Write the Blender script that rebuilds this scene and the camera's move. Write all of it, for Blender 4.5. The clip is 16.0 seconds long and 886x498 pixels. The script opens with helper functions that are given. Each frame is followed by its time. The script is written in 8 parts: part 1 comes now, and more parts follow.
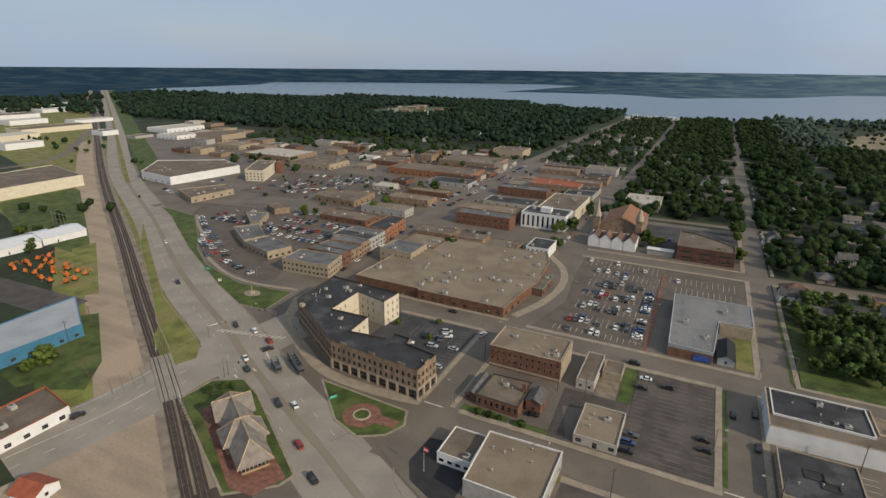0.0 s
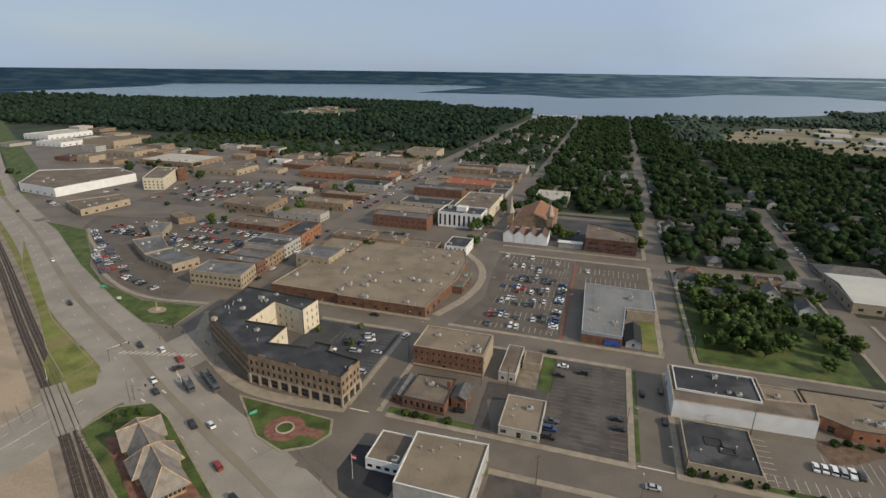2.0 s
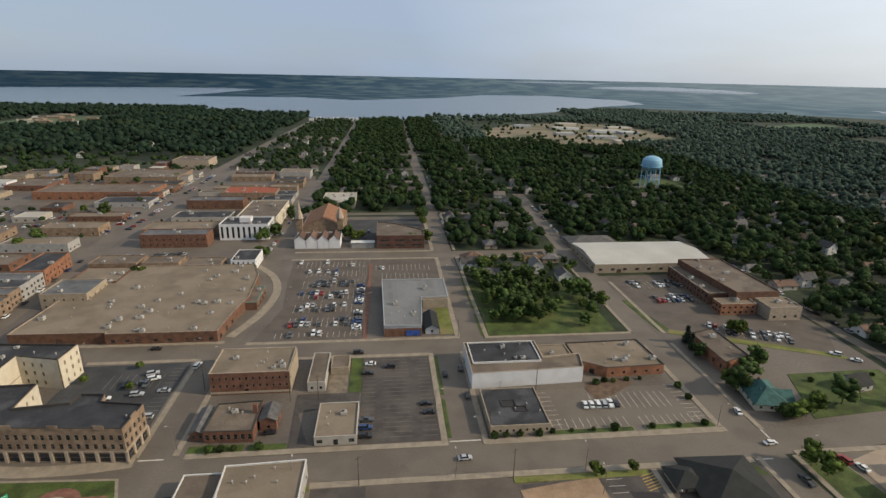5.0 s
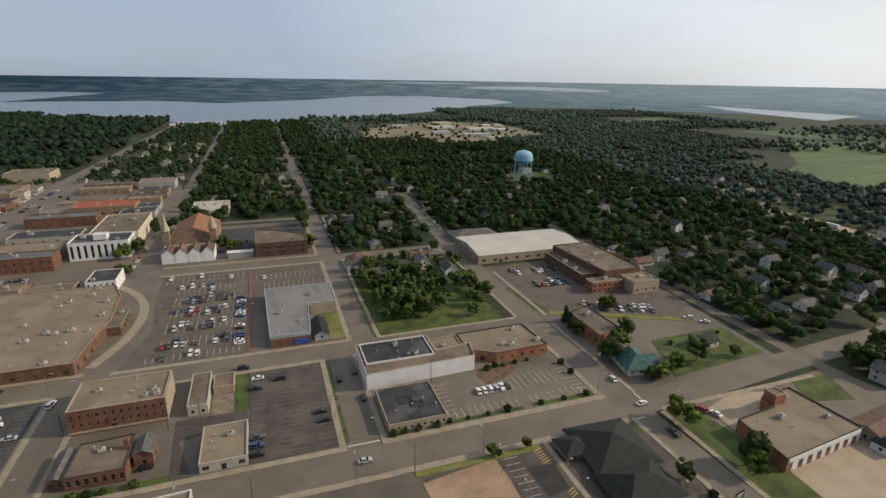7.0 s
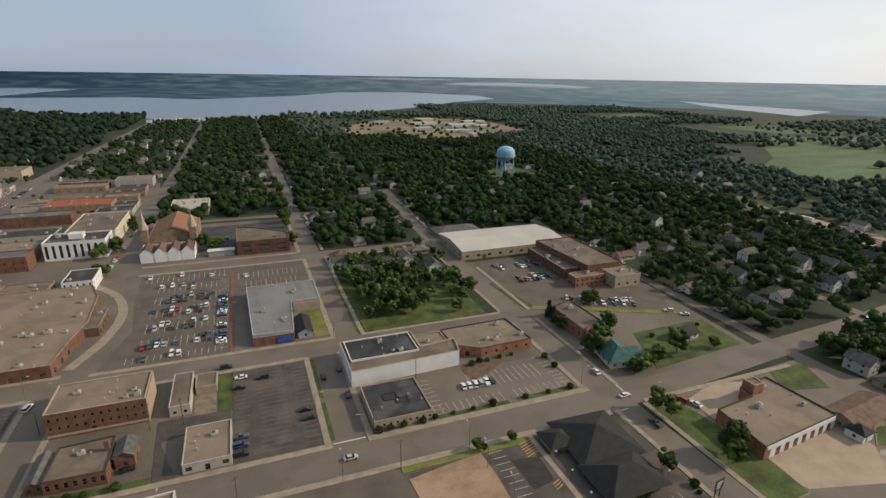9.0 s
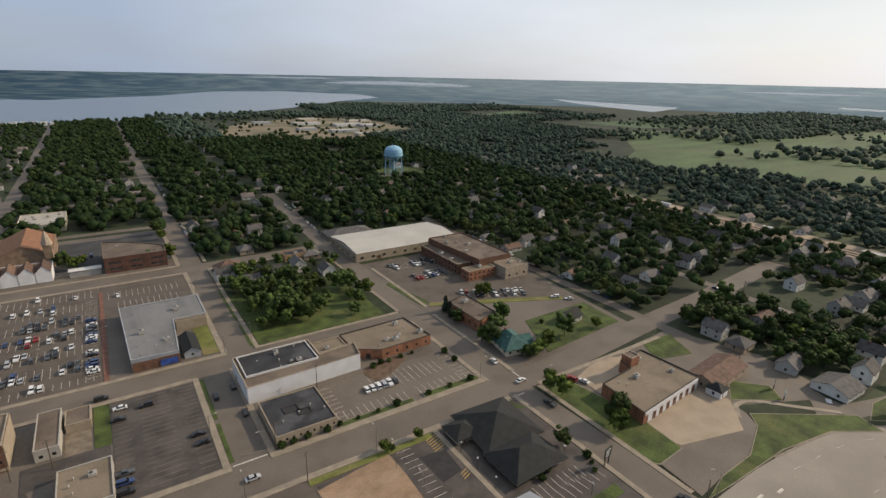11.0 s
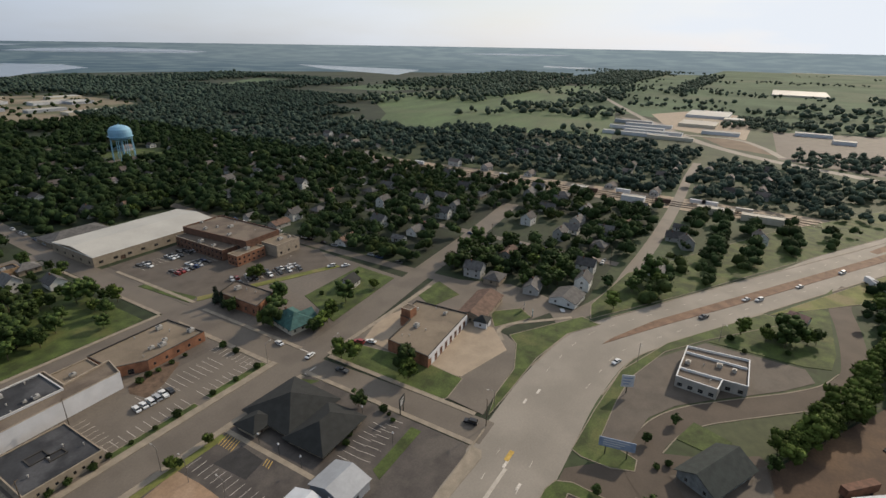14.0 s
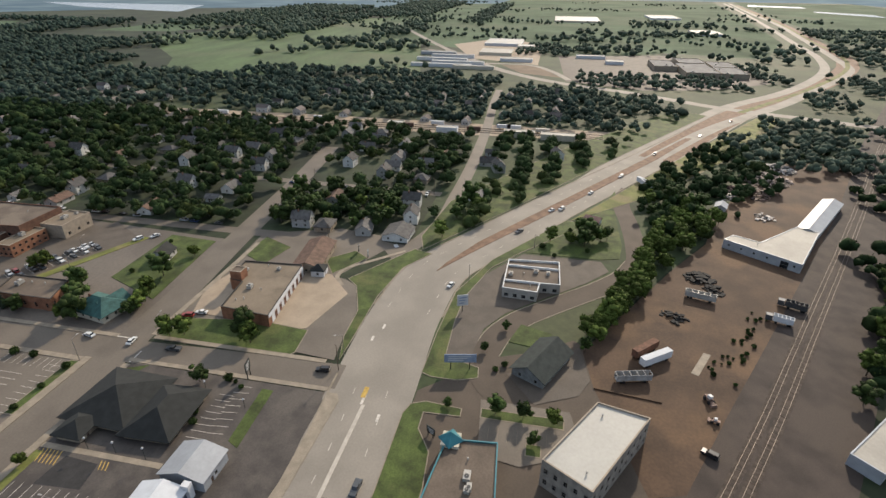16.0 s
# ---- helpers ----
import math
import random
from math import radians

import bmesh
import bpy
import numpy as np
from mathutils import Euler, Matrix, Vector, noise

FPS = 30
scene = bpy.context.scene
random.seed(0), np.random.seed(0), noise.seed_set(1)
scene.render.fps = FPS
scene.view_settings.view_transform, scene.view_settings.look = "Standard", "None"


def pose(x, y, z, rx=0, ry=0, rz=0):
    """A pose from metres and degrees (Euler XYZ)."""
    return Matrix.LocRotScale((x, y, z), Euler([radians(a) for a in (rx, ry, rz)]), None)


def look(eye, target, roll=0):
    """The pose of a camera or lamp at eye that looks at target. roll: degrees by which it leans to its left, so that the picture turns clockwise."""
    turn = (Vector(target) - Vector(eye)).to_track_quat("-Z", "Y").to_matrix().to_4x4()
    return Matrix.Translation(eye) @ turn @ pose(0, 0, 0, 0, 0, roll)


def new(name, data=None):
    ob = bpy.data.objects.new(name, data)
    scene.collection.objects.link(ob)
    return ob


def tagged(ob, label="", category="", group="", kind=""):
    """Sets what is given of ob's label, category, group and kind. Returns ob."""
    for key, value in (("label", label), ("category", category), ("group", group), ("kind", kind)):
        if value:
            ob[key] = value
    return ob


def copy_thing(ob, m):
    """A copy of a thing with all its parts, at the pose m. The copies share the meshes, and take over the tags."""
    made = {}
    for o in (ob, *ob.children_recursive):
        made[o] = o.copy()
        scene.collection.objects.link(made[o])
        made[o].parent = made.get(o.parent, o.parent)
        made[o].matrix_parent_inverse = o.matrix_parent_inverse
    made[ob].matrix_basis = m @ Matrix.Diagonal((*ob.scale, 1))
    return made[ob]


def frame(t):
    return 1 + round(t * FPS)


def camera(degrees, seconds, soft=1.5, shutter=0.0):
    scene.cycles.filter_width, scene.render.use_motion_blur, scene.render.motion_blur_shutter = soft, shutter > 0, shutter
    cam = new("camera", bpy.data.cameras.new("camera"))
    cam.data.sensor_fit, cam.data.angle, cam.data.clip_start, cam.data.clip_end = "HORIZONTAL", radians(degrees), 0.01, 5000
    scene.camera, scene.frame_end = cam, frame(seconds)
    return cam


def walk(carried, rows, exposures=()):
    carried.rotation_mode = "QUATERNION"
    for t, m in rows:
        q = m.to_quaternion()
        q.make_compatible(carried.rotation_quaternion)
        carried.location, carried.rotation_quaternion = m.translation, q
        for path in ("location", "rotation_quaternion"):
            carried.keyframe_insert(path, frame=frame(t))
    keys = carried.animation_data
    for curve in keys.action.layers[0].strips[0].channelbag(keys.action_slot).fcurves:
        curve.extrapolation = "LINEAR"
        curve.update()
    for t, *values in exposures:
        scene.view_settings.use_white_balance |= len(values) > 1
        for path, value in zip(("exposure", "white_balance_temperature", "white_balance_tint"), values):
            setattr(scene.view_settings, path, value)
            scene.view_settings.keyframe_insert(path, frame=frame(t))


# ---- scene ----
cam = camera(80.1, 16.0)
# seconds, eye, yaw, pitch, roll
PATH = [
    (0, -0.47, 0.62, 119.41, 26.34, -19.19, 0.57),
    (0.5, -0.44, 0.59, 119.54, 23.79, -19.18, 0.64),
    (1, -0.36, 0.54, 119.69, 21.48, -19.18, 0.62),
    (1.5, -0.25, 0.49, 119.77, 19.29, -19.06, 0.67),
    (2, -0.20, 0.55, 119.74, 17.06, -19.00, 0.75),
    (2.5, -0.10, 0.53, 119.87, 14.38, -18.92, 0.72),
    (3, -0.11, 0.47, 120.07, 10.99, -18.87, 0.80),
    (3.5, -0.26, 0.40, 120.21, 6.65, -18.81, 0.95),
    (4, -0.38, 0.35, 120.29, 2.46, -18.65, 1.06),
    (4.5, -0.34, 0.32, 120.25, -1.80, -18.53, 1.11),
    (5, -0.15, 0.37, 120.13, -6.29, -18.43, 1.17),
    (7.3, 0.93, 0.74, 118.47, -19.45, -18.14, 0.87),
    (7.5, 0.98, 0.77, 118.36, -18.97, -18.23, 0.93),
    (8, 0.91, 0.72, 118.25, -18.78, -18.31, 0.91),
    (8.2, 0.85, 0.68, 118.28, -18.95, -18.35, 0.89),
    (10.5, -0.14, 0.44, 119.32, -29.53, -18.43, 1.21),
    (11, -0.24, 0.24, 119.66, -33.25, -18.40, 1.19),
    (11.5, -0.27, -0.00, 120.08, -37.03, -18.44, 1.19),
    (12, -0.16, -0.13, 120.40, -41.19, -18.41, 1.16),
    (12.5, -0.10, -0.29, 120.62, -45.22, -18.46, 0.94),
    (13, -0.06, -0.46, 120.77, -49.48, -18.46, 1.00),
    (13.5, 0.08, -0.62, 120.89, -54.33, -18.43, 1.00),
    (14, 0.20, -0.84, 120.93, -59.09, -21.44, 0.93),
    (14.5, 0.21, -1.06, 120.97, -64.09, -26.84, 0.94),
    (15, 0.11, -1.43, 121.12, -68.97, -27.84, 0.89),
    (15.5, -0.06, -1.84, 121.35, -73.86, -27.77, 0.73),
    (16, -0.20, -2.14, 121.54, -78.95, -27.56, 0.57),
]
walk(cam, [(t, pose(x, y, z, 90 + p, 0, w) @ pose(0, 0, 0, 0, 0, r)) for t, x, y, z, w, p, r in PATH],
     exposures=[(0.0, -0.2, 6450, 9), (3.0, -0.12, 6420, 8), (5.0, -0.12, 6550, 9), (8.0, -0.13, 6750, 11), (11.0, -0.14, 6700, 12), (12.5, -0.25, 6600, 11), (13.5, -0.32, 6500, 11), (14.0, -0.22, 6500, 11), (14.7, 0.12, 6480, 11), (16.0, 0.18, 6400, 11)])

# ---- sky and sun ----
SUN_AZ, SUN_EL = 104.0, 29.0          # degrees clockwise from +y, above the horizon
world = bpy.data.worlds.new("sky")
scene.world = world
world.use_nodes = True
wn, wl = world.node_tree.nodes, world.node_tree.links
wn.clear()
w_out, w_bg = wn.new("ShaderNodeOutputWorld"), wn.new("ShaderNodeBackground")
w_sky = wn.new("ShaderNodeTexSky")
w_sky.sky_type, w_sky.sun_disc = "NISHITA", False
w_sky.sun_elevation, w_sky.sun_rotation = radians(SUN_EL), radians(SUN_AZ)
w_sky.air_density, w_sky.dust_density, w_sky.altitude = 1.2, 1.5, 400
w_tc, w_map, w_noise = wn.new("ShaderNodeTexCoord"), wn.new("ShaderNodeMapping"), wn.new("ShaderNodeTexNoise")
w_map.inputs["Scale"].default_value = (1.0, 1.0, 4.5)
w_noise.inputs["Scale"].default_value, w_noise.inputs["Detail"].default_value = 1.5, 6
w_dot, w_ramp, w_glow, w_cloud, w_mix, w_cov = (wn.new(k) for k in ("ShaderNodeVectorMath", "ShaderNodeMapRange", "ShaderNodeMapRange", "ShaderNodeMix", "ShaderNodeMix", "ShaderNodeMapRange"))
_a, _e = radians(SUN_AZ), radians(SUN_EL)
SUN_DIR = Vector((math.sin(_a) * math.cos(_e), math.cos(_a) * math.cos(_e), math.sin(_e)))
w_dot.operation = "DOT_PRODUCT"
GLOW_AZ = radians(SUN_AZ - 6)          # the thin clouds are brightest a little north of the sun
w_dot.inputs[1].default_value = (math.sin(GLOW_AZ) * math.cos(_e), math.cos(GLOW_AZ) * math.cos(_e), math.sin(_e))
w_cloud.data_type = w_mix.data_type = "RGBA"
w_cloud.inputs[6].default_value, w_cloud.inputs[7].default_value = (4.2, 5.2, 6.8, 1), (9.5, 10.1, 10.8, 1)
for node, lo, hi, a, b in ((w_cov, 0.36, 0.66, 0.62, 1.0), (w_glow, -0.05, 0.72, 0.0, 1.0)):
    for i, v in enumerate((lo, hi, a, b)):
        node.inputs[i + 1].default_value = v
wl.new(w_tc.outputs["Generated"], w_map.inputs["Vector"])
wl.new(w_tc.outputs["Generated"], w_dot.inputs[0])
wl.new(w_map.outputs["Vector"], w_noise.inputs["Vector"])
wl.new(w_noise.outputs["Fac"], w_cov.inputs[0])
wl.new(w_dot.outputs["Value"], w_glow.inputs[0])
wl.new(w_glow.outputs[0], w_cloud.inputs[0])
wl.new(w_cov.outputs[0], w_mix.inputs[0])
wl.new(w_sky.outputs["Color"], w_mix.inputs[6])
wl.new(w_cloud.outputs[2], w_mix.inputs[7])
wl.new(w_mix.outputs[2], w_bg.inputs["Color"])
w_bg.inputs["Strength"].default_value = 0.1
wl.new(w_bg.outputs[0], w_out.inputs[0])
sun_data = bpy.data.lights.new("sun", "SUN")
sun_data.energy, sun_data.angle, sun_data.color = 4.6, radians(1.5), (1.0, 0.85, 0.66)
sun = new("sun", sun_data)
sun.matrix_world = look(SUN_DIR * 400, (0, 0, 0))

# ---- materials ----
MATS = {}
BASE_DIM = 0.78          # scales every base colour down, to balance the ground against the sky


def mat(name, color, rough=0.85, var=0.25, scale=0.5, fine=6.0, metal=0.0, bump=0.15, island=0.0, obj=0.0, tint=None, spec=0.3, patch=None, streak=None):
    """A matt surface with stains at a coarse and grain at a fine scale. tint: the colour of the stains; patch: a second colour in large blotches."""
    if name in MATS:
        return MATS[name]
    color = tuple(c * BASE_DIM for c in color)
    tint = tint and tuple(c * BASE_DIM for c in tint)
    patch = patch and (tuple(c * BASE_DIM for c in patch[0]), *patch[1:])
    m = bpy.data.materials.new(name)
    m.use_nodes = True
    n, l = m.node_tree.nodes, m.node_tree.links
    b = n["Principled BSDF"]
    b.inputs["Roughness"].default_value, b.inputs["Metallic"].default_value = rough, metal
    b.inputs["Specular IOR Level"].default_value = spec
    geo = n.new("ShaderNodeNewGeometry")
    pos = geo.outputs["Position"]
    if streak:
        mp = n.new("ShaderNodeMapping")
        mp.inputs["Rotation"].default_value = (0, 0, streak[0])
        mp.inputs["Scale"].default_value = streak[1]
        l.new(pos, mp.inputs["Vector"])
        pos_c = mp.outputs["Vector"]
    else:
        pos_c = pos

    def noise_tex(s, detail, vec):
        t = n.new("ShaderNodeTexNoise")
        t.inputs["Scale"].default_value, t.inputs["Detail"].default_value = s, detail
        l.new(vec, t.inputs["Vector"])
        return t.outputs["Fac"]

    def mix(fac, a, bb, blend="MIX"):
        k = n.new("ShaderNodeMix")
        k.data_type, k.blend_type = "RGBA", blend
        if isinstance(fac, float):
            k.inputs[0].default_value = fac
        else:
            l.new(fac, k.inputs[0])
        for i, v in ((6, a), (7, bb)):
            if isinstance(v, tuple):
                k.inputs[i].default_value = (*v, 1)
            else:
                l.new(v, k.inputs[i])
        return k.outputs[2]

    def ramp(fac, lo, hi, a=0.0, c=1.0):
        r = n.new("ShaderNodeMapRange")
        r.inputs[1].default_value, r.inputs[2].default_value, r.inputs[3].default_value, r.inputs[4].default_value = lo, hi, a, c
        l.new(fac, r.inputs[0])
        return r.outputs[0]

    dark = tint or tuple(c * (1 - var) for c in color)
    lite = tuple(min(0.95, c * (1 + var)) for c in color)
    coarse, grain = noise_tex(scale, 4, pos_c), noise_tex(fine, 3, pos)
    c = mix(ramp(coarse, 0.35, 0.65), dark, lite)
    if patch:
        c = mix(ramp(noise_tex(patch[1], 3, pos), patch[2], patch[2] + 0.12), c, patch[0])
    g = ramp(grain, 0.3, 0.7, 1 - var * 0.6, 1 + var * 0.6)
    c = mix(1.0, c, g, "MULTIPLY")
    if island:
        c = mix(1.0, c, ramp(geo.outputs["Random Per Island"], 0, 1, 1 - island, 1 + island), "MULTIPLY")
    if obj:
        oi = n.new("ShaderNodeObjectInfo")
        c = mix(1.0, c, ramp(oi.outputs["Random"], 0, 1, 1 - obj, 1 + obj), "MULTIPLY")
    l.new(c, b.inputs["Base Color"])
    if bump:
        bp = n.new("ShaderNodeBump")
        bp.inputs["Strength"].default_value, bp.inputs["Distance"].default_value = bump, 0.1
        l.new(grain, bp.inputs["Height"])
        l.new(bp.outputs["Normal"], b.inputs["Normal"])
    MATS[name] = m
    return m


def brick_mat(name, color):
    """Brickwork seen from afar, with weathered blotches."""
    return mat(name, color, var=0.24, scale=0.4, fine=3.0, bump=0.1)


asphalt = mat("asphalt", rough=0.72, spec=0.42, color=(0.138, 0.113, 0.087), var=0.14, scale=0.06, fine=1.5, bump=0.1, patch=((0.158, 0.13, 0.1), 0.03, 0.5))
asphalt_lot = mat("asphalt_lot", rough=0.8, spec=0.3, color=(0.11, 0.09, 0.071), var=0.16, scale=0.12, fine=2.0, bump=0.1, patch=((0.118, 0.099, 0.08), 0.05, 0.52))
asphalt_old = mat("asphalt_old", rough=0.75, spec=0.4, color=(0.065, 0.054, 0.046), var=0.25, scale=0.15, fine=2.0, patch=((0.095, 0.08, 0.066), 0.08, 0.5))
asphalt_new = mat("asphalt_new", (0.03, 0.03, 0.032), var=0.2, scale=0.2, fine=2.0)
asphalt_court = mat("asphalt_court", (0.055, 0.055, 0.055), var=0.25, scale=0.1, fine=2.0)
paving = mat("town_paving", rough=0.75, spec=0.4, color=(0.132, 0.109, 0.087), var=0.2, scale=0.03, fine=0.8, patch=((0.15, 0.126, 0.1), 0.02, 0.53))
concrete = mat("concrete", rough=0.75, spec=0.4, color=(0.28, 0.232, 0.17), var=0.15, scale=0.3, fine=3.0)
concrete_road = mat("concrete_road", rough=0.75, spec=0.35, color=(0.27, 0.237, 0.195), var=0.12, scale=0.08, fine=1.5, patch=((0.23, 0.2, 0.165), 0.03, 0.55))
concrete_new = mat("concrete_new", rough=0.8, spec=0.3, color=(0.275, 0.243, 0.2), var=0.1, scale=0.06, fine=1.5, patch=((0.31, 0.275, 0.228), 0.03, 0.55))
kerbstone = mat("kerbstone", (0.27, 0.226, 0.168), var=0.15, scale=0.5, fine=4.0)
sand_pad = mat("sand_pad", (0.36, 0.285, 0.205), var=0.1, scale=0.15, fine=2.0)
dirt = mat("dirt", (0.31, 0.243, 0.172), var=0.14, scale=0.06, fine=1.0, streak=(0.52, (0.35, 2.2, 1)), patch=((0.365, 0.282, 0.197), 0.04, 0.5))
dirt_yard = mat("dirt_yard", (0.084, 0.05, 0.029), var=0.25, scale=0.07, fine=1.0, patch=((0.14, 0.082, 0.043), 0.03, 0.52))
ballast = mat("ballast", (0.21, 0.17, 0.132), var=0.25, scale=0.2, fine=3.0, patch=((0.26, 0.21, 0.16), 0.05, 0.5))
grass = mat("grass", (0.06, 0.084, 0.018), var=0.4, scale=0.15, fine=2.0, patch=((0.105, 0.115, 0.034), 0.06, 0.56))
grass_dry = mat("grass_dry", (0.15, 0.16, 0.038), var=0.3, scale=0.1, fine=1.5, patch=((0.2, 0.165, 0.07), 0.05, 0.5))
# far fields made paler and bluer, with haze put into their colour
meadow = mat("meadow", (0.105, 0.145, 0.085), rough=0.95, spec=0.08, var=0.22, scale=0.008, fine=0.15, patch=((0.135, 0.16, 0.1), 0.0035, 0.52))
rough_grass = mat("rough_grass", (0.04, 0.058, 0.02), var=0.35, scale=0.02, fine=0.3, patch=((0.066, 0.076, 0.032), 0.008, 0.52))
marsh_grass = mat("marsh_grass", (0.075, 0.118, 0.042), var=0.25, scale=0.006, fine=0.15, patch=((0.105, 0.122, 0.058), 0.004, 0.52), streak=(0.5, (1, 4, 1)))
# floor darkened to near black, standing in for shade below the crowns
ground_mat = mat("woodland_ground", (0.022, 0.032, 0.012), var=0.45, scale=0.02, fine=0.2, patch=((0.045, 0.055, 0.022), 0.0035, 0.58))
sandy = mat("sandy_soil", (0.22, 0.178, 0.115), var=0.2, scale=0.02, fine=0.2, patch=((0.1, 0.105, 0.05), 0.012, 0.5))
white_paint = mat("road_paint", (0.6, 0.55, 0.48), var=0.2, scale=1.0, bump=0)
yellow_paint = mat("yellow_paint", (0.5, 0.33, 0.08), var=0.2, scale=1.0, bump=0)
faded_paint = mat("faded_paint", (0.22, 0.185, 0.14), var=0.08, scale=0.05, bump=0)
leaf_a = mat("leaves", (0.042, 0.066, 0.017), rough=0.8, var=0.35, scale=0.5, fine=2.5, obj=0.35, island=0.25, bump=0.3, spec=0.1)
leaf_b = mat("leaves_pale", (0.078, 0.108, 0.024), rough=0.8, var=0.35, scale=0.5, fine=2.5, obj=0.3, island=0.25, bump=0.3, spec=0.06)
leaf_c = mat("needles", (0.017, 0.03, 0.014), rough=0.75, var=0.3, scale=0.6, fine=2.5, obj=0.25, island=0.2, bump=0.3)
woods_leaf = mat("woods_leaves", (0.024, 0.042, 0.0155), spec=0.05, rough=0.9, var=0.4, scale=0.12, fine=1.1, island=0.22, bump=0.4, patch=((0.034, 0.05, 0.016), 0.03, 0.56))
woods_leaf_west = mat("woods_leaves_west", (0.017, 0.031, 0.019), spec=0.05, rough=0.9, var=0.4, scale=0.1, fine=0.8, island=0.3, bump=0.4, patch=((0.03, 0.044, 0.022), 0.012, 0.58))
# paler, bluer copies of the leaves: distance haze is put into the colour
woods_leaf_mid_haze = mat("woods_leaves_mid_haze", (0.05, 0.074, 0.054), spec=0.08, rough=0.85, var=0.4, scale=0.1, fine=0.6, island=0.25, bump=0.4)
woods_leaf_far_haze = mat("woods_leaves_far", (0.075, 0.1, 0.068), spec=0.08, rough=0.85, var=0.3, scale=0.05, fine=0.3, island=0.3, bump=0.2)
sand_plot = mat("sand_plot", (0.3, 0.2, 0.125), var=0.18, scale=0.12, fine=1.5, patch=((0.36, 0.25, 0.165), 0.09, 0.5))
asphalt_seal = mat("asphalt_seal", (0.036, 0.034, 0.033), var=0.2, scale=0.3, fine=2.0)
tile_ridge = mat("tile_ridge", (0.42, 0.3, 0.19), var=0.2, scale=0.8)
woods_leaf_garden = mat("woods_leaves_garden", (0.034, 0.055, 0.02), spec=0.05, rough=0.9, var=0.4, scale=0.12, fine=1.1, island=0.25, bump=0.4, patch=((0.052, 0.068, 0.02), 0.04, 0.55))
bark = mat("bark", (0.1, 0.075, 0.05), var=0.3, scale=2.0)
brick_red = brick_mat("brick_red", (0.165, 0.082, 0.054))
brick_brown = brick_mat("brick_brown", (0.15, 0.078, 0.05))
brick_tan = brick_mat("brick_tan", (0.245, 0.175, 0.118))
brick_orange = brick_mat("brick_orange", (0.27, 0.125, 0.07))
brick_dark = brick_mat("brick_dark", (0.11, 0.055, 0.04))
stone_trim = mat("stone_trim", (0.37, 0.305, 0.23), var=0.12, scale=0.6)
stucco = mat("cream_stucco", (0.6, 0.54, 0.42), var=0.08, scale=0.4)
stucco_tan = mat("tan_stucco", (0.33, 0.27, 0.195), var=0.12, scale=0.4)
white_wall = mat("white_wall", (0.68, 0.68, 0.68), var=0.06, scale=0.25)
grey_wall = mat("grey_wall", (0.34, 0.33, 0.31), var=0.12, scale=0.4)
metal_wall = mat("metal_wall", (0.42, 0.44, 0.46), rough=0.5, var=0.1, scale=0.3, metal=0.2, bump=0)
blue_wall = mat("blue_wall", (0.05, 0.17, 0.28), rough=0.6, var=0.1, scale=0.3)
gravel_roof = mat("gravel_roof", (0.2, 0.158, 0.112), var=0.14, scale=0.1, fine=1.5, patch=((0.24, 0.19, 0.136), 0.06, 0.52))
brown_roof = mat("brown_roof", (0.135, 0.104, 0.078), var=0.2, scale=0.12, fine=1.5, patch=((0.18, 0.142, 0.106), 0.07, 0.5))
dark_roof = mat("dark_roof", (0.036, 0.037, 0.04), var=0.25, scale=0.15, fine=1.5, patch=((0.075, 0.075, 0.078), 0.08, 0.52))
grey_roof = mat("grey_roof", (0.12, 0.12, 0.122), var=0.25, scale=0.12, fine=1.5, patch=((0.17, 0.168, 0.165), 0.07, 0.52))
white_roof = mat("white_roof", (0.46, 0.44, 0.39), rough=0.6, var=0.08, scale=0.05, fine=1.0)
pale_roof = mat("pale_roof", (0.42, 0.385, 0.325), rough=0.7, var=0.1, scale=0.1, fine=1.0)
steel_roof = mat("steel_roof", (0.36, 0.37, 0.38), rough=0.5, var=0.1, scale=0.1, fine=1.0, metal=0.1, bump=0.05)
steel_roof_grey = mat("steel_roof_grey", (0.17, 0.168, 0.16), rough=0.6, var=0.15, scale=0.1, fine=1.0, patch=((0.21, 0.205, 0.195), 0.05, 0.5), streak=(0, (3.0, 0.15, 1)))
plain_wall = mat("plain_wall", (0.4, 0.37, 0.32), var=0.1, scale=0.4)
shingle = mat("shingle_grey", (0.1, 0.095, 0.09), var=0.25, scale=0.5, fine=4.0, obj=0.4)
shingle_brown = mat("shingle_brown", (0.14, 0.085, 0.06), var=0.25, scale=0.5, fine=4.0, obj=0.3)
shingle_green = mat("shingle_green", (0.04, 0.105, 0.095), var=0.25, scale=0.5, fine=4.0)
shingle_slate = mat("shingle_slate", (0.02, 0.022, 0.021), var=0.2, scale=0.4, fine=4.0)
shingle_depot = mat("shingle_depot", (0.21, 0.185, 0.16), var=0.2, scale=0.4, fine=4.0)
red_roof = mat("red_roof", (0.3, 0.085, 0.045), var=0.15, scale=0.4, fine=4.0)
coping_white = mat("coping_white", (0.62, 0.6, 0.56), var=0.08, scale=0.5)
coping_dark = mat("coping_dark", (0.05, 0.045, 0.04), var=0.15, scale=0.5)
siding = mat("siding", (0.55, 0.54, 0.5), var=0.08, scale=0.8, obj=0.45)
glass = mat("window_glass", (0.02, 0.024, 0.028), rough=0.12, var=0.3, scale=0.4, bump=0, spec=0.6)
frame_pale = mat("window_frame", (0.24, 0.21, 0.175), var=0.1, scale=2.0, bump=0)
door_brown = mat("door_brown", (0.1, 0.055, 0.035), var=0.2, scale=2.0)
unit_metal = mat("unit_metal", (0.42, 0.4, 0.36), rough=0.55, var=0.12, scale=1.0, metal=0.1)
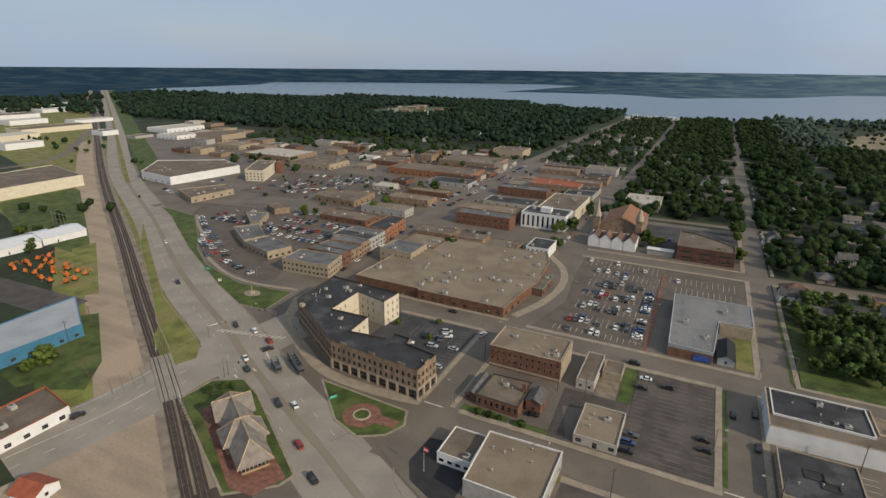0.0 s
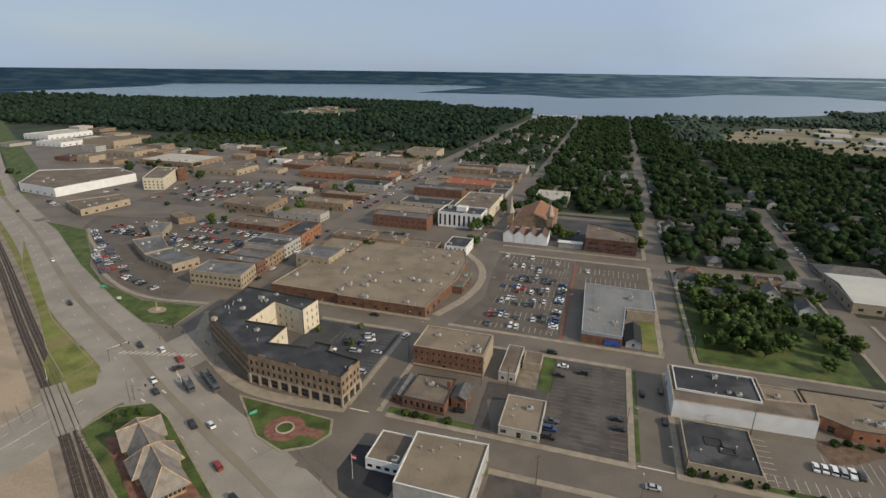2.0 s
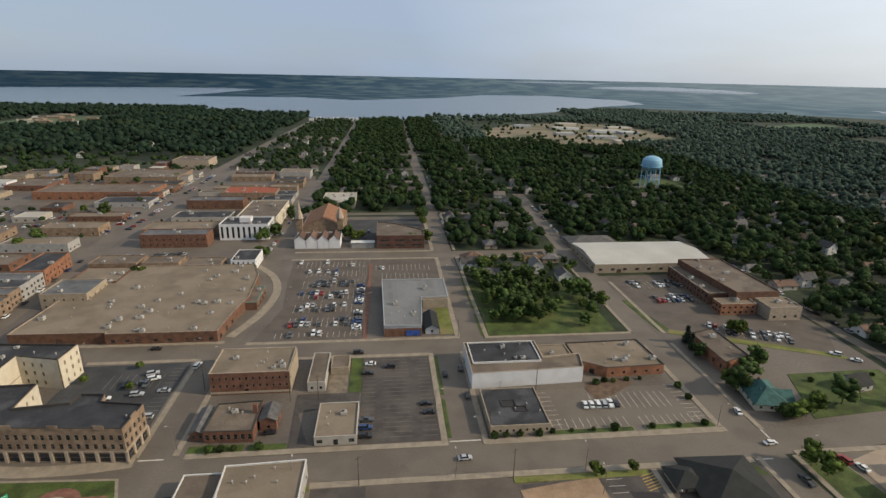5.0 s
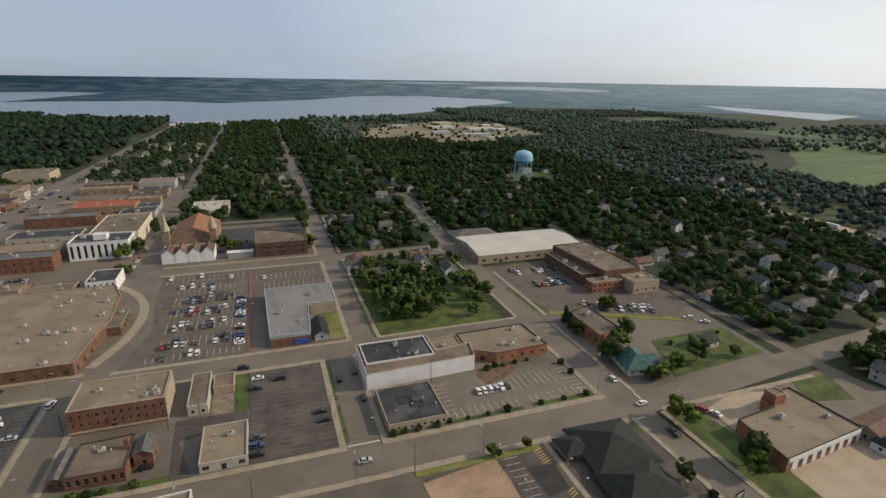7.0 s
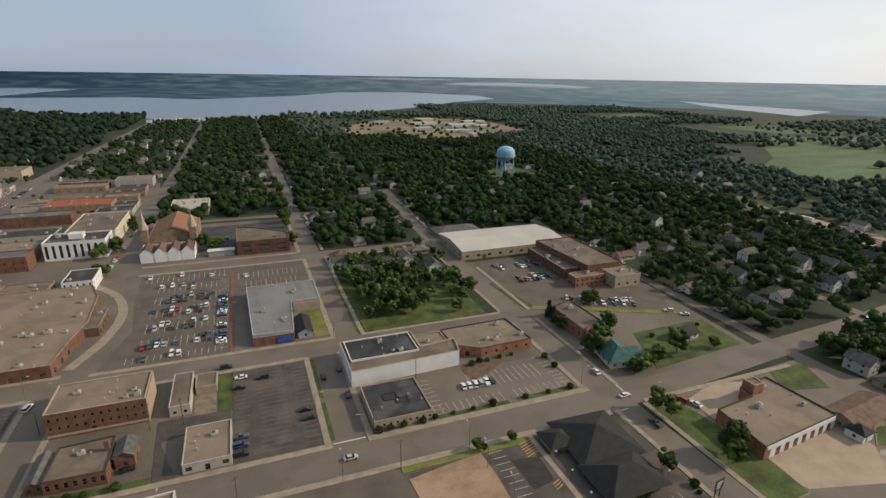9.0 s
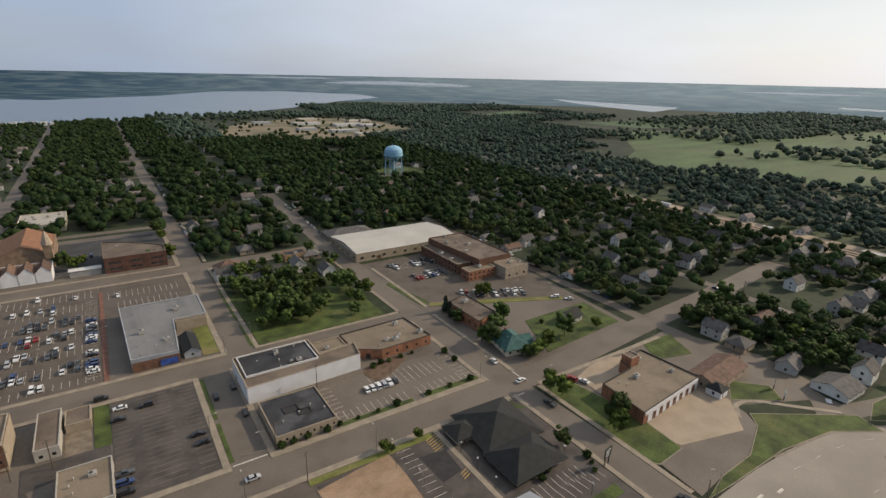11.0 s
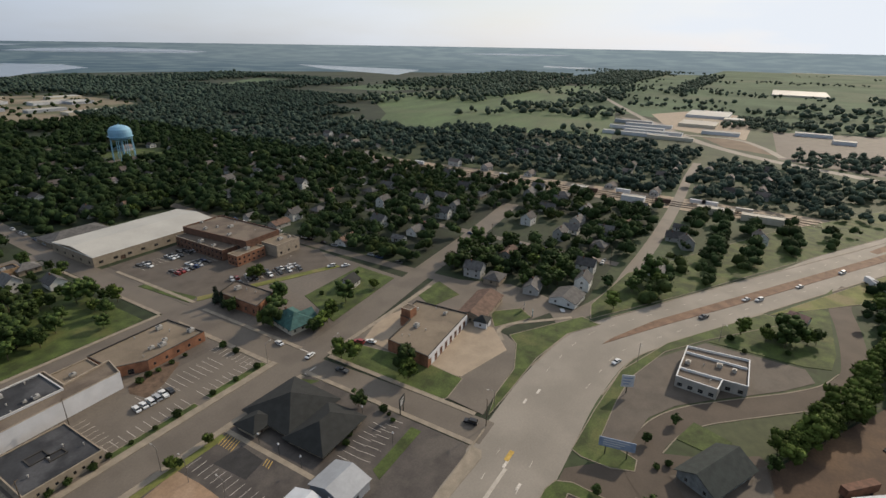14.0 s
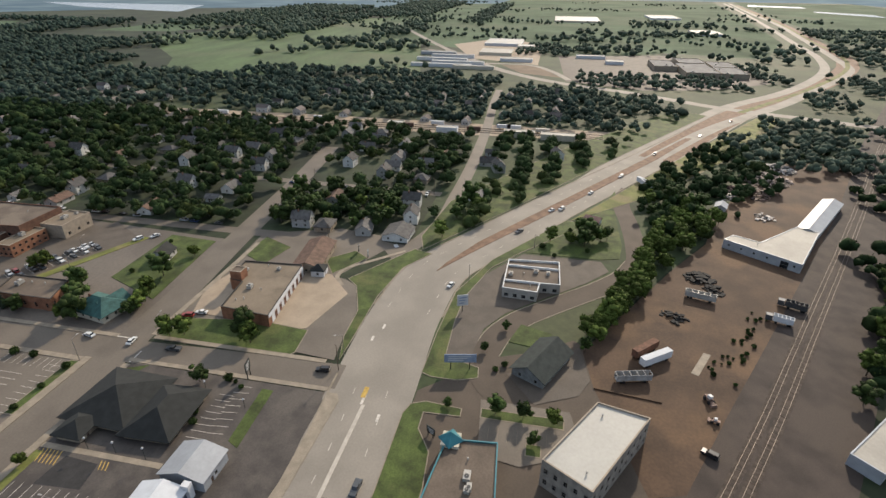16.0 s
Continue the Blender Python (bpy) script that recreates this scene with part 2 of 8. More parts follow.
unit_dark = mat("unit_dark", (0.06, 0.06, 0.06), rough=0.6, var=0.2, scale=1.0)
steel = mat("steel", (0.3, 0.28, 0.26), rough=0.4, var=0.15, scale=1.0, metal=0.7)
rail_steel = mat("rail_steel", (0.32, 0.26, 0.21), rough=0.4, var=0.15, scale=0.5, metal=0.5)
sleeper_wood = mat("sleeper_wood", (0.07, 0.052, 0.04), var=0.3, scale=1.0, obj=0.2)
tank_blue = mat("tank_blue", (0.24, 0.45, 0.6), rough=0.5, var=0.06, scale=0.2, bump=0)
teal_paint = mat("teal_paint", (0.035, 0.18, 0.21), rough=0.5, var=0.12, scale=0.5)
red_brick_paving = mat("red_brick_paving", (0.19, 0.09, 0.062), var=0.25, scale=0.6, fine=5.0)
rubber = mat("rubber", (0.015, 0.015, 0.015), var=0.1, scale=2.0, bump=0)
car_glass = mat("car_glass", (0.015, 0.018, 0.02), rough=0.08, var=0.1, scale=1.0, bump=0, spec=0.7)
black_board = mat("black_board", (0.02, 0.025, 0.022), rough=0.5, var=0.2, scale=1.0)
board_white = mat("board_white", (0.6, 0.6, 0.6), rough=0.5, var=0.08, scale=1.0)
board_blue = mat("board_blue", (0.26, 0.32, 0.42), rough=0.5, var=0.15, scale=0.6)
junk = mat("junk_metal", (0.2, 0.13, 0.1), var=0.5, scale=0.6, island=0.8, rough=0.7)
orange_paint = mat("orange_paint", (0.55, 0.16, 0.03), rough=0.5, var=0.15, scale=0.8)


def water_mat():
    m = bpy.data.materials.new("lake_water")
    m.use_nodes = True
    n, l = m.node_tree.nodes, m.node_tree.links
    b = n["Principled BSDF"]
    b.inputs["Base Color"].default_value = (0.06, 0.085, 0.105, 1)
    b.inputs["Roughness"].default_value = 0.22
    geo, t, bp = n.new("ShaderNodeNewGeometry"), n.new("ShaderNodeTexNoise"), n.new("ShaderNodeBump")
    t.inputs["Scale"].default_value, t.inputs["Detail"].default_value = 0.12, 4
    bp.inputs["Strength"].default_value, bp.inputs["Distance"].default_value = 0.35, 0.6
    l.new(geo.outputs["Position"], t.inputs["Vector"])
    l.new(t.outputs["Fac"], bp.inputs["Height"])
    l.new(bp.outputs["Normal"], b.inputs["Normal"])
    return m


water = water_mat()


# ---- building blocks ----
class Shape:
    """Collects faces, then becomes one mesh."""

    def __init__(self):
        self.v, self.f, self.m = [], [], []

    def face(self, pts, k=0):
        s = len(self.v)
        self.v += [tuple(p) for p in pts]
        self.f.append(tuple(range(s, s + len(pts))))
        self.m.append(k)
        return self

    def prism(self, poly, z0, z1, k=0, top=True, bottom=False):
        s, c = len(self.v), len(poly)
        self.v += [(x, y, z0) for x, y in poly] + [(x, y, z1) for x, y in poly]
        for i in range(c):
            j = (i + 1) % c
            self.f.append((s + i, s + j, s + c + j, s + c + i))
            self.m.append(k)
        if top:
            self.f.append(tuple(range(s + c, s + 2 * c)))
            self.m.append(k)
        if bottom:
            self.f.append(tuple(reversed(range(s, s + c))))
            self.m.append(k)
        return self

    def box(self, x0, y0, z0, x1, y1, z1, k=0):
        return self.prism([(x0, y0), (x1, y0), (x1, y1), (x0, y1)], z0, z1, k, bottom=True)

    def tube(self, a, b, r0, r1=None, n=8, k=0, cap=True):
        a, b = Vector(a), Vector(b)
        r1 = r0 if r1 is None else r1
        d = (b - a).normalized()
        u = d.cross(Vector((0, 0, 1)) if abs(d.z) < 0.9 else Vector((1, 0, 0))).normalized()
        w = d.cross(u)
        s = len(self.v)
        for p, r in ((a, r0), (b, r1)):
            for i in range(n):
                q = p + (u * math.cos(2 * math.pi * i / n) + w * math.sin(2 * math.pi * i / n)) * r
                self.v.append(tuple(q))
        for i in range(n):
            j = (i + 1) % n
            self.f.append((s + i, s + j, s + n + j, s + n + i))
            self.m.append(k)
        if cap:
            self.f += [tuple(reversed(range(s, s + n))), tuple(range(s + n, s + 2 * n))]
            self.m += [k, k]
        return self

    def turned(self, profile, x=0, y=0, n=20, k=0):
        s = len(self.v)
        for r, z in profile:
            for i in range(n):
                a = 2 * math.pi * i / n
                self.v.append((x + r * math.cos(a), y + r * math.sin(a), z))
        for j in range(len(profile) - 1):
            for i in range(n):
                i2 = (i + 1) % n
                self.f.append((s + j * n + i, s + j * n + i2, s + (j + 1) * n + i2, s + (j + 1) * n + i))
                self.m.append(k)
        return self

    def mesh(self, name, *mats):
        me = bpy.data.meshes.new(name)
        me.from_pydata(self.v, [], self.f)
        for m in mats:
            me.materials.append(m)
        if len(mats) > 1:
            me.polygons.foreach_set("material_index", self.m)
        me.update()
        return me


def part(name, shape, materials, parent, label=""):
    mats = materials if isinstance(materials, (list, tuple)) else [materials]
    ob = new(name, shape.mesh(name, *mats) if isinstance(shape, Shape) else shape)
    ob.parent = parent
    return tagged(ob, label)


def thing(name, label, category, x=0, y=0, z=0, rz=0, group="", kind=""):
    ob = new(name)
    ob.matrix_basis = pose(x, y, z, 0, 0, rz)
    ob.empty_display_size = 0.5
    return tagged(ob, label, category, group, kind)


def setting(name, shape, material, label):
    ob = new(name, shape.mesh(name, material))
    return tagged(ob, label, name.rstrip("_0123456789").replace("_", " "), kind="structure")


def inset(poly, d):
    """The polygon (counter-clockwise) with its edges moved inwards by d."""
    out, c = [], len(poly)
    for i in range(c):
        p0, p1, p2 = (Vector(poly[(i + k) % c]) for k in (-1, 0, 1))
        a, b = (p1 - p0).normalized(), (p2 - p1).normalized()
        na, nb = Vector((-a.y, a.x)), Vector((-b.y, b.x))
        m = na + nb
        m = m / max(m.dot(m) / 2, 0.25)
        out.append(tuple(p1 + m * d))
    return out


def ring(shape, poly, d, z0, z1, k=0):
    """A band of thickness d along the inside of a polygon: outer side, top and inner side."""
    inner, c = inset(poly, d), len(poly)
    for i in range(c):
        j = (i + 1) % c
        a, b, e, f = poly[i], poly[j], inner[j], inner[i]
        shape.face([(*a, z0), (*b, z0), (*b, z1), (*a, z1)], k)
        shape.face([(*a, z1), (*b, z1), (*e, z1), (*f, z1)], k)
        shape.face([(*e, z0), (*f, z0), (*f, z1), (*e, z1)], k)


LEVEL = [0.02]


def lift():
    """The next layer's height, so that no two sheets share a plane."""
    LEVEL[0] += 0.0015
    return LEVEL[0]


def rect(x0, y0, x1, y1):
    return [(x0, y0), (x1, y0), (x1, y1), (x0, y1)]


def sheet(name, poly, material, label, z=None):
    return setting(name, Shape().face([(x, y, z or lift()) for x, y in poly[:1]] + [(x, y, z or LEVEL[0]) for x, y in poly[1:]]), material, label)


def slab(name, poly, material, label, h=0.2):
    return setting(name, Shape().prism(poly, -0.05, h + 0.0007 * (len(bpy.data.objects) % 23)), material, label)


def smooth(pts, n=6):
    """A smooth curve through the points, with tangents weighted by the spacing."""
    out, p = [], [Vector(q) for q in pts]
    tan = []
    for i in range(len(p)):
        a, b, c = p[max(i - 1, 0)], p[i], p[min(i + 1, len(p) - 1)]
        la, lc = (b - a).length, (c - b).length
        tan.append((c - b).normalized() if la == 0 else (b - a).normalized() if lc == 0 else ((b - a) / la * lc + (c - b) / lc * la).normalized())
    for i in range(len(p) - 1):
        a, b = p[i], p[i + 1]
        g = (b - a).length
        for k in range(n):
            t = k / n
            out.append(a * (2 * t ** 3 - 3 * t * t + 1) + tan[i] * g * (t ** 3 - 2 * t * t + t) + b * (3 * t * t - 2 * t ** 3) + tan[i + 1] * g * (t ** 3 - t * t))
    return out + [p[-1]]


def strip_shape(curve, left, right, z, z1=None):
    """A ribbon along a curve from left to right of it (metres); with z1 a raised band."""
    sh, rows = Shape(), []
    for i, q in enumerate(curve):
        d = (curve[min(i + 1, len(curve) - 1)] - curve[max(i - 1, 0)]).normalized()
        nrm = Vector((-d.y, d.x))
        rows.append((q + nrm * left, q + nrm * right))
    for (a, b), (c, d) in zip(rows, rows[1:]):
        if z1 is None:
            sh.face([(*b, z), (*d, z), (*c, z), (*a, z)])
        else:
            sh.face([(*b, z1), (*d, z1), (*c, z1), (*a, z1)])
            sh.face([(*a, z), (*c, z), (*c, z1), (*a, z1)][::-1])
            sh.face([(*b, z), (*d, z), (*d, z1), (*b, z1)])
    return sh


ROADS, FOOT, STALLS = [], [], []


def road(pts, width, material, label, n=6, name="road"):
    ROADS.append((smooth(pts, n), width))
    return setting(name, strip_shape(smooth(pts, n), width / 2, -width / 2, lift()), material, label)


def dashes(name, pts, off, material, parent_label, w=0.15, on=3.0, gap=9.0):
    curve, sh, z, run = smooth(pts, 12), Shape(), lift() + 0.02, 0.0
    for a, b in zip(curve, curve[1:]):
        d = b - a
        length = d.length
        d.normalize()
        nrm = Vector((-d.y, d.x)) * off
        s = 0.0
        while s < length:
            if gap == 0 or (run + s) % (on + gap) < on:
                e = min(length, s + (length if gap == 0 else 1.0))
                p, q = a + d * s + nrm, a + d * e + nrm
                k = Vector((-d.y, d.x)) * w / 2
                sh.face([(*(p - k), z), (*(q - k), z), (*(q + k), z), (*(p + k), z)])
                s = e
            else:
                s += 1.0
        run += length
    return tagged(setting(name, sh, material, parent_label), kind="structure")


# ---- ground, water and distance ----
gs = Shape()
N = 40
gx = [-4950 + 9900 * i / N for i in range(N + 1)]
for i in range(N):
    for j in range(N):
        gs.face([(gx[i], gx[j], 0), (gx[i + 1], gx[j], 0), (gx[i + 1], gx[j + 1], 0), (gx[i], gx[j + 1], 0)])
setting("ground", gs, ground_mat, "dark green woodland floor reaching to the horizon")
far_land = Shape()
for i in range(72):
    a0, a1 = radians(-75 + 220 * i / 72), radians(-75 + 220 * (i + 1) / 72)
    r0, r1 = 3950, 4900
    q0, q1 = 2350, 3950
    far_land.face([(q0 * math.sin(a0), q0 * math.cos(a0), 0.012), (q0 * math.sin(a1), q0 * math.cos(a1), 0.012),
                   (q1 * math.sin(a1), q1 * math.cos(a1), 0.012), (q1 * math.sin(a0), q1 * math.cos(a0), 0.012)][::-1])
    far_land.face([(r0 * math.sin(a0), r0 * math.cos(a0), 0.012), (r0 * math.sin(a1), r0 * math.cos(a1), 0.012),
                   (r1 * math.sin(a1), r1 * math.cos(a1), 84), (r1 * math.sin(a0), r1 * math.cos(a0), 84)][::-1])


def painted_haze_mat():
    """The far wooded rim; haze of miles of air painted in as blue glow."""
    m = bpy.data.materials.new("glowing_haze_rim")
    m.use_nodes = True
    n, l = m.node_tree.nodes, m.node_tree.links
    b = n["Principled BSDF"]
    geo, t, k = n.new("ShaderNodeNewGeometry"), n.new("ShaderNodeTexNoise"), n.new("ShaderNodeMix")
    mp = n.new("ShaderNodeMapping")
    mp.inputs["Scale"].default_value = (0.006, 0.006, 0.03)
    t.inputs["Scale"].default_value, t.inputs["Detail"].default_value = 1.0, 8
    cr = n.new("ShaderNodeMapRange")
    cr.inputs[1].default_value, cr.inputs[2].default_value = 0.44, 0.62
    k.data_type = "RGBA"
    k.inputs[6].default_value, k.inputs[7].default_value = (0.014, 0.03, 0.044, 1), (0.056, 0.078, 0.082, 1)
    # the painted haze glows more strongly towards +x
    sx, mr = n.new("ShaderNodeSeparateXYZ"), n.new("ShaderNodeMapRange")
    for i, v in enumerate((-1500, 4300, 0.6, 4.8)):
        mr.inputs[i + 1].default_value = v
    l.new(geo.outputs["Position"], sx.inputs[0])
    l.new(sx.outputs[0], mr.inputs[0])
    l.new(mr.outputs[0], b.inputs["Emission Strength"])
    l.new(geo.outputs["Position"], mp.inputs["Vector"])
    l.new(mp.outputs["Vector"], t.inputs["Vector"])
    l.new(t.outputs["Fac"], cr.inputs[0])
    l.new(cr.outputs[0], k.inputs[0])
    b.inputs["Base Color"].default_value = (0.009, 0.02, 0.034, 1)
    # and its colour turns to a pale grey there
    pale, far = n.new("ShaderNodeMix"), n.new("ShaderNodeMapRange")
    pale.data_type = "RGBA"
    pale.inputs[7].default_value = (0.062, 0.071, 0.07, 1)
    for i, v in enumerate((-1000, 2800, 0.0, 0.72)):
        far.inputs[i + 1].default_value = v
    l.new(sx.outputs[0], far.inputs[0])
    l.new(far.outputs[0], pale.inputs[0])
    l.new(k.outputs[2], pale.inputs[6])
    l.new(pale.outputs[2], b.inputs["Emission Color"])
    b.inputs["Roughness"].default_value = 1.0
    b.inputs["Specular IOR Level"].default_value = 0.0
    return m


setting("backdrop", far_land, painted_haze_mat(), "wooded land along the horizon with blue haze painted on")
sheet("lake", [(-2450, 1700), (-2000, 1590), (-1630, 1700), (-1330, 1820), (-940, 1865), (-660, 1857), (-420, 1697), (-200, 1490),
               (-75, 1445), (48, 1470), (288, 1580), (599, 1845), (900, 2200), (1210, 2450), (1270, 2800), (1000, 3300), (577, 3268), (274, 2778),
               (-139, 2442), (-393, 2634), (-700, 2600), (-940, 2547), (-808, 3600), (-1260, 3930), (-1700, 3930), (-2650, 3850), (-3018, 3399), (-2511, 2500)],
      water, "broad calm grey-blue lake with wooded shores", z=0.3)
for k, poly in enumerate(([(2118, 2183), (2128, 1412), (1743, 1259), (1800, 1500), (1900, 1800)],
                          [(2100, 3700), (2950, 3050), (2800, 2950), (2000, 3500)],
                          [(1855, 833), (1990, 770), (1960, 720), (1800, 800)],
                          [(3100, 1180), (3050, 860), (2850, 880), (2900, 1120)],
                          [(2898, -857), (3050, -900), (2950, -1100), (2800, -1066)], [(2470, -985), (2580, -1010), (2400, -1150), (2240, -1120)])):
    sheet("pond_%d" % (k + 1), poly, water, "pale distant pond among fields and trees", z=0.3)
# long lakes on the rising land near the horizon, by bearing and distance
for k, reach in enumerate(([(20.5, 4330), (24, 4260), (29, 4230), (34.5, 4220), (36, 4300), (33, 4420), (28, 4520), (23, 4460)], [(11, 4640), (16, 4600), (21, 4620), (22.5, 4690), (17, 4720)], [(60, 4350), (68, 4300), (72, 4380), (65, 4440)])):
    setting("far_lake_%d" % (k + 1), Shape().face([(r * math.sin(radians(b)), r * math.cos(radians(b)), 84 * (r - 3950) / 950 + 1.5) for b, r in reach][::-1]), water, "long pale lake near the horizon")
sheet("rough_grass", [(200, -130), (300, -75), (440, -60), (440, 60), (480, 420), (590, 470), (741, 177), (1000, 100), (3400, -60), (3400, -1500), (100, -1500), (100, -200)], rough_grass,
      "rough green grassland round the interchange")
sheet("verge_5", [(112, -45), (141, -25), (160, -22), (230, -65), (262, -87), (300, -99), (420, -90), (440, 60), (222, 60), (124, 60)], rough_grass, "green verges along the highway and its service road")
sheet("street_base", [(-260, 150), (-180, 90), (-60, 60), (-20, 100), (-20, 145), (-90, 150), (-170, 225)], asphalt, "worn asphalt of the broad junction")
sheet("meadow_1", [(583, 473), (735, 287), (741, 177), (1042, 249), (1300, 300), (1700, 516), (1500, 700), (1250, 760), (1029, 820), (965, 771), (780, 590)], marsh_grass,
      "wide green marsh meadow with darker streaks")
sheet("meadow_2", [(1000, 100), (1449, 135), (2733, 279), (2600, 560), (1723, 516), (1250, 420), (1060, 250)], meadow, "pale green open fields in the distance")
sheet("meadow_3", [(1120, 1039), (1912, 968), (1700, 700), (1150, 860)], meadow, "flat green fields between woods")
sheet("meadow_4", [(940, -60), (1050, -200), (1010, -350), (1290, -465), (1700, -545), (3300, -800), (3300, 250), (1700, 330), (1100, 150)], meadow, "pale green fields beyond the interchange")
sheet("meadow_6", [(1300, -560), (1700, -650), (3300, -900), (3300, -1500), (1500, -1200)], meadow, "pale hazy fields south of the highway")
sheet("meadow_5", [(950, 1330), (1250, 1480), (1280, 1400), (1000, 1250)], meadow, "yellowish clearing between woods")
sheet("sand_field", [(215, 985), (290, 945), (400, 900), (520, 930), (600, 1060), (616, 1167), (600, 1330), (486, 1410), (300, 1330), (190, 1157)], sandy,
      "bare sandy ground with dry patches")
sheet("clearing", [(-860, 1190), (-690, 1170), (-640, 1330), (-720, 1480), (-830, 1400)], meadow, "light school grounds clearing in the woods")
sheet("lawn_1", [(286, 560), (345, 540), (370, 600), (300, 640)], grass, "mown lawn beside the water tower")

# ---- paved town floor ----
sheet("town_paving_1", [(-560, 330), (-420, 262), (-212, 178), (-180, 148), (-70, 146), (45, 146), (45, 352), (34, 450), (-60, 450), (-85, 640), (-170, 700),
                        (-420, 690), (-700, 640), (-900, 620), (-700, 460)], paving, "worn brownish asphalt and concrete of the town centre")
sheet("town_paving_2", [(45, 146), (215, 146), (225, 300), (132, 300), (132, 222), (45, 222)], paving, "worn grey-brown paved yards")
sheet("town_paving_4", [(-50, 104), (-20, 92), (40, 68), (84, 60), (121, 60), (121, 132), (-26, 132)], asphalt_lot, "worn asphalt lots south of the street")
sheet("dirt_plot", [(-162, 112), (-163, 95), (-173, 52), (-150, 40), (-95, 48), (-125, 80)], dirt, "bare tan dirt beside the level crossing")
sheet("frontage_apron", [(-190, 200), (-166, 168), (-150, 152), (-125, 137), (-84, 136), (-82, 149), (-126, 152), (-164, 178), (-180, 212)], asphalt, "asphalt lane in front of the corner block")
sheet("station_yard", [(150, 134), (150, 100), (188, 96), (192, 84), (222, 70), (236, 76), (240, 100), (226, 138)], asphalt, "worn asphalt yard behind the fire station")
sheet("town_paving_3", [(-1300, 430), (-980, 410), (-700, 330), (-560, 225), (-400, 190), (-400, 230), (-930, 545), (-1750, 1030), (-1900, 950)], grass_dry,
      "dry grass of the industrial land beside the railway")

# ---- railway ----
RAIL = [(-2500, 1490), (-2090, 1250), (-880, 520), (-547, 322), (-340, 206), (-260, 160), (-166, 107), (-119, 78), (105, -60), (135, -78), (184, -106), (312, -179), (462, -262), (900, -515), (1500, -860)]
setting("ballast_bed", strip_shape(smooth(RAIL[:9], 4), 7, -8, lift()), ballast, "brown gravel bed along the railway")
setting("ballast_bed_2", strip_shape(smooth(RAIL[7:], 4), 14, -24, lift()), mat("ballast_dark", (0.055, 0.041, 0.033), var=0.25, scale=0.12, fine=3.0, patch=((0.072, 0.054, 0.042), 0.04, 0.5)), "dark brown gravel bed along the railway")
setting("rail_verge", strip_shape(smooth(RAIL[2:7], 4), 14, 7, lift()), grass_dry, "dry yellowish grass beside the tracks")
setting("rail_verge_2", strip_shape(smooth(RAIL[2:7], 4), -24, -40, lift()), grass_dry, "dry green grass beside the dirt strip")
setting("dirt_strip", strip_shape(smooth(RAIL[2:9], 4), -7, -25, lift()), dirt, "bare brown dirt beside the tracks")
sheet("dirt_yard", [(101, -38), (141, -26), (160, -23), (230, -66), (262, -88), (300, -100), (420, -175), (420, -225), (312, -168), (184, -94), (136, -66), (104, -48)],
      dirt_yard, "tan dirt scrapyard with wheel tracks")


def railway(name, label, off):
    line = thing(name, label, "railway track")
    curve = smooth(RAIL[1:], 8)
    for s in (-0.75, 0.75):
        part("rail", strip_shape(curve, off + s + 0.05, off + s - 0.05, 0.1, 0.4), rail_steel, line)
    part("track_bed", strip_shape(curve, off + 1.7, off - 1.7, 0.0, 0.2), mat("track_gravel", (0.062, 0.046, 0.035), var=0.3, scale=0.5, fine=4.0), line, "dark oily gravel between the rails")
    sl = Shape().box(-0.12, -1.3, 0.0, 0.12, 1.3, 0.27).mesh("sleeper", sleeper_wood)
    count = 0
    for a, b in zip(curve, curve[1:]):
        d = b - a
        length = d.length
        if not (-215 < a.x < 190):
            continue
        u = d.normalized()
        s = 0.0
        while s < length and count < 150:
            q = a + u * s + Vector((-u.y, u.x)) * off
            if -215 < q.x < -105 or 95 < q.x < 190:
                ob = new("sleeper", sl)
                ob.parent = line
                ob.matrix_basis = pose(q.x, q.y, 0, 0, 0, math.degrees(math.atan2(u.y, u.x)))
                count += 1
            s += 2.2
    return line


railway("railway_track", "pair of worn steel rails on dark ballast", 2.2)
railway("railway_track", "polished steel rails on dark ballast with a level crossing", -2.0)

# second railway, running north and south behind the houses
sheet("rail_corridor", [(430, 420), (438, 210), (440, 60), (445, -60), (475, -60), (478, 60), (478, 210), (470, 420)], dirt, "brown gravel corridor of a side railway")
for k, dx in enumerate((448, 454, 461)):
    t = thing("railway_track", "rusty siding rails in brown gravel", "railway track")
    for s in (-0.75, 0.75):
        part("rail", strip_shape([Vector((dx - 8 + s, 430)), Vector((dx + s, 210)), Vector((dx + 2 + s, -50))], 0.1, -0.1, 0.05, 0.4), rail_steel, t)

# ---- roads ----
HWY = [(-2480, 1540), (-930, 584), (-540, 342), (-400, 268), (-245, 181), (-200, 160), (-150, 134), (-100, 111), (-40, 82), (25, 57), (84, 45), (131, 46), (172, 46), (206, 41), (240, 22), (278, -1), (405, -82), (583, -192), (734, -310), (948, -445), (1388, -552), (3000, -829)]
road(HWY[:8], 27, concrete_road, "wide worn concrete highway with turn lanes", name="highway_1")
road(HWY[7:11], 27, concrete_road, "wide concrete highway past the depot", name="highway_2")
road(HWY[10:18], 29, concrete_new, "pale new concrete highway curving out of town", name="highway_3")
setting("median_2", strip_shape(smooth(HWY[16:], 6), 15, -15, lift()), mat("median_soil", (0.2, 0.12, 0.075), var=0.25, scale=0.2), "brown soil between the carriageways")
road([(320, -20), (370, -45), (428, -75), (503, -119), (601, -181), (700, -268), (796, -336), (908, -397), (1037, -440), (1283, -488), (1679, -565), (2315, -680), (3195, -829)], 13, concrete_new, "pale concrete carriageway out of town", name="highway_4")
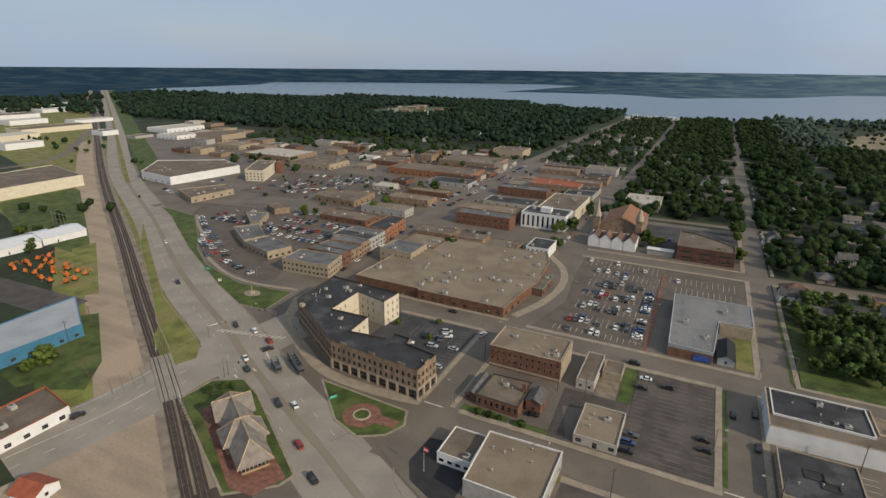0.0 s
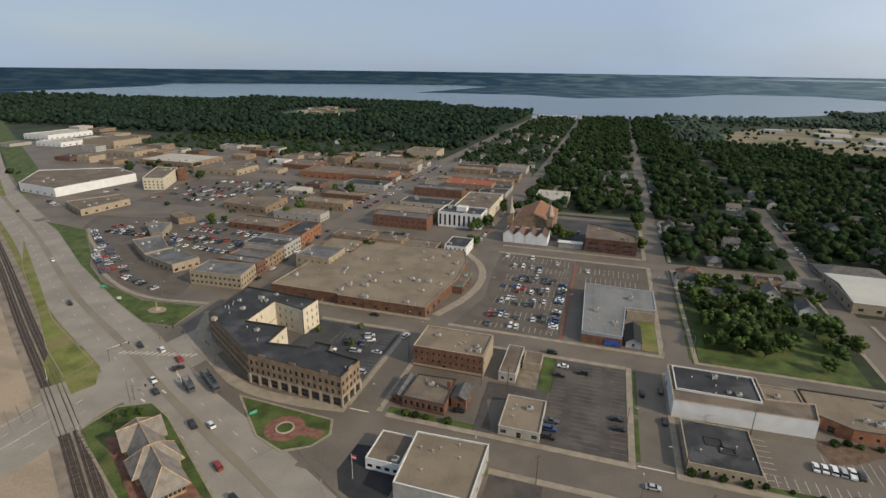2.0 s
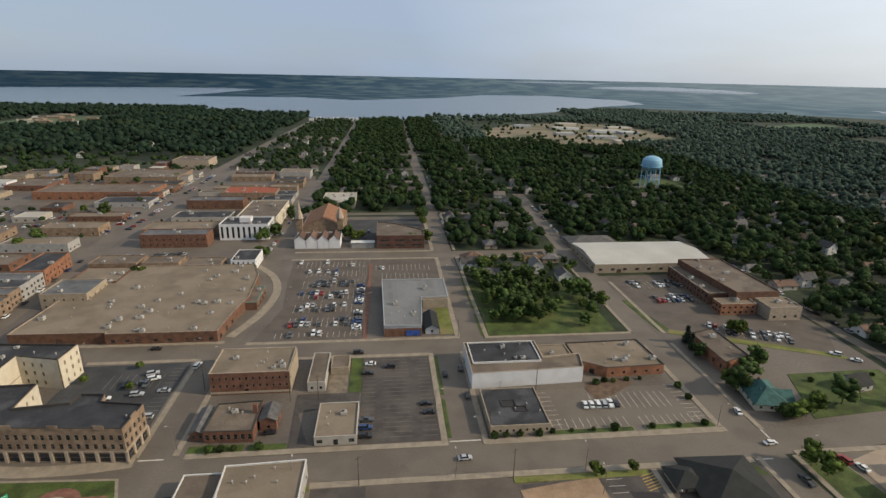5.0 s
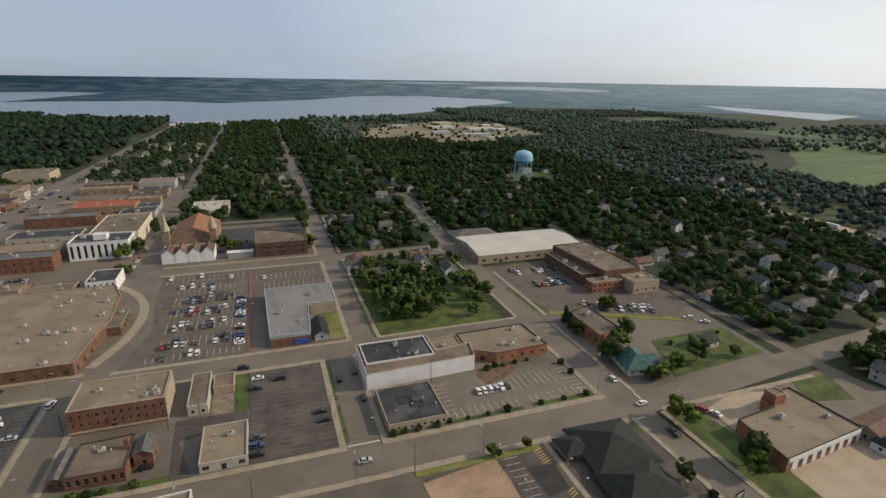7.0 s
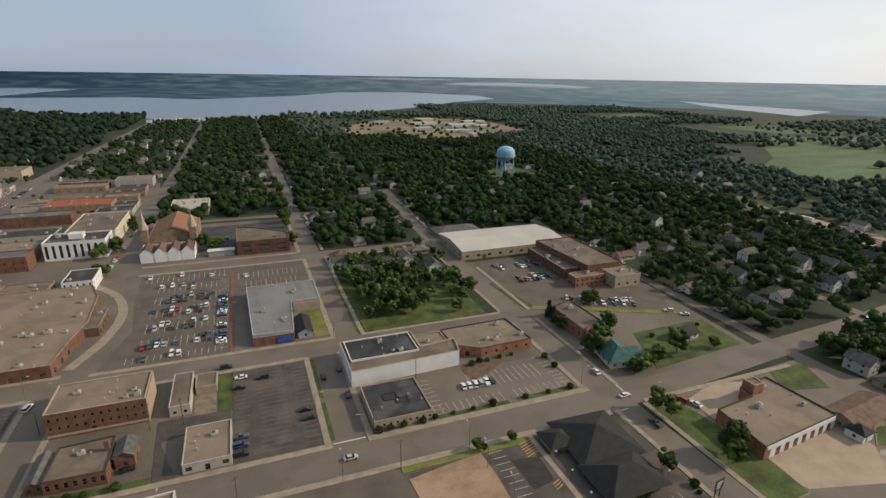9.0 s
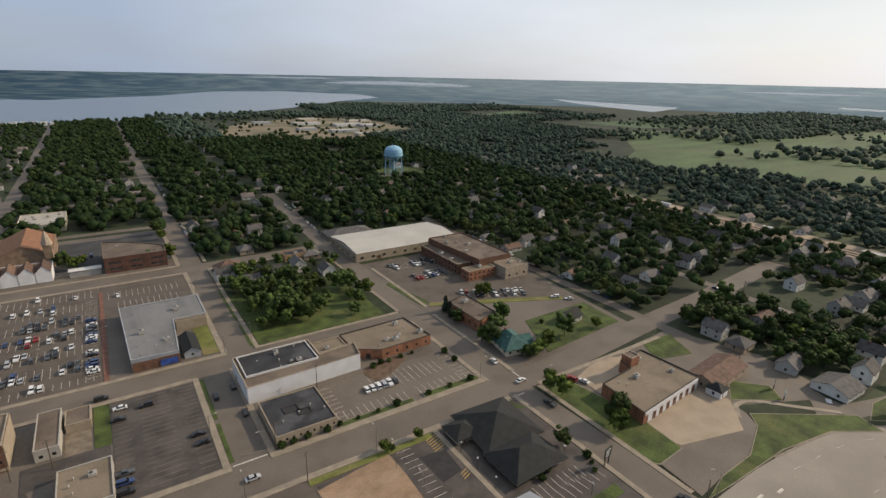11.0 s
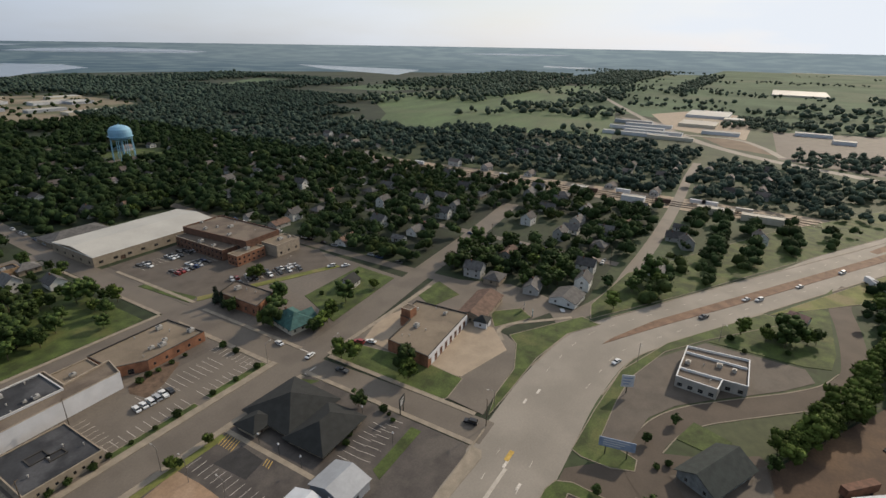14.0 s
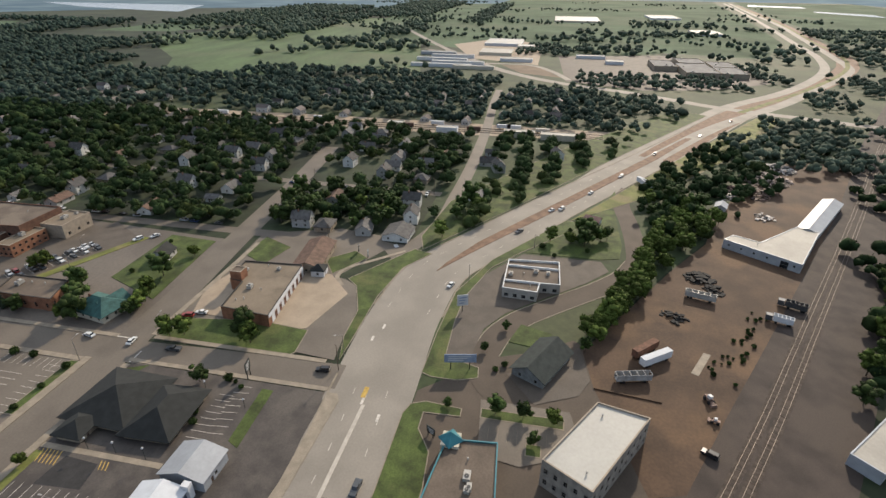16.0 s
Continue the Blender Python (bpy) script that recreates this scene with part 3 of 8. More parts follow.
road([(315, -33), (376, -66), (441, -105), (511, -150), (580, -205), (644, -256), (741, -322), (853, -400), (930, -440), (1043, -468), (1291, -520), (1799, -625), (2315, -705), (3195, -855)], 13, concrete_new, "pale concrete carriageway into town", name="highway_5")
slab("median", [(206, 41), (214, 38.5), (240, 26), (278, 2), (405, -78), (470, -118), (470, -123), (405, -86), (278, -5), (240, 20), (216, 35)], mat("median_soil", (0.2, 0.12, 0.075), var=0.25, scale=0.2), "brown soil median of the highway", 0.22)
road([(-185, 60), (-178, 98), (-178, 122), (-172, 145), (-165, 180)], 28, concrete_road, "broad side street over the level crossing", name="crossing_road")
road([(-1200, 330), (-741, 350), (-760, 385), (-901, 504), (-2105, 1243)], 12, asphalt, "grey frontage road beside the railway", name="frontage_road")
road([(-380, 130), (-280, 135)], 20, asphalt_old, "grey yard road", name="yard_road")
road([(-1500, 965), (-891, 594), (-700, 490), (-580, 470), (-440, 470)], 11, asphalt, "frontage street curving into the shopping area", name="frontage_street")
A_ST = [(-90, 141), (-30, 141), (60, 141), (126, 141), (160, 142.5), (215, 147.5), (300, 154), (380, 163)]
road(A_ST, 13, asphalt, "plain town street with concrete kerbs", name="street_1")
road([(-182, 219), (-90, 219), (-40, 217), (40, 217), (122, 217)], 12.5, asphalt, "plain town street beside the big car park", name="street_2")
road([(-90, 347), (-40, 347), (40, 347), (126, 349)], 13, asphalt, "cross street in front of the church", name="street_3")
road([(-187, 200), (-190, 240), (-200, 363), (-209, 540), (-204, 839), (-183, 1420)], 15, asphalt, "main shopping street lined with shops", name="street_4")
road([(-78, 116), (-77, 150), (-77, 210), (-73, 250), (-72, 300), (-78, 350), (-76, 470), (-74, 700), (-74, 1440)], 12, asphalt, "straight street running to the lake", name="street_5")
road([(25.5, 135), (25.5, 205), (39, 226), (39.5, 260), (39, 362), (39, 584), (42, 1430)], 11.5, asphalt, "straight street running through the trees to the lake", name="street_6")
road([(129, 58), (128, 100), (126, 148), (126, 250), (128, 350), (132, 430), (138, 540)], 12, asphalt, "side street with grass verges", name="street_7")
road([(222, 60), (252, 51), (300, 48.5), (436, 49), (590, 56), (643, 57)], 8.5, asphalt, "residential street over the side railway", name="street_8")
road([(213, 60), (226, 72), (222, 90), (226, 112), (226, 145)], 7.5, asphalt, "bent street behind the fire station", name="street_9")
road([(300, 58), (302, 150), (304, 300), (306, 500)], 6.5, asphalt, "residential street under trees", name="street_10")
road([(225, 60), (226, 150), (226, 300), (230, 420)], 7, asphalt, "residential street beside the school", name="street_11")
for k, yy in enumerate((460, 570, 690, 820, 960)):
    road([(-74, yy), (39, yy), (140, yy), (300, yy + 5)], 8, asphalt, "narrow street under trees", name="street_%d" % (12 + k))
SERVICE = [(121, -10), (131, 4), (140, 11), (152, 11.5), (164, 8), (175, 1), (185, -9), (195, -20), (207, -33), (220, -44), (232, -50), (250, -52), (278, -52), (313, -51), (335, -58)]
road(SERVICE, 10, mat("tan_asphalt", rough=0.82, spec=0.25, color=(0.098, 0.076, 0.057), var=0.12, scale=0.1, fine=1.5), "service road curving past low shops", name="service_road")
sheet("retail_lot", [(720, -20), (960, -10), (1010, -180), (930, -290), (770, -285), (700, -190), (680, -110)], asphalt_lot, "broad grey-brown car park of the retail park")
sheet("dealer_lot", [(800, 95), (900, 180), (1000, 230), (960, 150), (860, 105)], asphalt, "paved storage lot beside the country road")
sheet("depot_lot", [(850, 20), (900, 130), (1080, 190), (1220, 110), (1120, 20)], sand_pad, "tan gravel lot round the depot halls")
sheet("soil_wedge", [(770, 40), (840, 75), (850, 20), (745, -15)], mat("bare_soil", (0.15, 0.1, 0.06), var=0.25, scale=0.05, fine=1.0), "bare brown soil between the roads")
road([(850, 100), (845, 30), (800, 0), (733, -24)], 9, concrete_new, "pale ramp to the country road", name="ramp")
road([(991, 184), (869, 120), (780, 62), (730, 16), (699, -24), (668, -82), (634, -132), (601, -177), (583, -215), (566, -258), (545, -305), (500, -420)], 15, concrete_new, "pale cross road at the interchange", name="cross_road")
road([(1500, 420), (1150, 260), (991, 184)], 11, concrete_new, "pale country road", name="country_road")

CROSS = [(-185, 60), (-178, 98), (-178, 122), (-172, 145), (-165, 180)]
for pts, off, m, w, on, gap in ((CROSS[:3], 0.3, white_paint, 0.25, 1, 0), (CROSS[:3], -6.5, white_paint, 0.18, 3, 6), (CROSS[:3], 6.5, white_paint, 0.18, 3, 6), (CROSS[:3], 12.5, white_paint, 0.2, 1, 0), (HWY[:8], 0, faded_paint, 3.2, 1, 0), (HWY[7:11], 0, faded_paint, 2.6, 1, 0),
                                (HWY[:8], 6.5, white_paint, 0.18, 3, 9), (HWY[:8], -6.5, white_paint, 0.18, 3, 9),
                                (HWY[8:12], 5.5, white_paint, 0.18, 3, 9), (HWY[8:12], -5.5, white_paint, 0.18, 3, 9),
                                (HWY[12:17], 8.5, white_paint, 0.15, 3, 9), (HWY[12:17], -8.5, white_paint, 0.15, 3, 9)):
    dashes("lane_paint", pts, off, m, "worn painted lane markings", w, on, gap)


def strip_of(shape, x0, y0, x1, y1, w):
    d = Vector((x1 - x0, y1 - y0)).normalized()
    k = Vector((-d.y, d.x)) * w / 2
    shape.face([(x0 - k.x, y0 - k.y, 0), (x1 - k.x, y1 - k.y, 0), (x1 + k.x, y1 + k.y, 0), (x0 + k.x, y0 + k.y, 0)])


def arrows_and_bars(name, rows, w, material, label):
    sh = Shape()
    for r in rows:
        strip_of(sh, *r, w)
    ob = setting(name, sh, material, label)
    ob.location.z = lift() + 0.02


arrows_and_bars("crosswalk", [(-194 + 2.4 * i, 152 + 0.6 * i, -192.8 + 2.4 * i, 155 + 0.6 * i) for i in range(14)] + [(-161 + 3 * i, 122 + 7 * i, -158 + 3 * i, 121 + 7 * i) for i in range(3)], 0.7, white_paint, "faded crosswalk bars")
arrows_and_bars("stop_line", [(-81, 148.5, -73, 148.5), (20, 150, 31, 150), (121, 133, 127, 133), (133, 149, 133, 143), (-162, 150, -150, 142)], 0.5, white_paint, "painted stop lines")
arrows_and_bars("crossing_stripes", [(-200 + 1.2 * i, 104 + 3.6 * i, -188 + 1.2 * i, 98 + 3.6 * i) for i in range(6)], 0.35, faded_paint, "faded lane lines at the level crossing")
arrows_and_bars("lane_arrow", [(118, 47, 122, 47), (150, 54, 153, 54), (158, 52, 161, 52), (112, 40, 115, 40)], 0.9, white_paint, "white lane arrows")
arrows_and_bars("median_nose", [(121, 47.5, 126, 47.5)], 1.6, yellow_paint, "yellow painted median nose")
arrows_and_bars("centre_streak", [(60, 47, 118, 46.2)], 1.2, mat("pale_joint", (0.5, 0.45, 0.38), var=0.1), "pale concrete centre joint")


setting("median_grass", strip_shape(smooth(HWY[:3], 8), 2.2, -2.2, lift() + 0.02), grass_dry, "grassy median of the highway")
setting("median_grass_2", strip_shape(smooth(HWY[17:], 6), 3.2, -3.2, lift() + 0.02), grass_dry, "grassy median of the far highway")
setting("verge_far", strip_shape(smooth(HWY[:3], 8), 40, 13.6, LEVEL[0] - 0.004), grass, "green verge along the highway")


# ---- kerbs, pavements, lawns and car parks ----
def car_park(poly, material, label, bays=(), paint=white_paint, depth=5.2, pitch=2.75, w=0.14, fill=0.3):
    """bays: rows of x0, y0, x1, y1 with the side (+1 left of the line, -1 right, 0 both) on which cars stand."""
    lot = sheet("parking_lot", poly, material, label)
    sh = Shape()
    for x0, y0, x1, y1, side in bays:
        d = Vector((x1 - x0, y1 - y0))
        n = max(1, round(d.length / pitch))
        d = d / n
        u = d.normalized()
        k = Vector((-u.y, u.x)) * depth
        for i in range(n + 1):
            p = Vector((x0, y0)) + d * i
            if i < n:
                for s in ((1, -1) if side == 0 else (side,)):
                    c = p + d / 2 + k * 0.52 * s
                    STALLS.append((c.x, c.y, math.degrees(math.atan2(k.y, k.x)), fill))
            a, b = (p + k * (1 if side >= 0 else 0)), (p - k * (1 if side <= 0 else 0))
            strip_of(sh, a.x, a.y, b.x, b.y, w)
    if bays:
        ob = part("bay_lines", sh, paint, lot, "thin painted bay lines")
        ob.location.z = lift() + 0.02
    return lot


WALK = "pale concrete pavement"
for k, (x0, y0, x1, y1) in enumerate(((-67, 148, 19.5, 150.5), (-71, 150, -69, 212), (17.2, 150.5, 19.4, 210.5), (-69, 208.5, 17, 211), (31.5, 147.5, 120.5, 150.3), (31.5, 150.5, 33.6, 211),
                                      (118, 150.5, 120.2, 211), (33.8, 208.5, 118, 211), (-66, 223.5, 33.5, 226), (31.5, 226, 34, 340.5), (-64, 338.5, 31.5, 341), (45.6, 223, 47.6, 341), (47.6, 223, 119, 225),
                                      (118.5, 225, 120.3, 340), (47.6, 338.5, 118.5, 340.5), (-64, 353.7, 32, 356.2), (-83.6, 150, -81.5, 212), (-128, 210.3, -83.6, 212.6), (-180, 225.6, -76, 228.2),
                                      (30, 356.2, 32.5, 460), (132.5, 147.8, 134.5, 212), (121.5, 131.7, 123.3, 134.2), (-25, 131.8, 120, 134.3), (121.3, 60, 123.2, 131.7), (134.5, 66, 136.5, 134), (136.5, 134, 215, 136.2),
                                      (46, 356, 48, 460), (134.5, 222, 136.5, 290))):
    slab("pavement_%d" % (k + 1), rect(x0, y0, x1, y1), concrete, WALK)
setting("pavement_30", strip_shape(smooth([(-372, 289), (-345, 268), (-318, 250), (-298, 233), (-270, 216), (-229, 203), (-193, 207)], 6), 1.2, -1.2, 0.0, 0.2), concrete, "curving concrete path")
setting("pavement_31", strip_shape(smooth([(-82, 148), (-100, 146), (-127, 148), (-150, 160), (-170, 174), (-186, 200)], 5), 2.5, -2.5, 0.0, 0.19), concrete, "broad pavement round the corner block")
setting("pavement_32", strip_shape(smooth([(222, 60), (213, 69), (192, 84), (185, 79)], 4), 1.0, -1.0, 0.0, 0.2), concrete, "concrete path")
setting("pavement_33", strip_shape(smooth([(-75, 232), (-66, 258), (-64, 290), (-70, 310), (-84, 330)], 4), 2.2, -2.2, 0.0, 0.2), concrete, "curving concrete pavement")
setting("kerb_1", strip_shape(smooth([(c[0], c[1]) for c in HWY[2:7]], 5), 14.1, 13.5, 0.0, 0.2), kerbstone, "pale concrete kerb")
setting("kerb_2", strip_shape(smooth([(c[0], c[1]) for c in HWY[2:6]], 5), -13.5, -14.1, 0.0, 0.2), kerbstone, "pale concrete kerb")
setting("kerb_3", strip_shape(smooth([(c[0], c[1]) for c in HWY[12:18]], 5), 15.1, 14.5, 0.0, 0.2), kerbstone, "pale concrete kerb")
setting("kerb_4", strip_shape(smooth([(c[0], c[1]) for c in HWY[12:18]], 5), -14.5, -15.1, 0.0, 0.2), kerbstone, "pale concrete kerb")
setting("kerb_7", strip_shape(smooth(SERVICE[3:11], 5), 5.4, 4.95, 0.0, 0.17), kerbstone, "pale concrete kerb of the service road")
setting("kerb_8", strip_shape(smooth(SERVICE[3:11], 5), -4.95, -5.4, 0.0, 0.17), kerbstone, "pale concrete kerb of the service road")
setting("kerb_5", strip_shape(smooth(HWY[8:12], 5), 14.1, 13.5, 0.0, 0.2), kerbstone, "pale concrete kerb")

LAWNS = [
    ("dry grass triangle with yellow flowers", [(-390, 253), (-300, 197), (-252, 167), (-198, 143), (-199, 131), (-228, 146), (-262, 168), (-340, 216)], grass_dry),
    ("green park strip beside the highway", [(-420, 292), (-390, 278), (-308, 229), (-237, 192), (-208, 179), (-191, 180), (-194, 203), (-229, 199), (-270, 211), (-300, 229), (-322, 248), (-372, 286)], grass),
    ("green island with a round brick plaza", [(-123, 142), (-84, 140), (-81, 133), (-84, 126), (-92, 121), (-104, 125)], grass),
    ("dark lawn of the depot", [(-163, 108), (-162, 122), (-152, 128), (-140, 123), (-99, 97), (-100, 92), (-112, 82)], grass),
    ("green grass of the warehouse land", [(-556, 232), (-440, 190), (-365, 186), (-370, 200), (-545, 296), (-562, 300)], grass),
    ("green verge beside the blue building", [(-241, 86), (-226, 84), (-222, 92), (-240, 112)], grass),
    ("lawn patch beside the library", rect(-67, 150.6, -49, 154), grass), ("lawn patch", rect(-47.5, 150.6, -35, 153.5), grass),
    ("bright lawn strip beside the car park", rect(-16.5, 182, -11.5, 208.4), grass),
    ("grass block shaded by trees", rect(48, 225.2, 112, 291), grass),
    ("grass strip in the car park", [(131, 262), (134, 262), (140, 226), (134, 224)], grass),
    ("lawn with a small house", [(158, 152), (212, 157), (214, 183), (170, 182)], grass),
    ("fire station lawn", [(138, 79), (151, 80), (153, 101), (149, 128), (136.6, 133), (136.6, 80)], grass),
    ("fire station lawn", [(194, 87), (211, 76), (217, 84), (206, 95)], grass), ("lawn behind the fire station", [(195, 122), (214, 117), (222, 134), (203, 136)], grass),
    ("grass wedge between road and highway", [(137.5, 61.8), (150, 61.5), (180, 61.3), (206, 57), (222, 47), (225, 56), (205, 69), (191, 78), (186, 72.5), (168, 65.5), (150, 64.8)], grass),
    ("green bank along the highway", [(137, 31.5), (160, 31), (190, 29), (222, 17), (276, -18), (274, -30), (233, 4), (214, 17), (187, 25), (168, 26), (147, 25.5), (143, 13), (138, 12.5), (135.5, 19), (135.5, 28)], grass),
    ("rough grass beside the highway", [(233, 2), (276, -30), (330, -49), (300, -45.5), (250, -45.5), (236, -43), (233, -34)], grass),
    ("green bank along the highway", [(226, 52), (280, 17), (405, -58), (560, -155), (580, -130), (420, -20), (290, 50), (240, 56)], grass),
    ("green bank along the highway", [(276, -20), (405, -100), (560, -200), (560, -225), (405, -130), (330, -75)], grass_dry),
    ("long lawn strip of the restaurant", [(60, 36), (60, 22), (92, 21), (104, 22), (112, 27), (119, 27), (119.5, 15.5), (122.5, 15.5), (123.5, 27), (121.5, 31.5), (117, 33), (88, 33)], grass),
    ("planted strip", rect(120.4, -16, 124, 9), grass), ("small planted bed", rect(108.5, -9.5, 112.5, -5.5), grass), ("lawn beside the green shed", [(158, -8), (168, -12), (172, 0), (160, 4)], grass),
    ("verge of the clinic car park", rect(57, 150.6, 87, 153), grass), ("verge of the clinic car park", rect(92, 150.6, 117.5, 153.5), grass),
    ("office verge", [(88, 131.5), (118, 131.5), (121, 125), (110, 130)], grass), ("scrubby verge", rect(38, 129, 82, 131.6), grass_dry),
    ("dry lawn beside the metal building", rect(24.6, 228, 31.3, 258.5), grass_dry),
    ("verge of the school lot", [(137, 222), (208, 192), (209, 196), (140, 226)], grass_dry),
    ("dry grass verge", rect(-60, 130.5, -25, 133), grass_dry),
]
for k, (label, poly, m) in enumerate(LAWNS):
    slab("lawn_%d" % (k + 2), poly, m, label, 0.2)


def kerb_ring(poly, wide=0.45):
    area = sum(a[0] * b[1] - b[0] * a[1] for a, b in zip(poly, poly[1:] + poly[:1]))
    poly = poly if area > 0 else poly[::-1]
    sh = Shape()
    ring(sh, inset(poly, -wide), wide, 0.0, 0.23)
    setting("kerb", sh, kerbstone, "pale worn concrete kerb round a lawn")


for label, poly, m in LAWNS:
    if any(w in label for w in ("triangle", "park strip", "island", "depot", "wedge", "restaurant", "planted", "green bank along", "fire station lawn", "clinic")):
        kerb_ring(poly, 0.9 if "island" in label or "depot" in label else 0.32)
for off in (2.2, -2.0):
    panels = smooth([(-205, 129.3), (-190, 120.7), (-172, 110.4), (-158, 102.2)], 2)
    for a, b in ((off + 0.6, off - 0.6), (off + 2.1, off + 0.95), (off - 0.95, off - 2.1)):
        setting("crossing_panel", strip_shape(panels[1:-1], a, b, 0.05, 0.33), concrete_road, "worn concrete panels of the level crossing")
slab("pavement_34", [(74, 56.3), (118, 54.5), (121, 56), (121, 60), (117, 59), (75, 59)], concrete, "pale pavement along the highway")
slab("hedge_strip", [(94, 76), (118, 77), (118, 81), (96, 80)], grass, "weedy green strip between two car parks", 0.25)
sheet("asphalt_wedge", [(70, 59.5), (117, 59.5), (120, 61), (120, 76), (93, 75.5), (80, 70)], asphalt_old, "dark patched asphalt beside the highway")
slab("verge_1", rect(19.6, 152, 21, 175), grass, "narrow grass verge", 0.18)
slab("verge_2", rect(19.6, 178, 21, 208), grass, "narrow grass verge", 0.18)
slab("verge_3", rect(44.2, 226, 45.5, 250), grass, "narrow grass verge", 0.18)
slab("verge_4", rect(44.2, 256, 45.5, 300), grass, "narrow grass verge", 0.18)
slab("brick_terrace", [(-151, 107), (-146, 121), (-100, 95), (-104, 85), (-112, 84)], red_brick_paving, "red brick platform round the depot", 0.24)

car_park([(-64, 226), (-13, 226), (-13, 338), (-62, 338), (-60, 300), (-56, 262)], asphalt_lot, "large busy asphalt car park",
         [(-54 + 0, 229 + 0, -16, 229, 1)] + [(-50, yy, -20, yy, 0) for yy in (245, 262, 279, 296, 313)] + [(-58, 330, -16, 330, 0)] + [(-13.5, 232, -13.5, 320, 1)], fill=0.5)
car_park([(-12, 290), (31, 290), (31, 338), (-12, 338)], asphalt_lot, "half-empty asphalt car park", [(-4, 306, 24, 306, 0), (-8, 322, 26, 322, 0)], fill=0.03)
sheet("gravel_court", rect(-24.8, 172.6, -17.2, 195.5), mat("court_gravel", (0.2, 0.16, 0.115), var=0.25, scale=0.3), "tan gravel court with worn patches")
car_park(rect(-11.3, 151, 17, 208), asphalt_old, "dark cracked asphalt car park", [(-11, 154, -11, 206, -1), (2.5, 154, 2.5, 206, 0), (16.6, 154, 16.6, 206, 1)], faded_paint, fill=0.03)
car_park([(-128, 168), (-112, 150), (-84.5, 150), (-84.5, 210), (-128, 209)], asphalt_court, "dark car park behind the corner block", [(-112, 196, -92, 196, 0), (-85, 165, -85, 205, 1)], faded_paint, fill=0.12)
car_park(rect(56.5, 153.5, 117.5, 178), asphalt, "clinic car park with planted verges", [(58, 153.8, 86, 153.8, 1), (92, 153.8, 114, 153.8, 1), (78, 169, 108, 169, 0), (117, 157, 117, 178, 1), (57, 156, 57, 176, -1)], fill=0.0)
car_park([(136.5, 224), (205, 194), (222, 222), (200, 244), (176, 246), (195, 300), (136.5, 300)], asphalt_lot, "school car park with rows of cars",
         [(145, 284, 178, 284, 0), (150, 262, 178, 262, 0), (160, 226, 195, 211, 0)], fill=0.55)
car_park([(-372, 281), (-320, 246), (-270, 214), (-229, 206), (-215, 212), (-222, 228), (-300, 260), (-340, 330), (-400, 320)], asphalt_lot, "crowded car park beside the shops", [(-330, 262, -270, 224, 0), (-352, 290, -300, 290, 0)], faded_paint, fill=0.7)
car_park([(-215, 240), (-300, 262), (-345, 330), (-220, 345)], asphalt_lot, "asphalt car park behind the shops", [(-300, 290, -235, 290, 0), (-300, 315, -235, 315, 0)], faded_paint, fill=0.6)
car_park([(-410, 370), (-430, 470), (-330, 500), (-250, 480), (-240, 370)], asphalt_lot, "wide asphalt car park", [(-400, 420, -330, 430, 0), (-380, 450, -310, 460, 0)], faded_paint, fill=0.6)
sheet("shed_yard", [(142, 3), (129, -7), (136, -21), (144, -25), (162, -22), (150, -9)], asphalt_lot, "worn yard of the dark-roofed shop")
sheet("junction", [(-86, 122), (-70, 112), (-45, 99), (-20, 96), (-20, 134), (-86, 139)], asphalt, "asphalt junction mouth beside the forecourt")
car_park([(-69.5, 131.5), (-61, 132.5), (-50.6, 132), (-50.6, 109), (-57, 107.5), (-66, 111.5), (-70.3, 118.5)], asphalt_new, "fresh black asphalt forecourt")
car_park(rect(-24.5, 106, -8, 131.5), asphalt_old, "small asphalt yard", [])
car_park([(86, 131), (120.8, 131), (120.8, 61), (82, 58), (40, 66), (40, 128)], asphalt_old, "dark asphalt car park of the office",
         [(66.8, 131, 66.8, 94, 1), (113, 93.2, 95, 93.2, 1), (98, 82.5, 118, 84.5, 1)], white_paint, fill=0.0)
car_park([(144, 17), (148, 25), (168, 25.8), (187, 24.5), (205, 20), (213, 15), (231, 3), (231, -34), (222, -37), (209, -26), (198, -14), (188, -3), (178, 7), (166, 14)], asphalt_lot, "worn asphalt round the fast-food shop", [])
car_park([(106, 8), (128, 10), (128, -18), (112, -22), (104, -4)], asphalt, "asphalt yard of the restaurant", [(117, -14, 117, 6, 1)], faded_paint, fill=0.0)
car_park([(-34, 170), (-28, 151), (-34.5, 151), (-36, 182), (-12, 182), (-12, 176)], asphalt_old, "small asphalt yard")
car_park([(-40, 372), (30, 372), (30, 440), (-40, 440)], asphalt_court, "dark asphalt car park behind the bank", [(-30, 400, 20, 400, 0)], faded_paint)
sheet("sealed_patch", [(72.2, 122.8), (81.9, 121.6), (81.2, 110.6), (73.1, 109.2)], asphalt_seal, "fresh dark asphalt patch in the car park")
sheet("sand_plot", [(64.6, 129.5), (65.2, 119), (64.6, 104), (56, 103), (46, 106), (40, 112), (39, 126), (52, 128)], sand_plot, "bare tan sandy plot beside the car park")
slab("pavement_35", [(83.2, 93), (85, 93), (85, 131.6), (83.2, 131.6)], concrete, "narrow concrete walk beside the office")
arrows_and_bars("hatch_marks", [(78.4, 122.5 + 1.2 * i, 83.0, 123.9 + 1.2 * i) for i in range(6)] + [(79.6, 107 + 1.1 * i, 82.4, 108.2 + 1.1 * i) for i in range(3)], 0.28, yellow_paint, "yellow hatched no-parking marks")
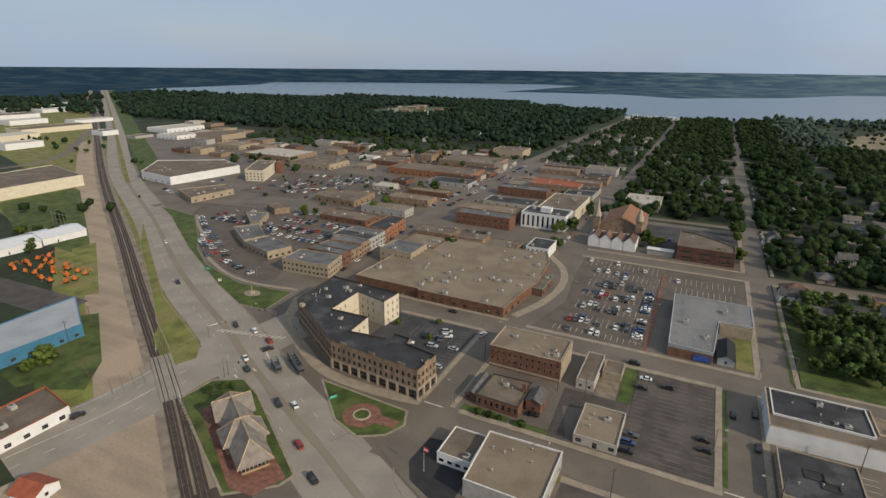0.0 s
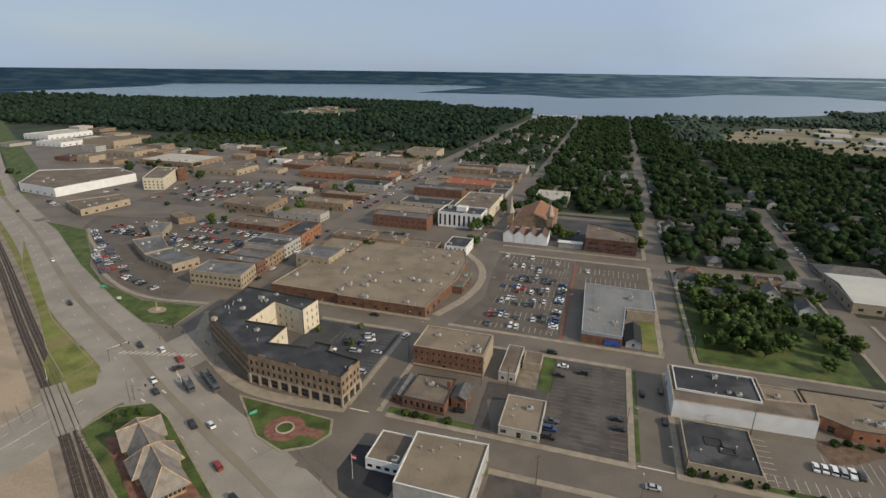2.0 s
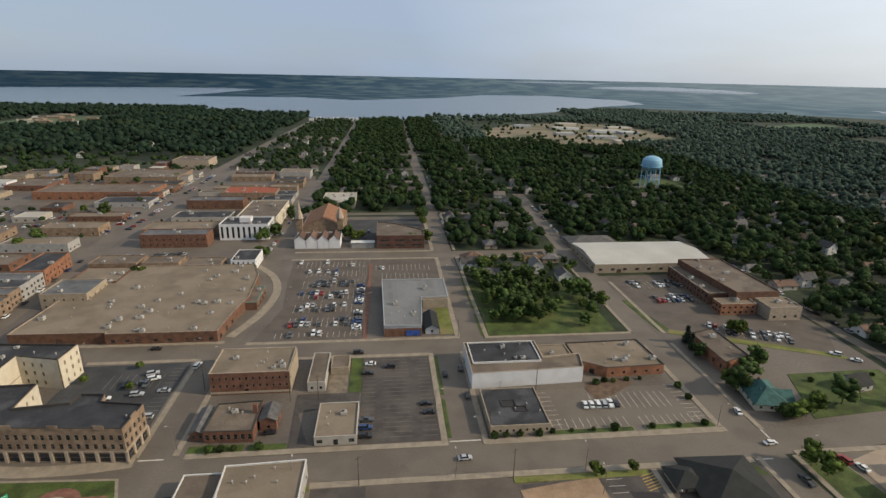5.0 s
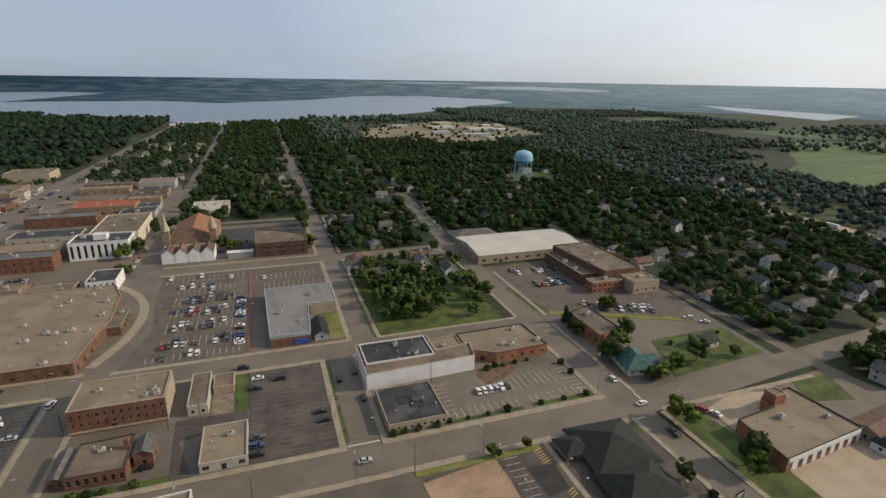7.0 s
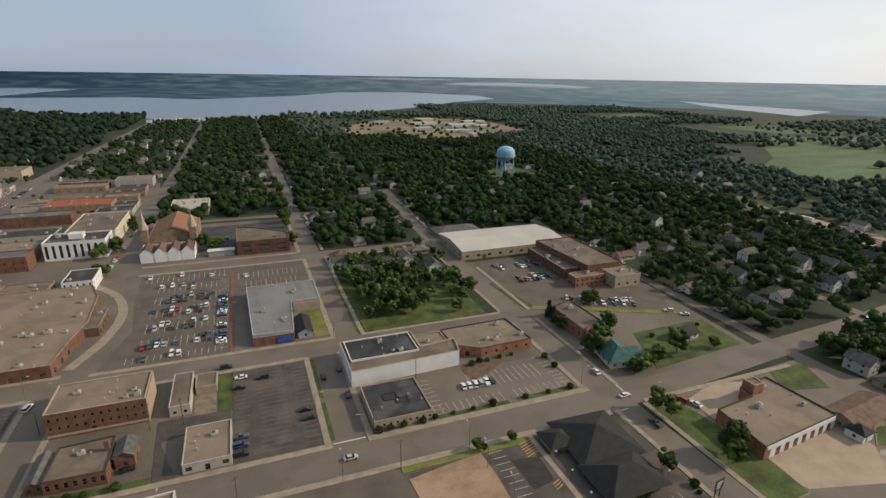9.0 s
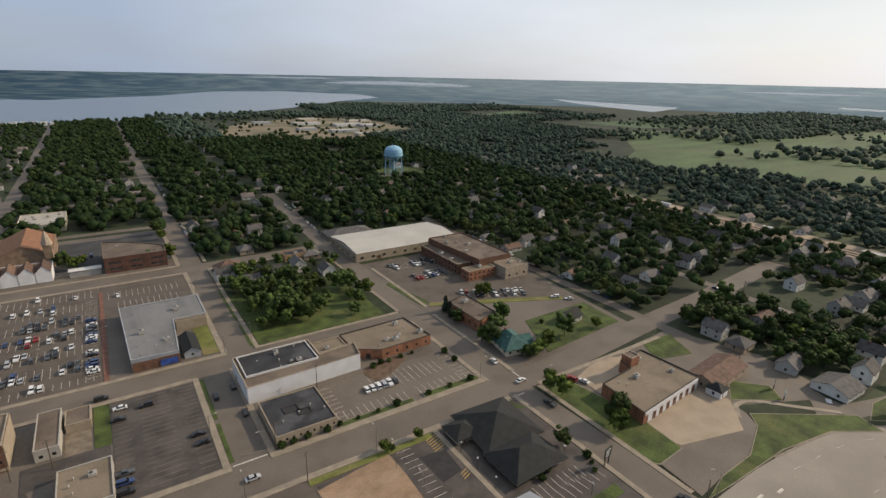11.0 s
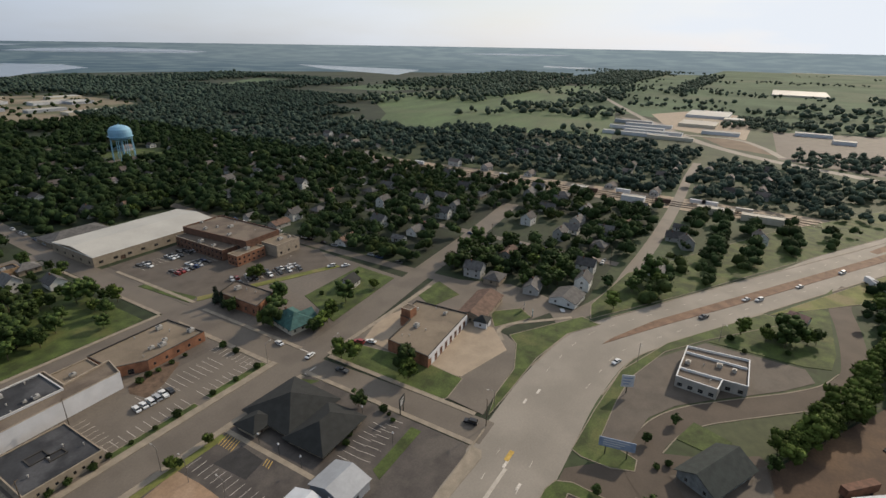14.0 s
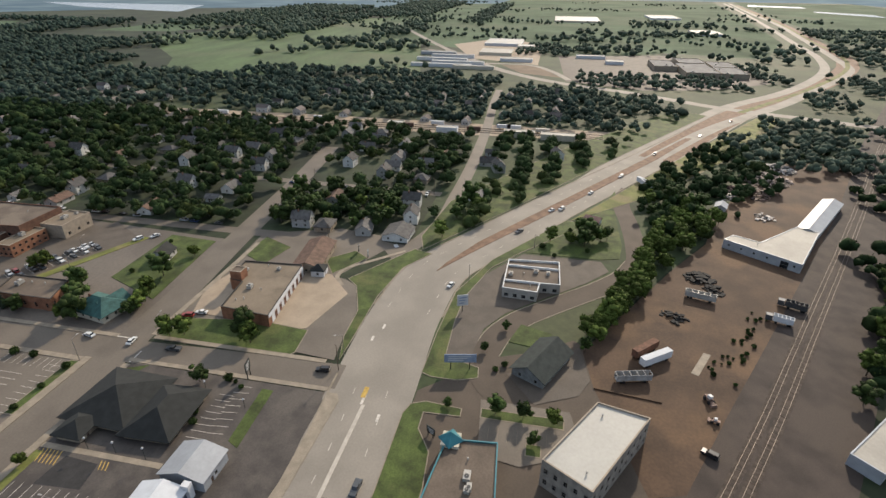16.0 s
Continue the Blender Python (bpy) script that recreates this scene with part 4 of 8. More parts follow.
sheet("planting_bed", [(78, 177.5), (80, 170), (88, 172.5), (100, 180.5), (99, 184.5), (89, 184), (80, 182)], mat("mulch", (0.13, 0.085, 0.055), var=0.3, scale=0.4), "brown mulched planting bed before the clinic")
slab("concrete_pad", [(155.6, -59.4), (168.1, -66.2), (167.4, -68.6), (154.4, -61.6)], concrete, "loose concrete slab in the scrapyard", 0.15)
slab("low_wall", [(141.0, -26), (138.6, -47), (138.1, -47), (140.5, -26)], dirt_yard, "low dark earth edge of the yard", 0.5)
slab("lawn_60", [(-374, 190), (-373, 205.6), (-330, 180), (-285.5, 153.2), (-291, 146)], grass_dry, "green and yellow grass beside the machine yard", 0.2)
slab("lawn_61", [(-267, 131.5), (-261.5, 138.3), (-215.4, 110.9), (-201, 95.2), (-218, 86.5), (-240, 98)], grass, "green grass behind the blue store", 0.21)
slab("lawn_62", [(-215, 152), (-192.7, 141.8), (-182.5, 131), (-187, 119.5), (-214, 133.5), (-226, 146)], grass_dry, "grass tip with yellow flowers beside the tracks", 0.205)
sheet("driveway", [(136.6, 63.5), (150, 65), (168, 66), (186, 73), (190, 79), (192, 87), (179, 74), (152, 81), (138, 79)], asphalt, "asphalt drive beside the fire station")
sheet("paved_yard", [(84, -4), (100, -40), (141, -31), (160, -26), (166, -20), (156, -6), (150, 8), (143, 15), (128, 31), (84, 32)], mat("tan_asphalt", rough=0.82, spec=0.25, color=(0.098, 0.076, 0.057)), "worn asphalt yard round the service road", z=0.0238)
setting("kerb_6", strip_shape(smooth([(-50, 100), (-62, 104), (-72, 112), (-75, 122), (-70, 132), (-60, 137)], 5), 0.2, -0.2, 0.0, 0.16), kerbstone, "curved pale kerb round the forecourt")
road([(-430, 300), (-390, 330), (-330, 352), (-250, 362), (-205, 366)], 10, asphalt, "side street between the shops", name="street_20")
road([(-440, 470), (-420, 400), (-418, 330), (-430, 290)], 10, asphalt, "side street beside the supermarket", name="street_21")
road([(-330, 352), (-335, 450), (-330, 640)], 9, asphalt, "side street behind the shops", name="street_22")
road([(-440, 500), (-330, 505), (-209, 500)], 9, asphalt, "cross street of the shopping quarter", name="street_23")
sheet("apron_1", [(149, 95), (192, 99), (193, 87), (179, 74), (152, 81)], sand_pad, "pale concrete apron of the fire station")
sheet("apron_2", [(152, 101), (153, 130), (172, 136), (190, 130), (190, 118)], sand_pad, "pale concrete yard behind the fire station")
slab("brick_divider", rect(-12.6, 226, -10.6, 330), red_brick_paving, "long red brick strip between car parks", 0.28)


# ---- buildings ----
def wall_side(sh, p, q, z0, z1, holes, depth=0.22):
    """One wall face from p to q with openings (u0, u1, z0, z1) cut through and lined."""
    p, q = Vector(p), Vector(q)
    d = q - p
    length = d.length
    d.normalize()
    nrm = Vector((d.y, -d.x))

    def at(u, z, back=0.0):
        w = p + d * u - nrm * back
        return (w.x, w.y, z)

    us = sorted({0.0, length, *(h[0] for h in holes), *(h[1] for h in holes)})
    zs = sorted({z0, z1, *(h[2] for h in holes), *(h[3] for h in holes)})
    for u0, u1 in zip(us, us[1:]):
        for a, b in zip(zs, zs[1:]):
            if not any(h[0] <= u0 + 1e-6 and u1 <= h[1] + 1e-6 and h[2] <= a + 1e-6 and b <= h[3] + 1e-6 for h in holes):
                sh.face([at(u0, a), at(u1, a), at(u1, b), at(u0, b)])
    for u0, u1, a, b in holes:
        sh.face([at(u0, a), at(u0, b), at(u0, b, depth), at(u0, a, depth)][::-1])
        sh.face([at(u1, a), at(u1, b), at(u1, b, depth), at(u1, a, depth)])
        sh.face([at(u0, b), at(u1, b), at(u1, b, depth), at(u0, b, depth)])
        sh.face([at(u0, a), at(u1, a), at(u1, a, depth), at(u0, a, depth)][::-1])
    return at


def window_shape(at, u0, u1, a, b, depth=0.18, mull=True, bar=0.09):
    sh = Shape()
    sh.face([at(u0, a, depth), at(u1, a, depth), at(u1, b, depth), at(u0, b, depth)], 0)
    k = depth - 0.05
    bars = [(u0, u0 + bar, a, b), (u1 - bar, u1, a, b), (u0 + bar, u1 - bar, a, a + bar), (u0 + bar, u1 - bar, b - bar, b)]
    if mull:
        c = (a + b) / 2
        bars.append((u0 + bar, u1 - bar, c - bar / 2, c + bar / 2))
    for x0, x1, y0, y1 in bars:
        sh.face([at(x0, y0, k), at(x1, y0, k), at(x1, y1, k), at(x0, y1, k)], 1)
    return sh


def roof_unit(parent, x, y, z, s, rnd):
    w, d, h = s * rnd.uniform(1.1, 1.9), s * rnd.uniform(0.9, 1.4), s * rnd.uniform(0.7, 1.1)
    sh = Shape()
    sh.box(x - w / 2 + 0.1, y - d / 2 + 0.1, z, x + w / 2 - 0.1, y + d / 2 - 0.1, z + 0.15, 1)
    sh.prism(rect(x - w / 2, y - d / 2, x + w / 2, y + d / 2), z + 0.15, z + h, 0, bottom=True)
    sh.turned([(d * 0.36, z + h), (d * 0.36, z + h + 0.12), (d * 0.05, z + h + 0.1)], x - w * 0.15, y, 10, 1)
    part("roof_unit", sh, [unit_metal, unit_dark], parent)


def vent(parent, x, y, z):
    sh = Shape().turned([(0.16, z), (0.16, z + 0.7), (0.3, z + 0.72), (0.3, z + 0.95), (0.02, z + 1.05)], x, y, 8)
    part("roof_vent", sh, unit_metal, parent)


def building(name, label, category, poly, h, wall, roof, parapet=0.6, coping=None, wins=None, doors=(), units=0, vents=0, seed=1, rise=0.0, band=None, unit=1.4, group=""):
    """A flat-roofed block on a counter-clockwise plan. wins: by side (count, rows, width, height, first sill, storey step);
    doors: (side, place along it 0..1, width, height)."""
    rnd = random.Random(seed)
    cx, cy = sum(p[0] for p in poly) / len(poly), sum(p[1] for p in poly) / len(poly)
    ob = thing(name, label, category, cx, cy, group=group)
    FOOT.append((min(p[0] for p in poly) - 3, min(p[1] for p in poly) - 3, max(p[0] for p in poly) + 3, max(p[1] for p in poly) + 3))
    loc = [(x - cx, y - cy) for x, y in poly]
    top = h + parapet
    walls = Shape()
    pieces = []
    for i in range(len(loc)):
        p, q = loc[i], loc[(i + 1) % len(loc)]
        length = math.dist(p, q)
        holes, kinds = [], []
        for side, u, w, dh in doors:
            if side == i:
                c = u * length
                holes.append((max(0.1, c - w / 2), min(length - 0.1, c + w / 2), 0.05, dh))
                kinds.append("door")
        for spec in ((wins or {}).get(i, ()), (wins or {}).get((i, 1), ())):
            if not spec:
                continue
            n, rows, w, wh, sill, step = spec
            for r in range(rows):
                for k in range(n):
                    c = length * (k + 0.5) / n
                    hole = (c - w / 2, c + w / 2, sill + r * step, sill + r * step + wh)
                    if hole[0] > 0.1 and hole[1] < length - 0.1 and hole[3] < top - 0.1 and not any(hole[0] < o[1] + 0.1 and hole[1] > o[0] - 0.1 and hole[2] < o[3] and hole[3] > o[2] for o in holes):
                        holes.append(hole)
                        kinds.append("window")
        at = wall_side(walls, p, q, -0.1, top, holes)
        pieces += [(at, hole, kind) for hole, kind in zip(holes, kinds)]
    part("wall", walls, wall, ob)
    for at, hole, kind in pieces:
        part(kind, window_shape(at, *hole, mull=hole[3] - hole[2] > 1.3), [glass if kind == "window" or rnd.random() < 0.5 else door_brown, frame_pale], ob)
    rs = Shape()
    inner = inset(loc, 0.3)
    rs.face([(x, y, h) for x, y in inner])
    part("roof", rs, roof, ob)
    cs = Shape()
    ring(cs, inset(loc, -0.05), 0.4, top - 0.12, top + 0.06)
    for i in range(len(loc)):
        a, b = inner[i], inner[(i + 1) % len(loc)]
        cs.face([(*b, h), (*a, h), (*a, top - 0.12), (*b, top - 0.12)])
    part("parapet", cs, coping or wall, ob)
    if band:
        bs = Shape()
        ring(bs, inset(loc, -0.08), 0.1, band[0], band[1])
        part("band", bs, band[2], ob)
    xs, ys = [p[0] for p in inner], [p[1] for p in inner]

    def inside(x, y):
        hit = False
        for i in range(len(inner)):
            (x0, y0), (x1, y1) = inner[i], inner[i - 1]
            if (y0 > y) != (y1 > y) and x < (x1 - x0) * (y - y0) / (y1 - y0) + x0:
                hit = not hit
        return hit

    for k in range(units + vents):
        for _ in range(30):
            x, y = rnd.uniform(min(xs) + 1.5, max(xs) - 1.5), rnd.uniform(min(ys) + 1.5, max(ys) - 1.5)
            if all(inside(x + dx, y + dy) for dx in (-1.4, 1.4) for dy in (-1.4, 1.4)):
                roof_unit(ob, x, y, h, unit * rnd.uniform(0.8, 1.3), rnd) if k < units else vent(ob, x, y, h)
                break
    return ob


def pitched(name, label, category, x, y, w, d, h, rise, wall, roof, rz=0, hip=False, eave=0.5, wins=3, rows=1, chimney=False, doors=True, group="", ridge=None):
    """A house w along its ridge and d across, with gable or hipped roof."""
    ob = thing(name, label, category, x, y, rz=rz, group=group)
    FOOT.append((x - w / 2 - 2, y - w / 2 - 2, x + w / 2 + 2, y + w / 2 + 2))
    walls = Shape()
    base = rect(-w / 2, -d / 2, w / 2, d / 2)
    k = 0
    pieces = []
    for i in range(4):
        p, q = base[i], base[(i + 1) % 4]
        length = math.dist(p, q)
        n = wins if i % 2 == 0 else max(1, wins - 1)
        holes = []
        for r in range(rows):
            for j in range(n):
                c = length * (j + 0.5) / n
                if wins:
                    holes.append((c - 0.55, c + 0.55, 0.95 + r * 2.7, 2.25 + r * 2.7))
        if doors and i == 0:
            holes = [hh for hh in holes if abs((hh[0] + hh[1]) / 2 - length * 0.33) > 1.3]
            holes.append((length * 0.33 - 0.5, length * 0.33 + 0.5, 0.1, 2.15))
        at = wall_side(walls, p, q, -0.1, h, holes)
        pieces += [(at, hh, "door" if doors and i == 0 and hh is holes[-1] else "window") for hh in holes]
    if not hip:
        for s in (-1, 1):
            tri = [(s * w / 2, -d / 2 * s, h), (s * w / 2, d / 2 * s, h), (s * w / 2, 0, h + rise)]
            walls.face(tri)
    part("wall", walls, wall, ob)
    for at, hh, kind in pieces:
        part(kind, window_shape(at, *hh), [glass if kind == "window" else door_brown, frame_pale], ob)
    e = eave
    drop = rise * e / (d / 2)
    rx = w / 2 - (d / 2 if hip else 0)
    if hip:
        rx = max(rx, 0.05)
    z0, z1, th = h - drop, h + rise, 0.18
    a, b, c, f = (-w / 2 - e, -d / 2 - e), (w / 2 + e, -d / 2 - e), (w / 2 + e, d / 2 + e), (-w / 2 - e, d / 2 + e)
    r0, r1 = (-(rx + (0 if hip else e)), 0), (rx + (0 if hip else e), 0)
    rs = Shape()
    for dz, flip in ((th, 1), (0, -1)):
        faces = [[(*a, z0 + dz), (*b, z0 + dz), (*r1, z1 + dz), (*r0, z1 + dz)], [(*c, z0 + dz), (*f, z0 + dz), (*r0, z1 + dz), (*r1, z1 + dz)]]
        if hip:
            faces += [[(*b, z0 + dz), (*c, z0 + dz), (*r1, z1 + dz)], [(*f, z0 + dz), (*a, z0 + dz), (*r0, z1 + dz)]]
        for fc in faces:
            rs.face(fc[::flip])
    loop = [a, b, c, f] if hip else [a, b, (*r1, 1), c, f, (*r0, 1)]
    zz = lambda q: z1 if len(q) == 3 else z0
    for q0, q1 in zip(loop, loop[1:] + loop[:1]):
        rs.face([(q0[0], q0[1], zz(q0)), (q1[0], q1[1], zz(q1)), (q1[0], q1[1], zz(q1) + th), (q0[0], q0[1], zz(q0) + th)])
    part("roof", rs, roof, ob)
    if ridge:
        rc_ = Shape().tube((*r0, z1 + th), (*r1, z1 + th), 0.22, 0.22, 6)
        for corner, end in ((a, r0), (b, r1), (c, r1), (f, r0)) if hip else ():
            rc_.tube((*corner, z0 + th), (*end, z1 + th), 0.2, 0.2, 6)
        part("ridge_tiles", rc_, ridge, ob, "pale tan ridge tiles")
    if chimney:
        part("chimney", Shape().box(w * 0.18 - 0.3, 0.3, h + rise * 0.3, w * 0.18 + 0.3, 0.9, h + rise + 0.8), brick_red, ob)
    return ob


S, E_, N_, W_ = 0, 1, 2, 3

# corner block: three storeys round a yard
GS = [(-83.5, 148), (-82.5, 161), (-97, 163.5), (-98, 168), (-106, 168.5), (-107, 163.5), (-123.5, 161.5), (-124.5, 176), (-144, 175.3), (-144.2, 197), (-127, 193), (-126, 205), (-168, 208), (-165, 176), (-126, 151.5)]
building("corner_block", "three-storey brown brick corner block with arcaded shopfronts", "commercial building", GS, 12.4, brick_tan, dark_roof, 0.8, coping_dark,
         {14: (16, 2, 1.3, 1.9, 5.2, 3.4), (14, 1): (9, 1, 3.4, 3.3, 0.4, 3), 0: (5, 2, 1.3, 1.9, 5.2, 3.4), (0, 1): (3, 1, 3.0, 3.2, 0.4, 3), 13: (18, 3, 1.3, 1.9, 1.6, 3.6), 12: (12, 3, 1.3, 1.9, 1.6, 3.6),
          9: (4, 2, 1.1, 1.8, 1.5, 4.5), 8: (4, 2, 1.1, 1.8, 1.5, 4.5), 10: (3, 2, 1.1, 1.8, 1.5, 4.5), 6: (4, 3, 1.1, 1.8, 1.5, 3.6)},
         [(9, 0.8, 1.5, 2.4)], units=6, vents=14, unit=1.1, seed=3, band=(4.2, 4.7, stone_trim))
for p, q, inner_h in (((-124.6, 176.2), (-144.1, 175.5), 12.9), ((-144.1, 175.3), (-144.3, 197), 12.9), ((-144.2, 196.8), (-127, 192.8), 12.9), ((-123.4, 161.6), (-124.4, 176), 12.9), ((-126.9, 193.1), (-125.9, 204.9), 12.9)):
    d = (Vector(q) - Vector(p)).normalized()
    off = Vector((d.y, -d.x)) * 0.12
    sh = Shape()
    at = wall_side(sh, Vector(p) + off, Vector(q) + off, 0, inner_h, [(u, u + 1.0, z, z + 1.8) for u in (2.5, 6.2, 9.9) for z in (1.4, 5.2, 9.0) if u + 1.6 < math.dist(p, q)], 0.3)
    w = thing("yard_wall", "cream rendered yard wall with small windows", "wall", kind="structure")
    part("render_coat", sh, stucco, w)
arc = thing("arcade_front", "pale stone piers and arches of the shopfronts", "arcade", kind="structure")
for p, q, n in (((-126, 151.5), (-83.5, 148), 9), ((-83.5, 148), (-82.5, 161), 3)):
    p, q = Vector(p), Vector(q)
    d = (q - p).normalized()
    nrm = Vector((d.y, -d.x))
    for k in range(n + 1):
        c = p.lerp(q, k / n)
        a, b = c - d * 0.5, c + d * 0.5
        part("pier", Shape().prism([tuple(a), tuple(a + nrm * 0.25), tuple(b + nrm * 0.25), tuple(b)][::-1], 0, 4.2), stone_trim, arc)
    for k in range(1, n, 3):
        c = p.lerp(q, (k + 0.5) / n)
        a, b = c - d * 1.6, c + d * 1.6
        part("attic_gable", Shape().prism([tuple(a), tuple(a + nrm * 0.2), tuple(b + nrm * 0.2), tuple(b)][::-1], 12.6, 14.1), brick_tan, arc)
part("tower_parapet", Shape().box(-158.5, 170, 13.2, -156.5, 172, 14.6), stone_trim, thing("roof_gable", "pale stone parapet piece on the roof edge", "parapet", kind="structure"))

building("shop_block", "large one-storey brown brick shop with gravel roof", "store", [(-170, 230), (-128, 229.5), (-128, 228), (-79, 228), (-77, 250), (-74, 268), (-76, 300), (-82, 318), (-150, 318), (-168, 290)], 5.2, brick_brown, gravel_roof, 0.5, mat("coping_tan", (0.3, 0.24, 0.18)),
         {2: (8, 1, 2.2, 1.4, 1.0, 3), 3: (3, 1, 2.4, 2.2, 0.3, 3)}, [(2, 0.28, 3.0, 2.6), (2, 0.72, 2, 2.5), (0, 0.5, 3, 2.5)], units=30, vents=16, seed=5)
building("entrance_canopy", "low brick entrance with teal green canopy", "entrance", rect(-76, 262, -69, 284), 4.2, brick_brown, brown_roof, 0.3, mat("canopy_teal", (0.14, 0.27, 0.22)), {1: (4, 1, 2.4, 2.0, 0.4, 3)}, seed=6, units=1)
building("shop", "low tan stucco shop with flat dark roof", "store", rect(-178, 268, -155, 289), 8.5, stucco_tan, grey_roof, 0.5, None, {0: (5, 2, 1.0, 1.2, 1.5, 3.5), 1: (4, 2, 1.0, 1.2, 1.5, 3.5)}, seed=7, units=2)
building("brick_block", "two-storey red-brown brick block with gravel roof", "office building", rect(-69, 184, -39, 203), 9.2, brick_red, gravel_roof, 0.5, stone_trim,
         {0: (12, 2, 0.9, 1.2, 3.2, 3.2), 3: (6, 2, 0.9, 1.2, 3.2, 3.2)}, [(0, 0.45, 1.6, 2.4)], units=4, vents=5, seed=8, band=(0.6, 1.5, stone_trim))
building("brick_annex", "lower annex behind the brick block", "annex", rect(-69, 203.3, -41, 208.3), 6.5, brick_red, gravel_roof, 0.4, stone_trim, {3: (2, 1, 1, 1.2, 2, 3)}, units=2, seed=9)
part("side_render", Shape().box(-38.85, 184.1, 0, -38.7, 202.9, 9.4), stucco_tan, thing("side_wall", "tan rendered side of the brick block", "wall", kind="structure"))
building("store_shed", "narrow long shed with white end wall", "shed", rect(-32.4, 184, -25.5, 207.2), 3.9, plain_wall, brown_roof, 0.3, plain_wall, {0: (2, 1, 1.2, 1.2, 1, 3)}, seed=10)
building("garage_hut", "small tan outbuilding with flat roof", "shed", rect(-24.5, 196, -17, 206), 3.0, stucco_tan, brown_roof, 0.2, None, {1: (2, 1, 0.9, 1, 1, 3)}, seed=11)
building("library", "one-storey brick library with tall windows", "library", [(-62.8, 155.6), (-46.4, 155.1), (-46.6, 172.6), (-62.2, 171.6)], 4.4, brick_red, brown_roof, 0.35, coping_dark,
         {0: (7, 1, 1.3, 2.0, 1.3, 3), 3: (6, 1, 1.2, 1.8, 1.3, 3)}, [], units=1, vents=3, seed=12)
pitched("library_lean_to", "slate-roofed lean-to beside the brick library", "annex", -65.4, 164, 14, 4.6, 3.2, 1.2, brick_red, shingle, rz=90, wins=3, doors=False)
pitched("entrance_house", "small brick porch with slate roof", "porch", -42.6, 165, 8.6, 5.6, 4.6, 1.4, brick_red, shingle, rz=90, hip=False, wins=1)
part("chimney", Shape().box(-48.4, 165, 4.4, -47, 166.4, 8.0), brick_red, thing("chimney_stack", "square red brick chimney stack", "chimney"))
building("shop", "small white-fronted shop with gravel roof", "store", rect(-25.8, 151.4, -11.6, 170.8), 3.2, plain_wall, gravel_roof, 0.4, None, {0: (4, 1, 2.0, 1.5, 0.9, 3), 1: (5, 1, 0.8, 0.7, 1.9, 3)}, [(0, 0.5, 1.6, 2.3)], units=1, vents=3, seed=13)
building("bank_block", "grey flat-roofed block with white coping", "office building", [(-49, 113), (-26, 113), (-26, 137.5), (-50, 136.5)], 6.0, grey_wall, gravel_roof, 0.5, coping_white, {3: (3, 1, 2.5, 1.5, 1.2, 3), 1: (4, 1, 1.6, 1.6, 1.2, 3)}, units=0, vents=6, seed=14)
building("bank_wing", "low white wing with gravel roof", "office building", rect(-62, 122, -50.4, 136), 4.0, white_wall, brown_roof, 0.4, coping_white, {0: (4, 1, 1.8, 1.3, 1.0, 3), 3: (4, 1, 1.8, 1.3, 1.0, 3)}, units=1, seed=15)
building("white_hall", "long white-walled block with two-level dark roof", "warehouse", [(32.5, 181), (79, 183), (81, 194), (64.5, 192), (64.5, 206.5), (32.5, 206.5)], 6.6, white_wall, brown_roof, 0.6, stone_trim, {}, [(5, 0.2, 2.4, 2.6)], units=1, vents=3, seed=16)
building("hall_annex", "low annex behind the white hall", "annex", rect(64.8, 192.6, 78.8, 206.3), 4.4, stucco_tan, gravel_roof, 0.4, None, {}, units=1, seed=47)
building("roof_storey", "raised dark roof section with white coping", "roof section", rect(34, 189, 63, 206), 6.9, white_wall, dark_roof, 0.45, coping_white, {}, units=2, vents=2, seed=17, unit=1.1)
building("clinic", "orange brick clinic with tan roof and dark coping", "clinic", [(80, 192), (90.5, 185.5), (116, 186.5), (114, 209), (79.6, 208)], 4.2, brick_orange, gravel_roof, 0.5, coping_dark,
         {1: (5, 1, 1.2, 1.3, 1.2, 3), 2: (4, 1, 1.2, 1.3, 1.2, 3)}, [(0, 0.5, 2.2, 2.4)], units=5, vents=3, seed=18)
building("low_office", "low dark-roofed block with small windows", "office building", rect(34.5, 152, 56, 175), 3.6, stucco_tan, dark_roof, 0.3, None, {0: (9, 1, 0.9, 1.1, 1.2, 3), 3: (6, 1, 0.9, 1.1, 1.2, 3)}, [(1, 0.4, 1.2, 2.2)], units=0, vents=4, seed=19)
rw = thing("roof_well", "stepped light wells in the low office roof, shade painted black", "roof", kind="structure")
for x0, y0, x1, y1 in ((41, 163, 46.5, 167.5), (45, 160, 50, 163.4)):
    part("well_rim", Shape().box(x0, y0, 3.55, x1, y0 + 0.4, 3.95).box(x0, y1 - 0.4, 3.55, x1, y1, 3.95).box(x0, y0 + 0.4, 3.55, x0 + 0.4, y1 - 0.4, 3.95).box(x1 - 0.4, y0 + 0.4, 3.55, x1, y1 - 0.4, 3.95), coping_dark, rw)
    # near-black floor paints the shadow of a recess; the well has no depth
    part("well_floor", Shape().box(x0 + 0.4, y0 + 0.4, 3.5, x1 - 0.4, y1 - 0.4, 3.66), asphalt_new, rw)
building("metal_shop", "grey metal-roofed repair shop with brick front", "repair shop", [(-2.5, 229), (15.5, 228), (17.5, 262), (32, 262), (32, 288), (-4, 288)], 5.2, metal_wall, steel_roof_grey, 0.25, None, {0: (5, 1, 2.6, 2.2, 0.4, 3)}, [(0, 0.6, 4, 3)], units=3, vents=9, seed=20)
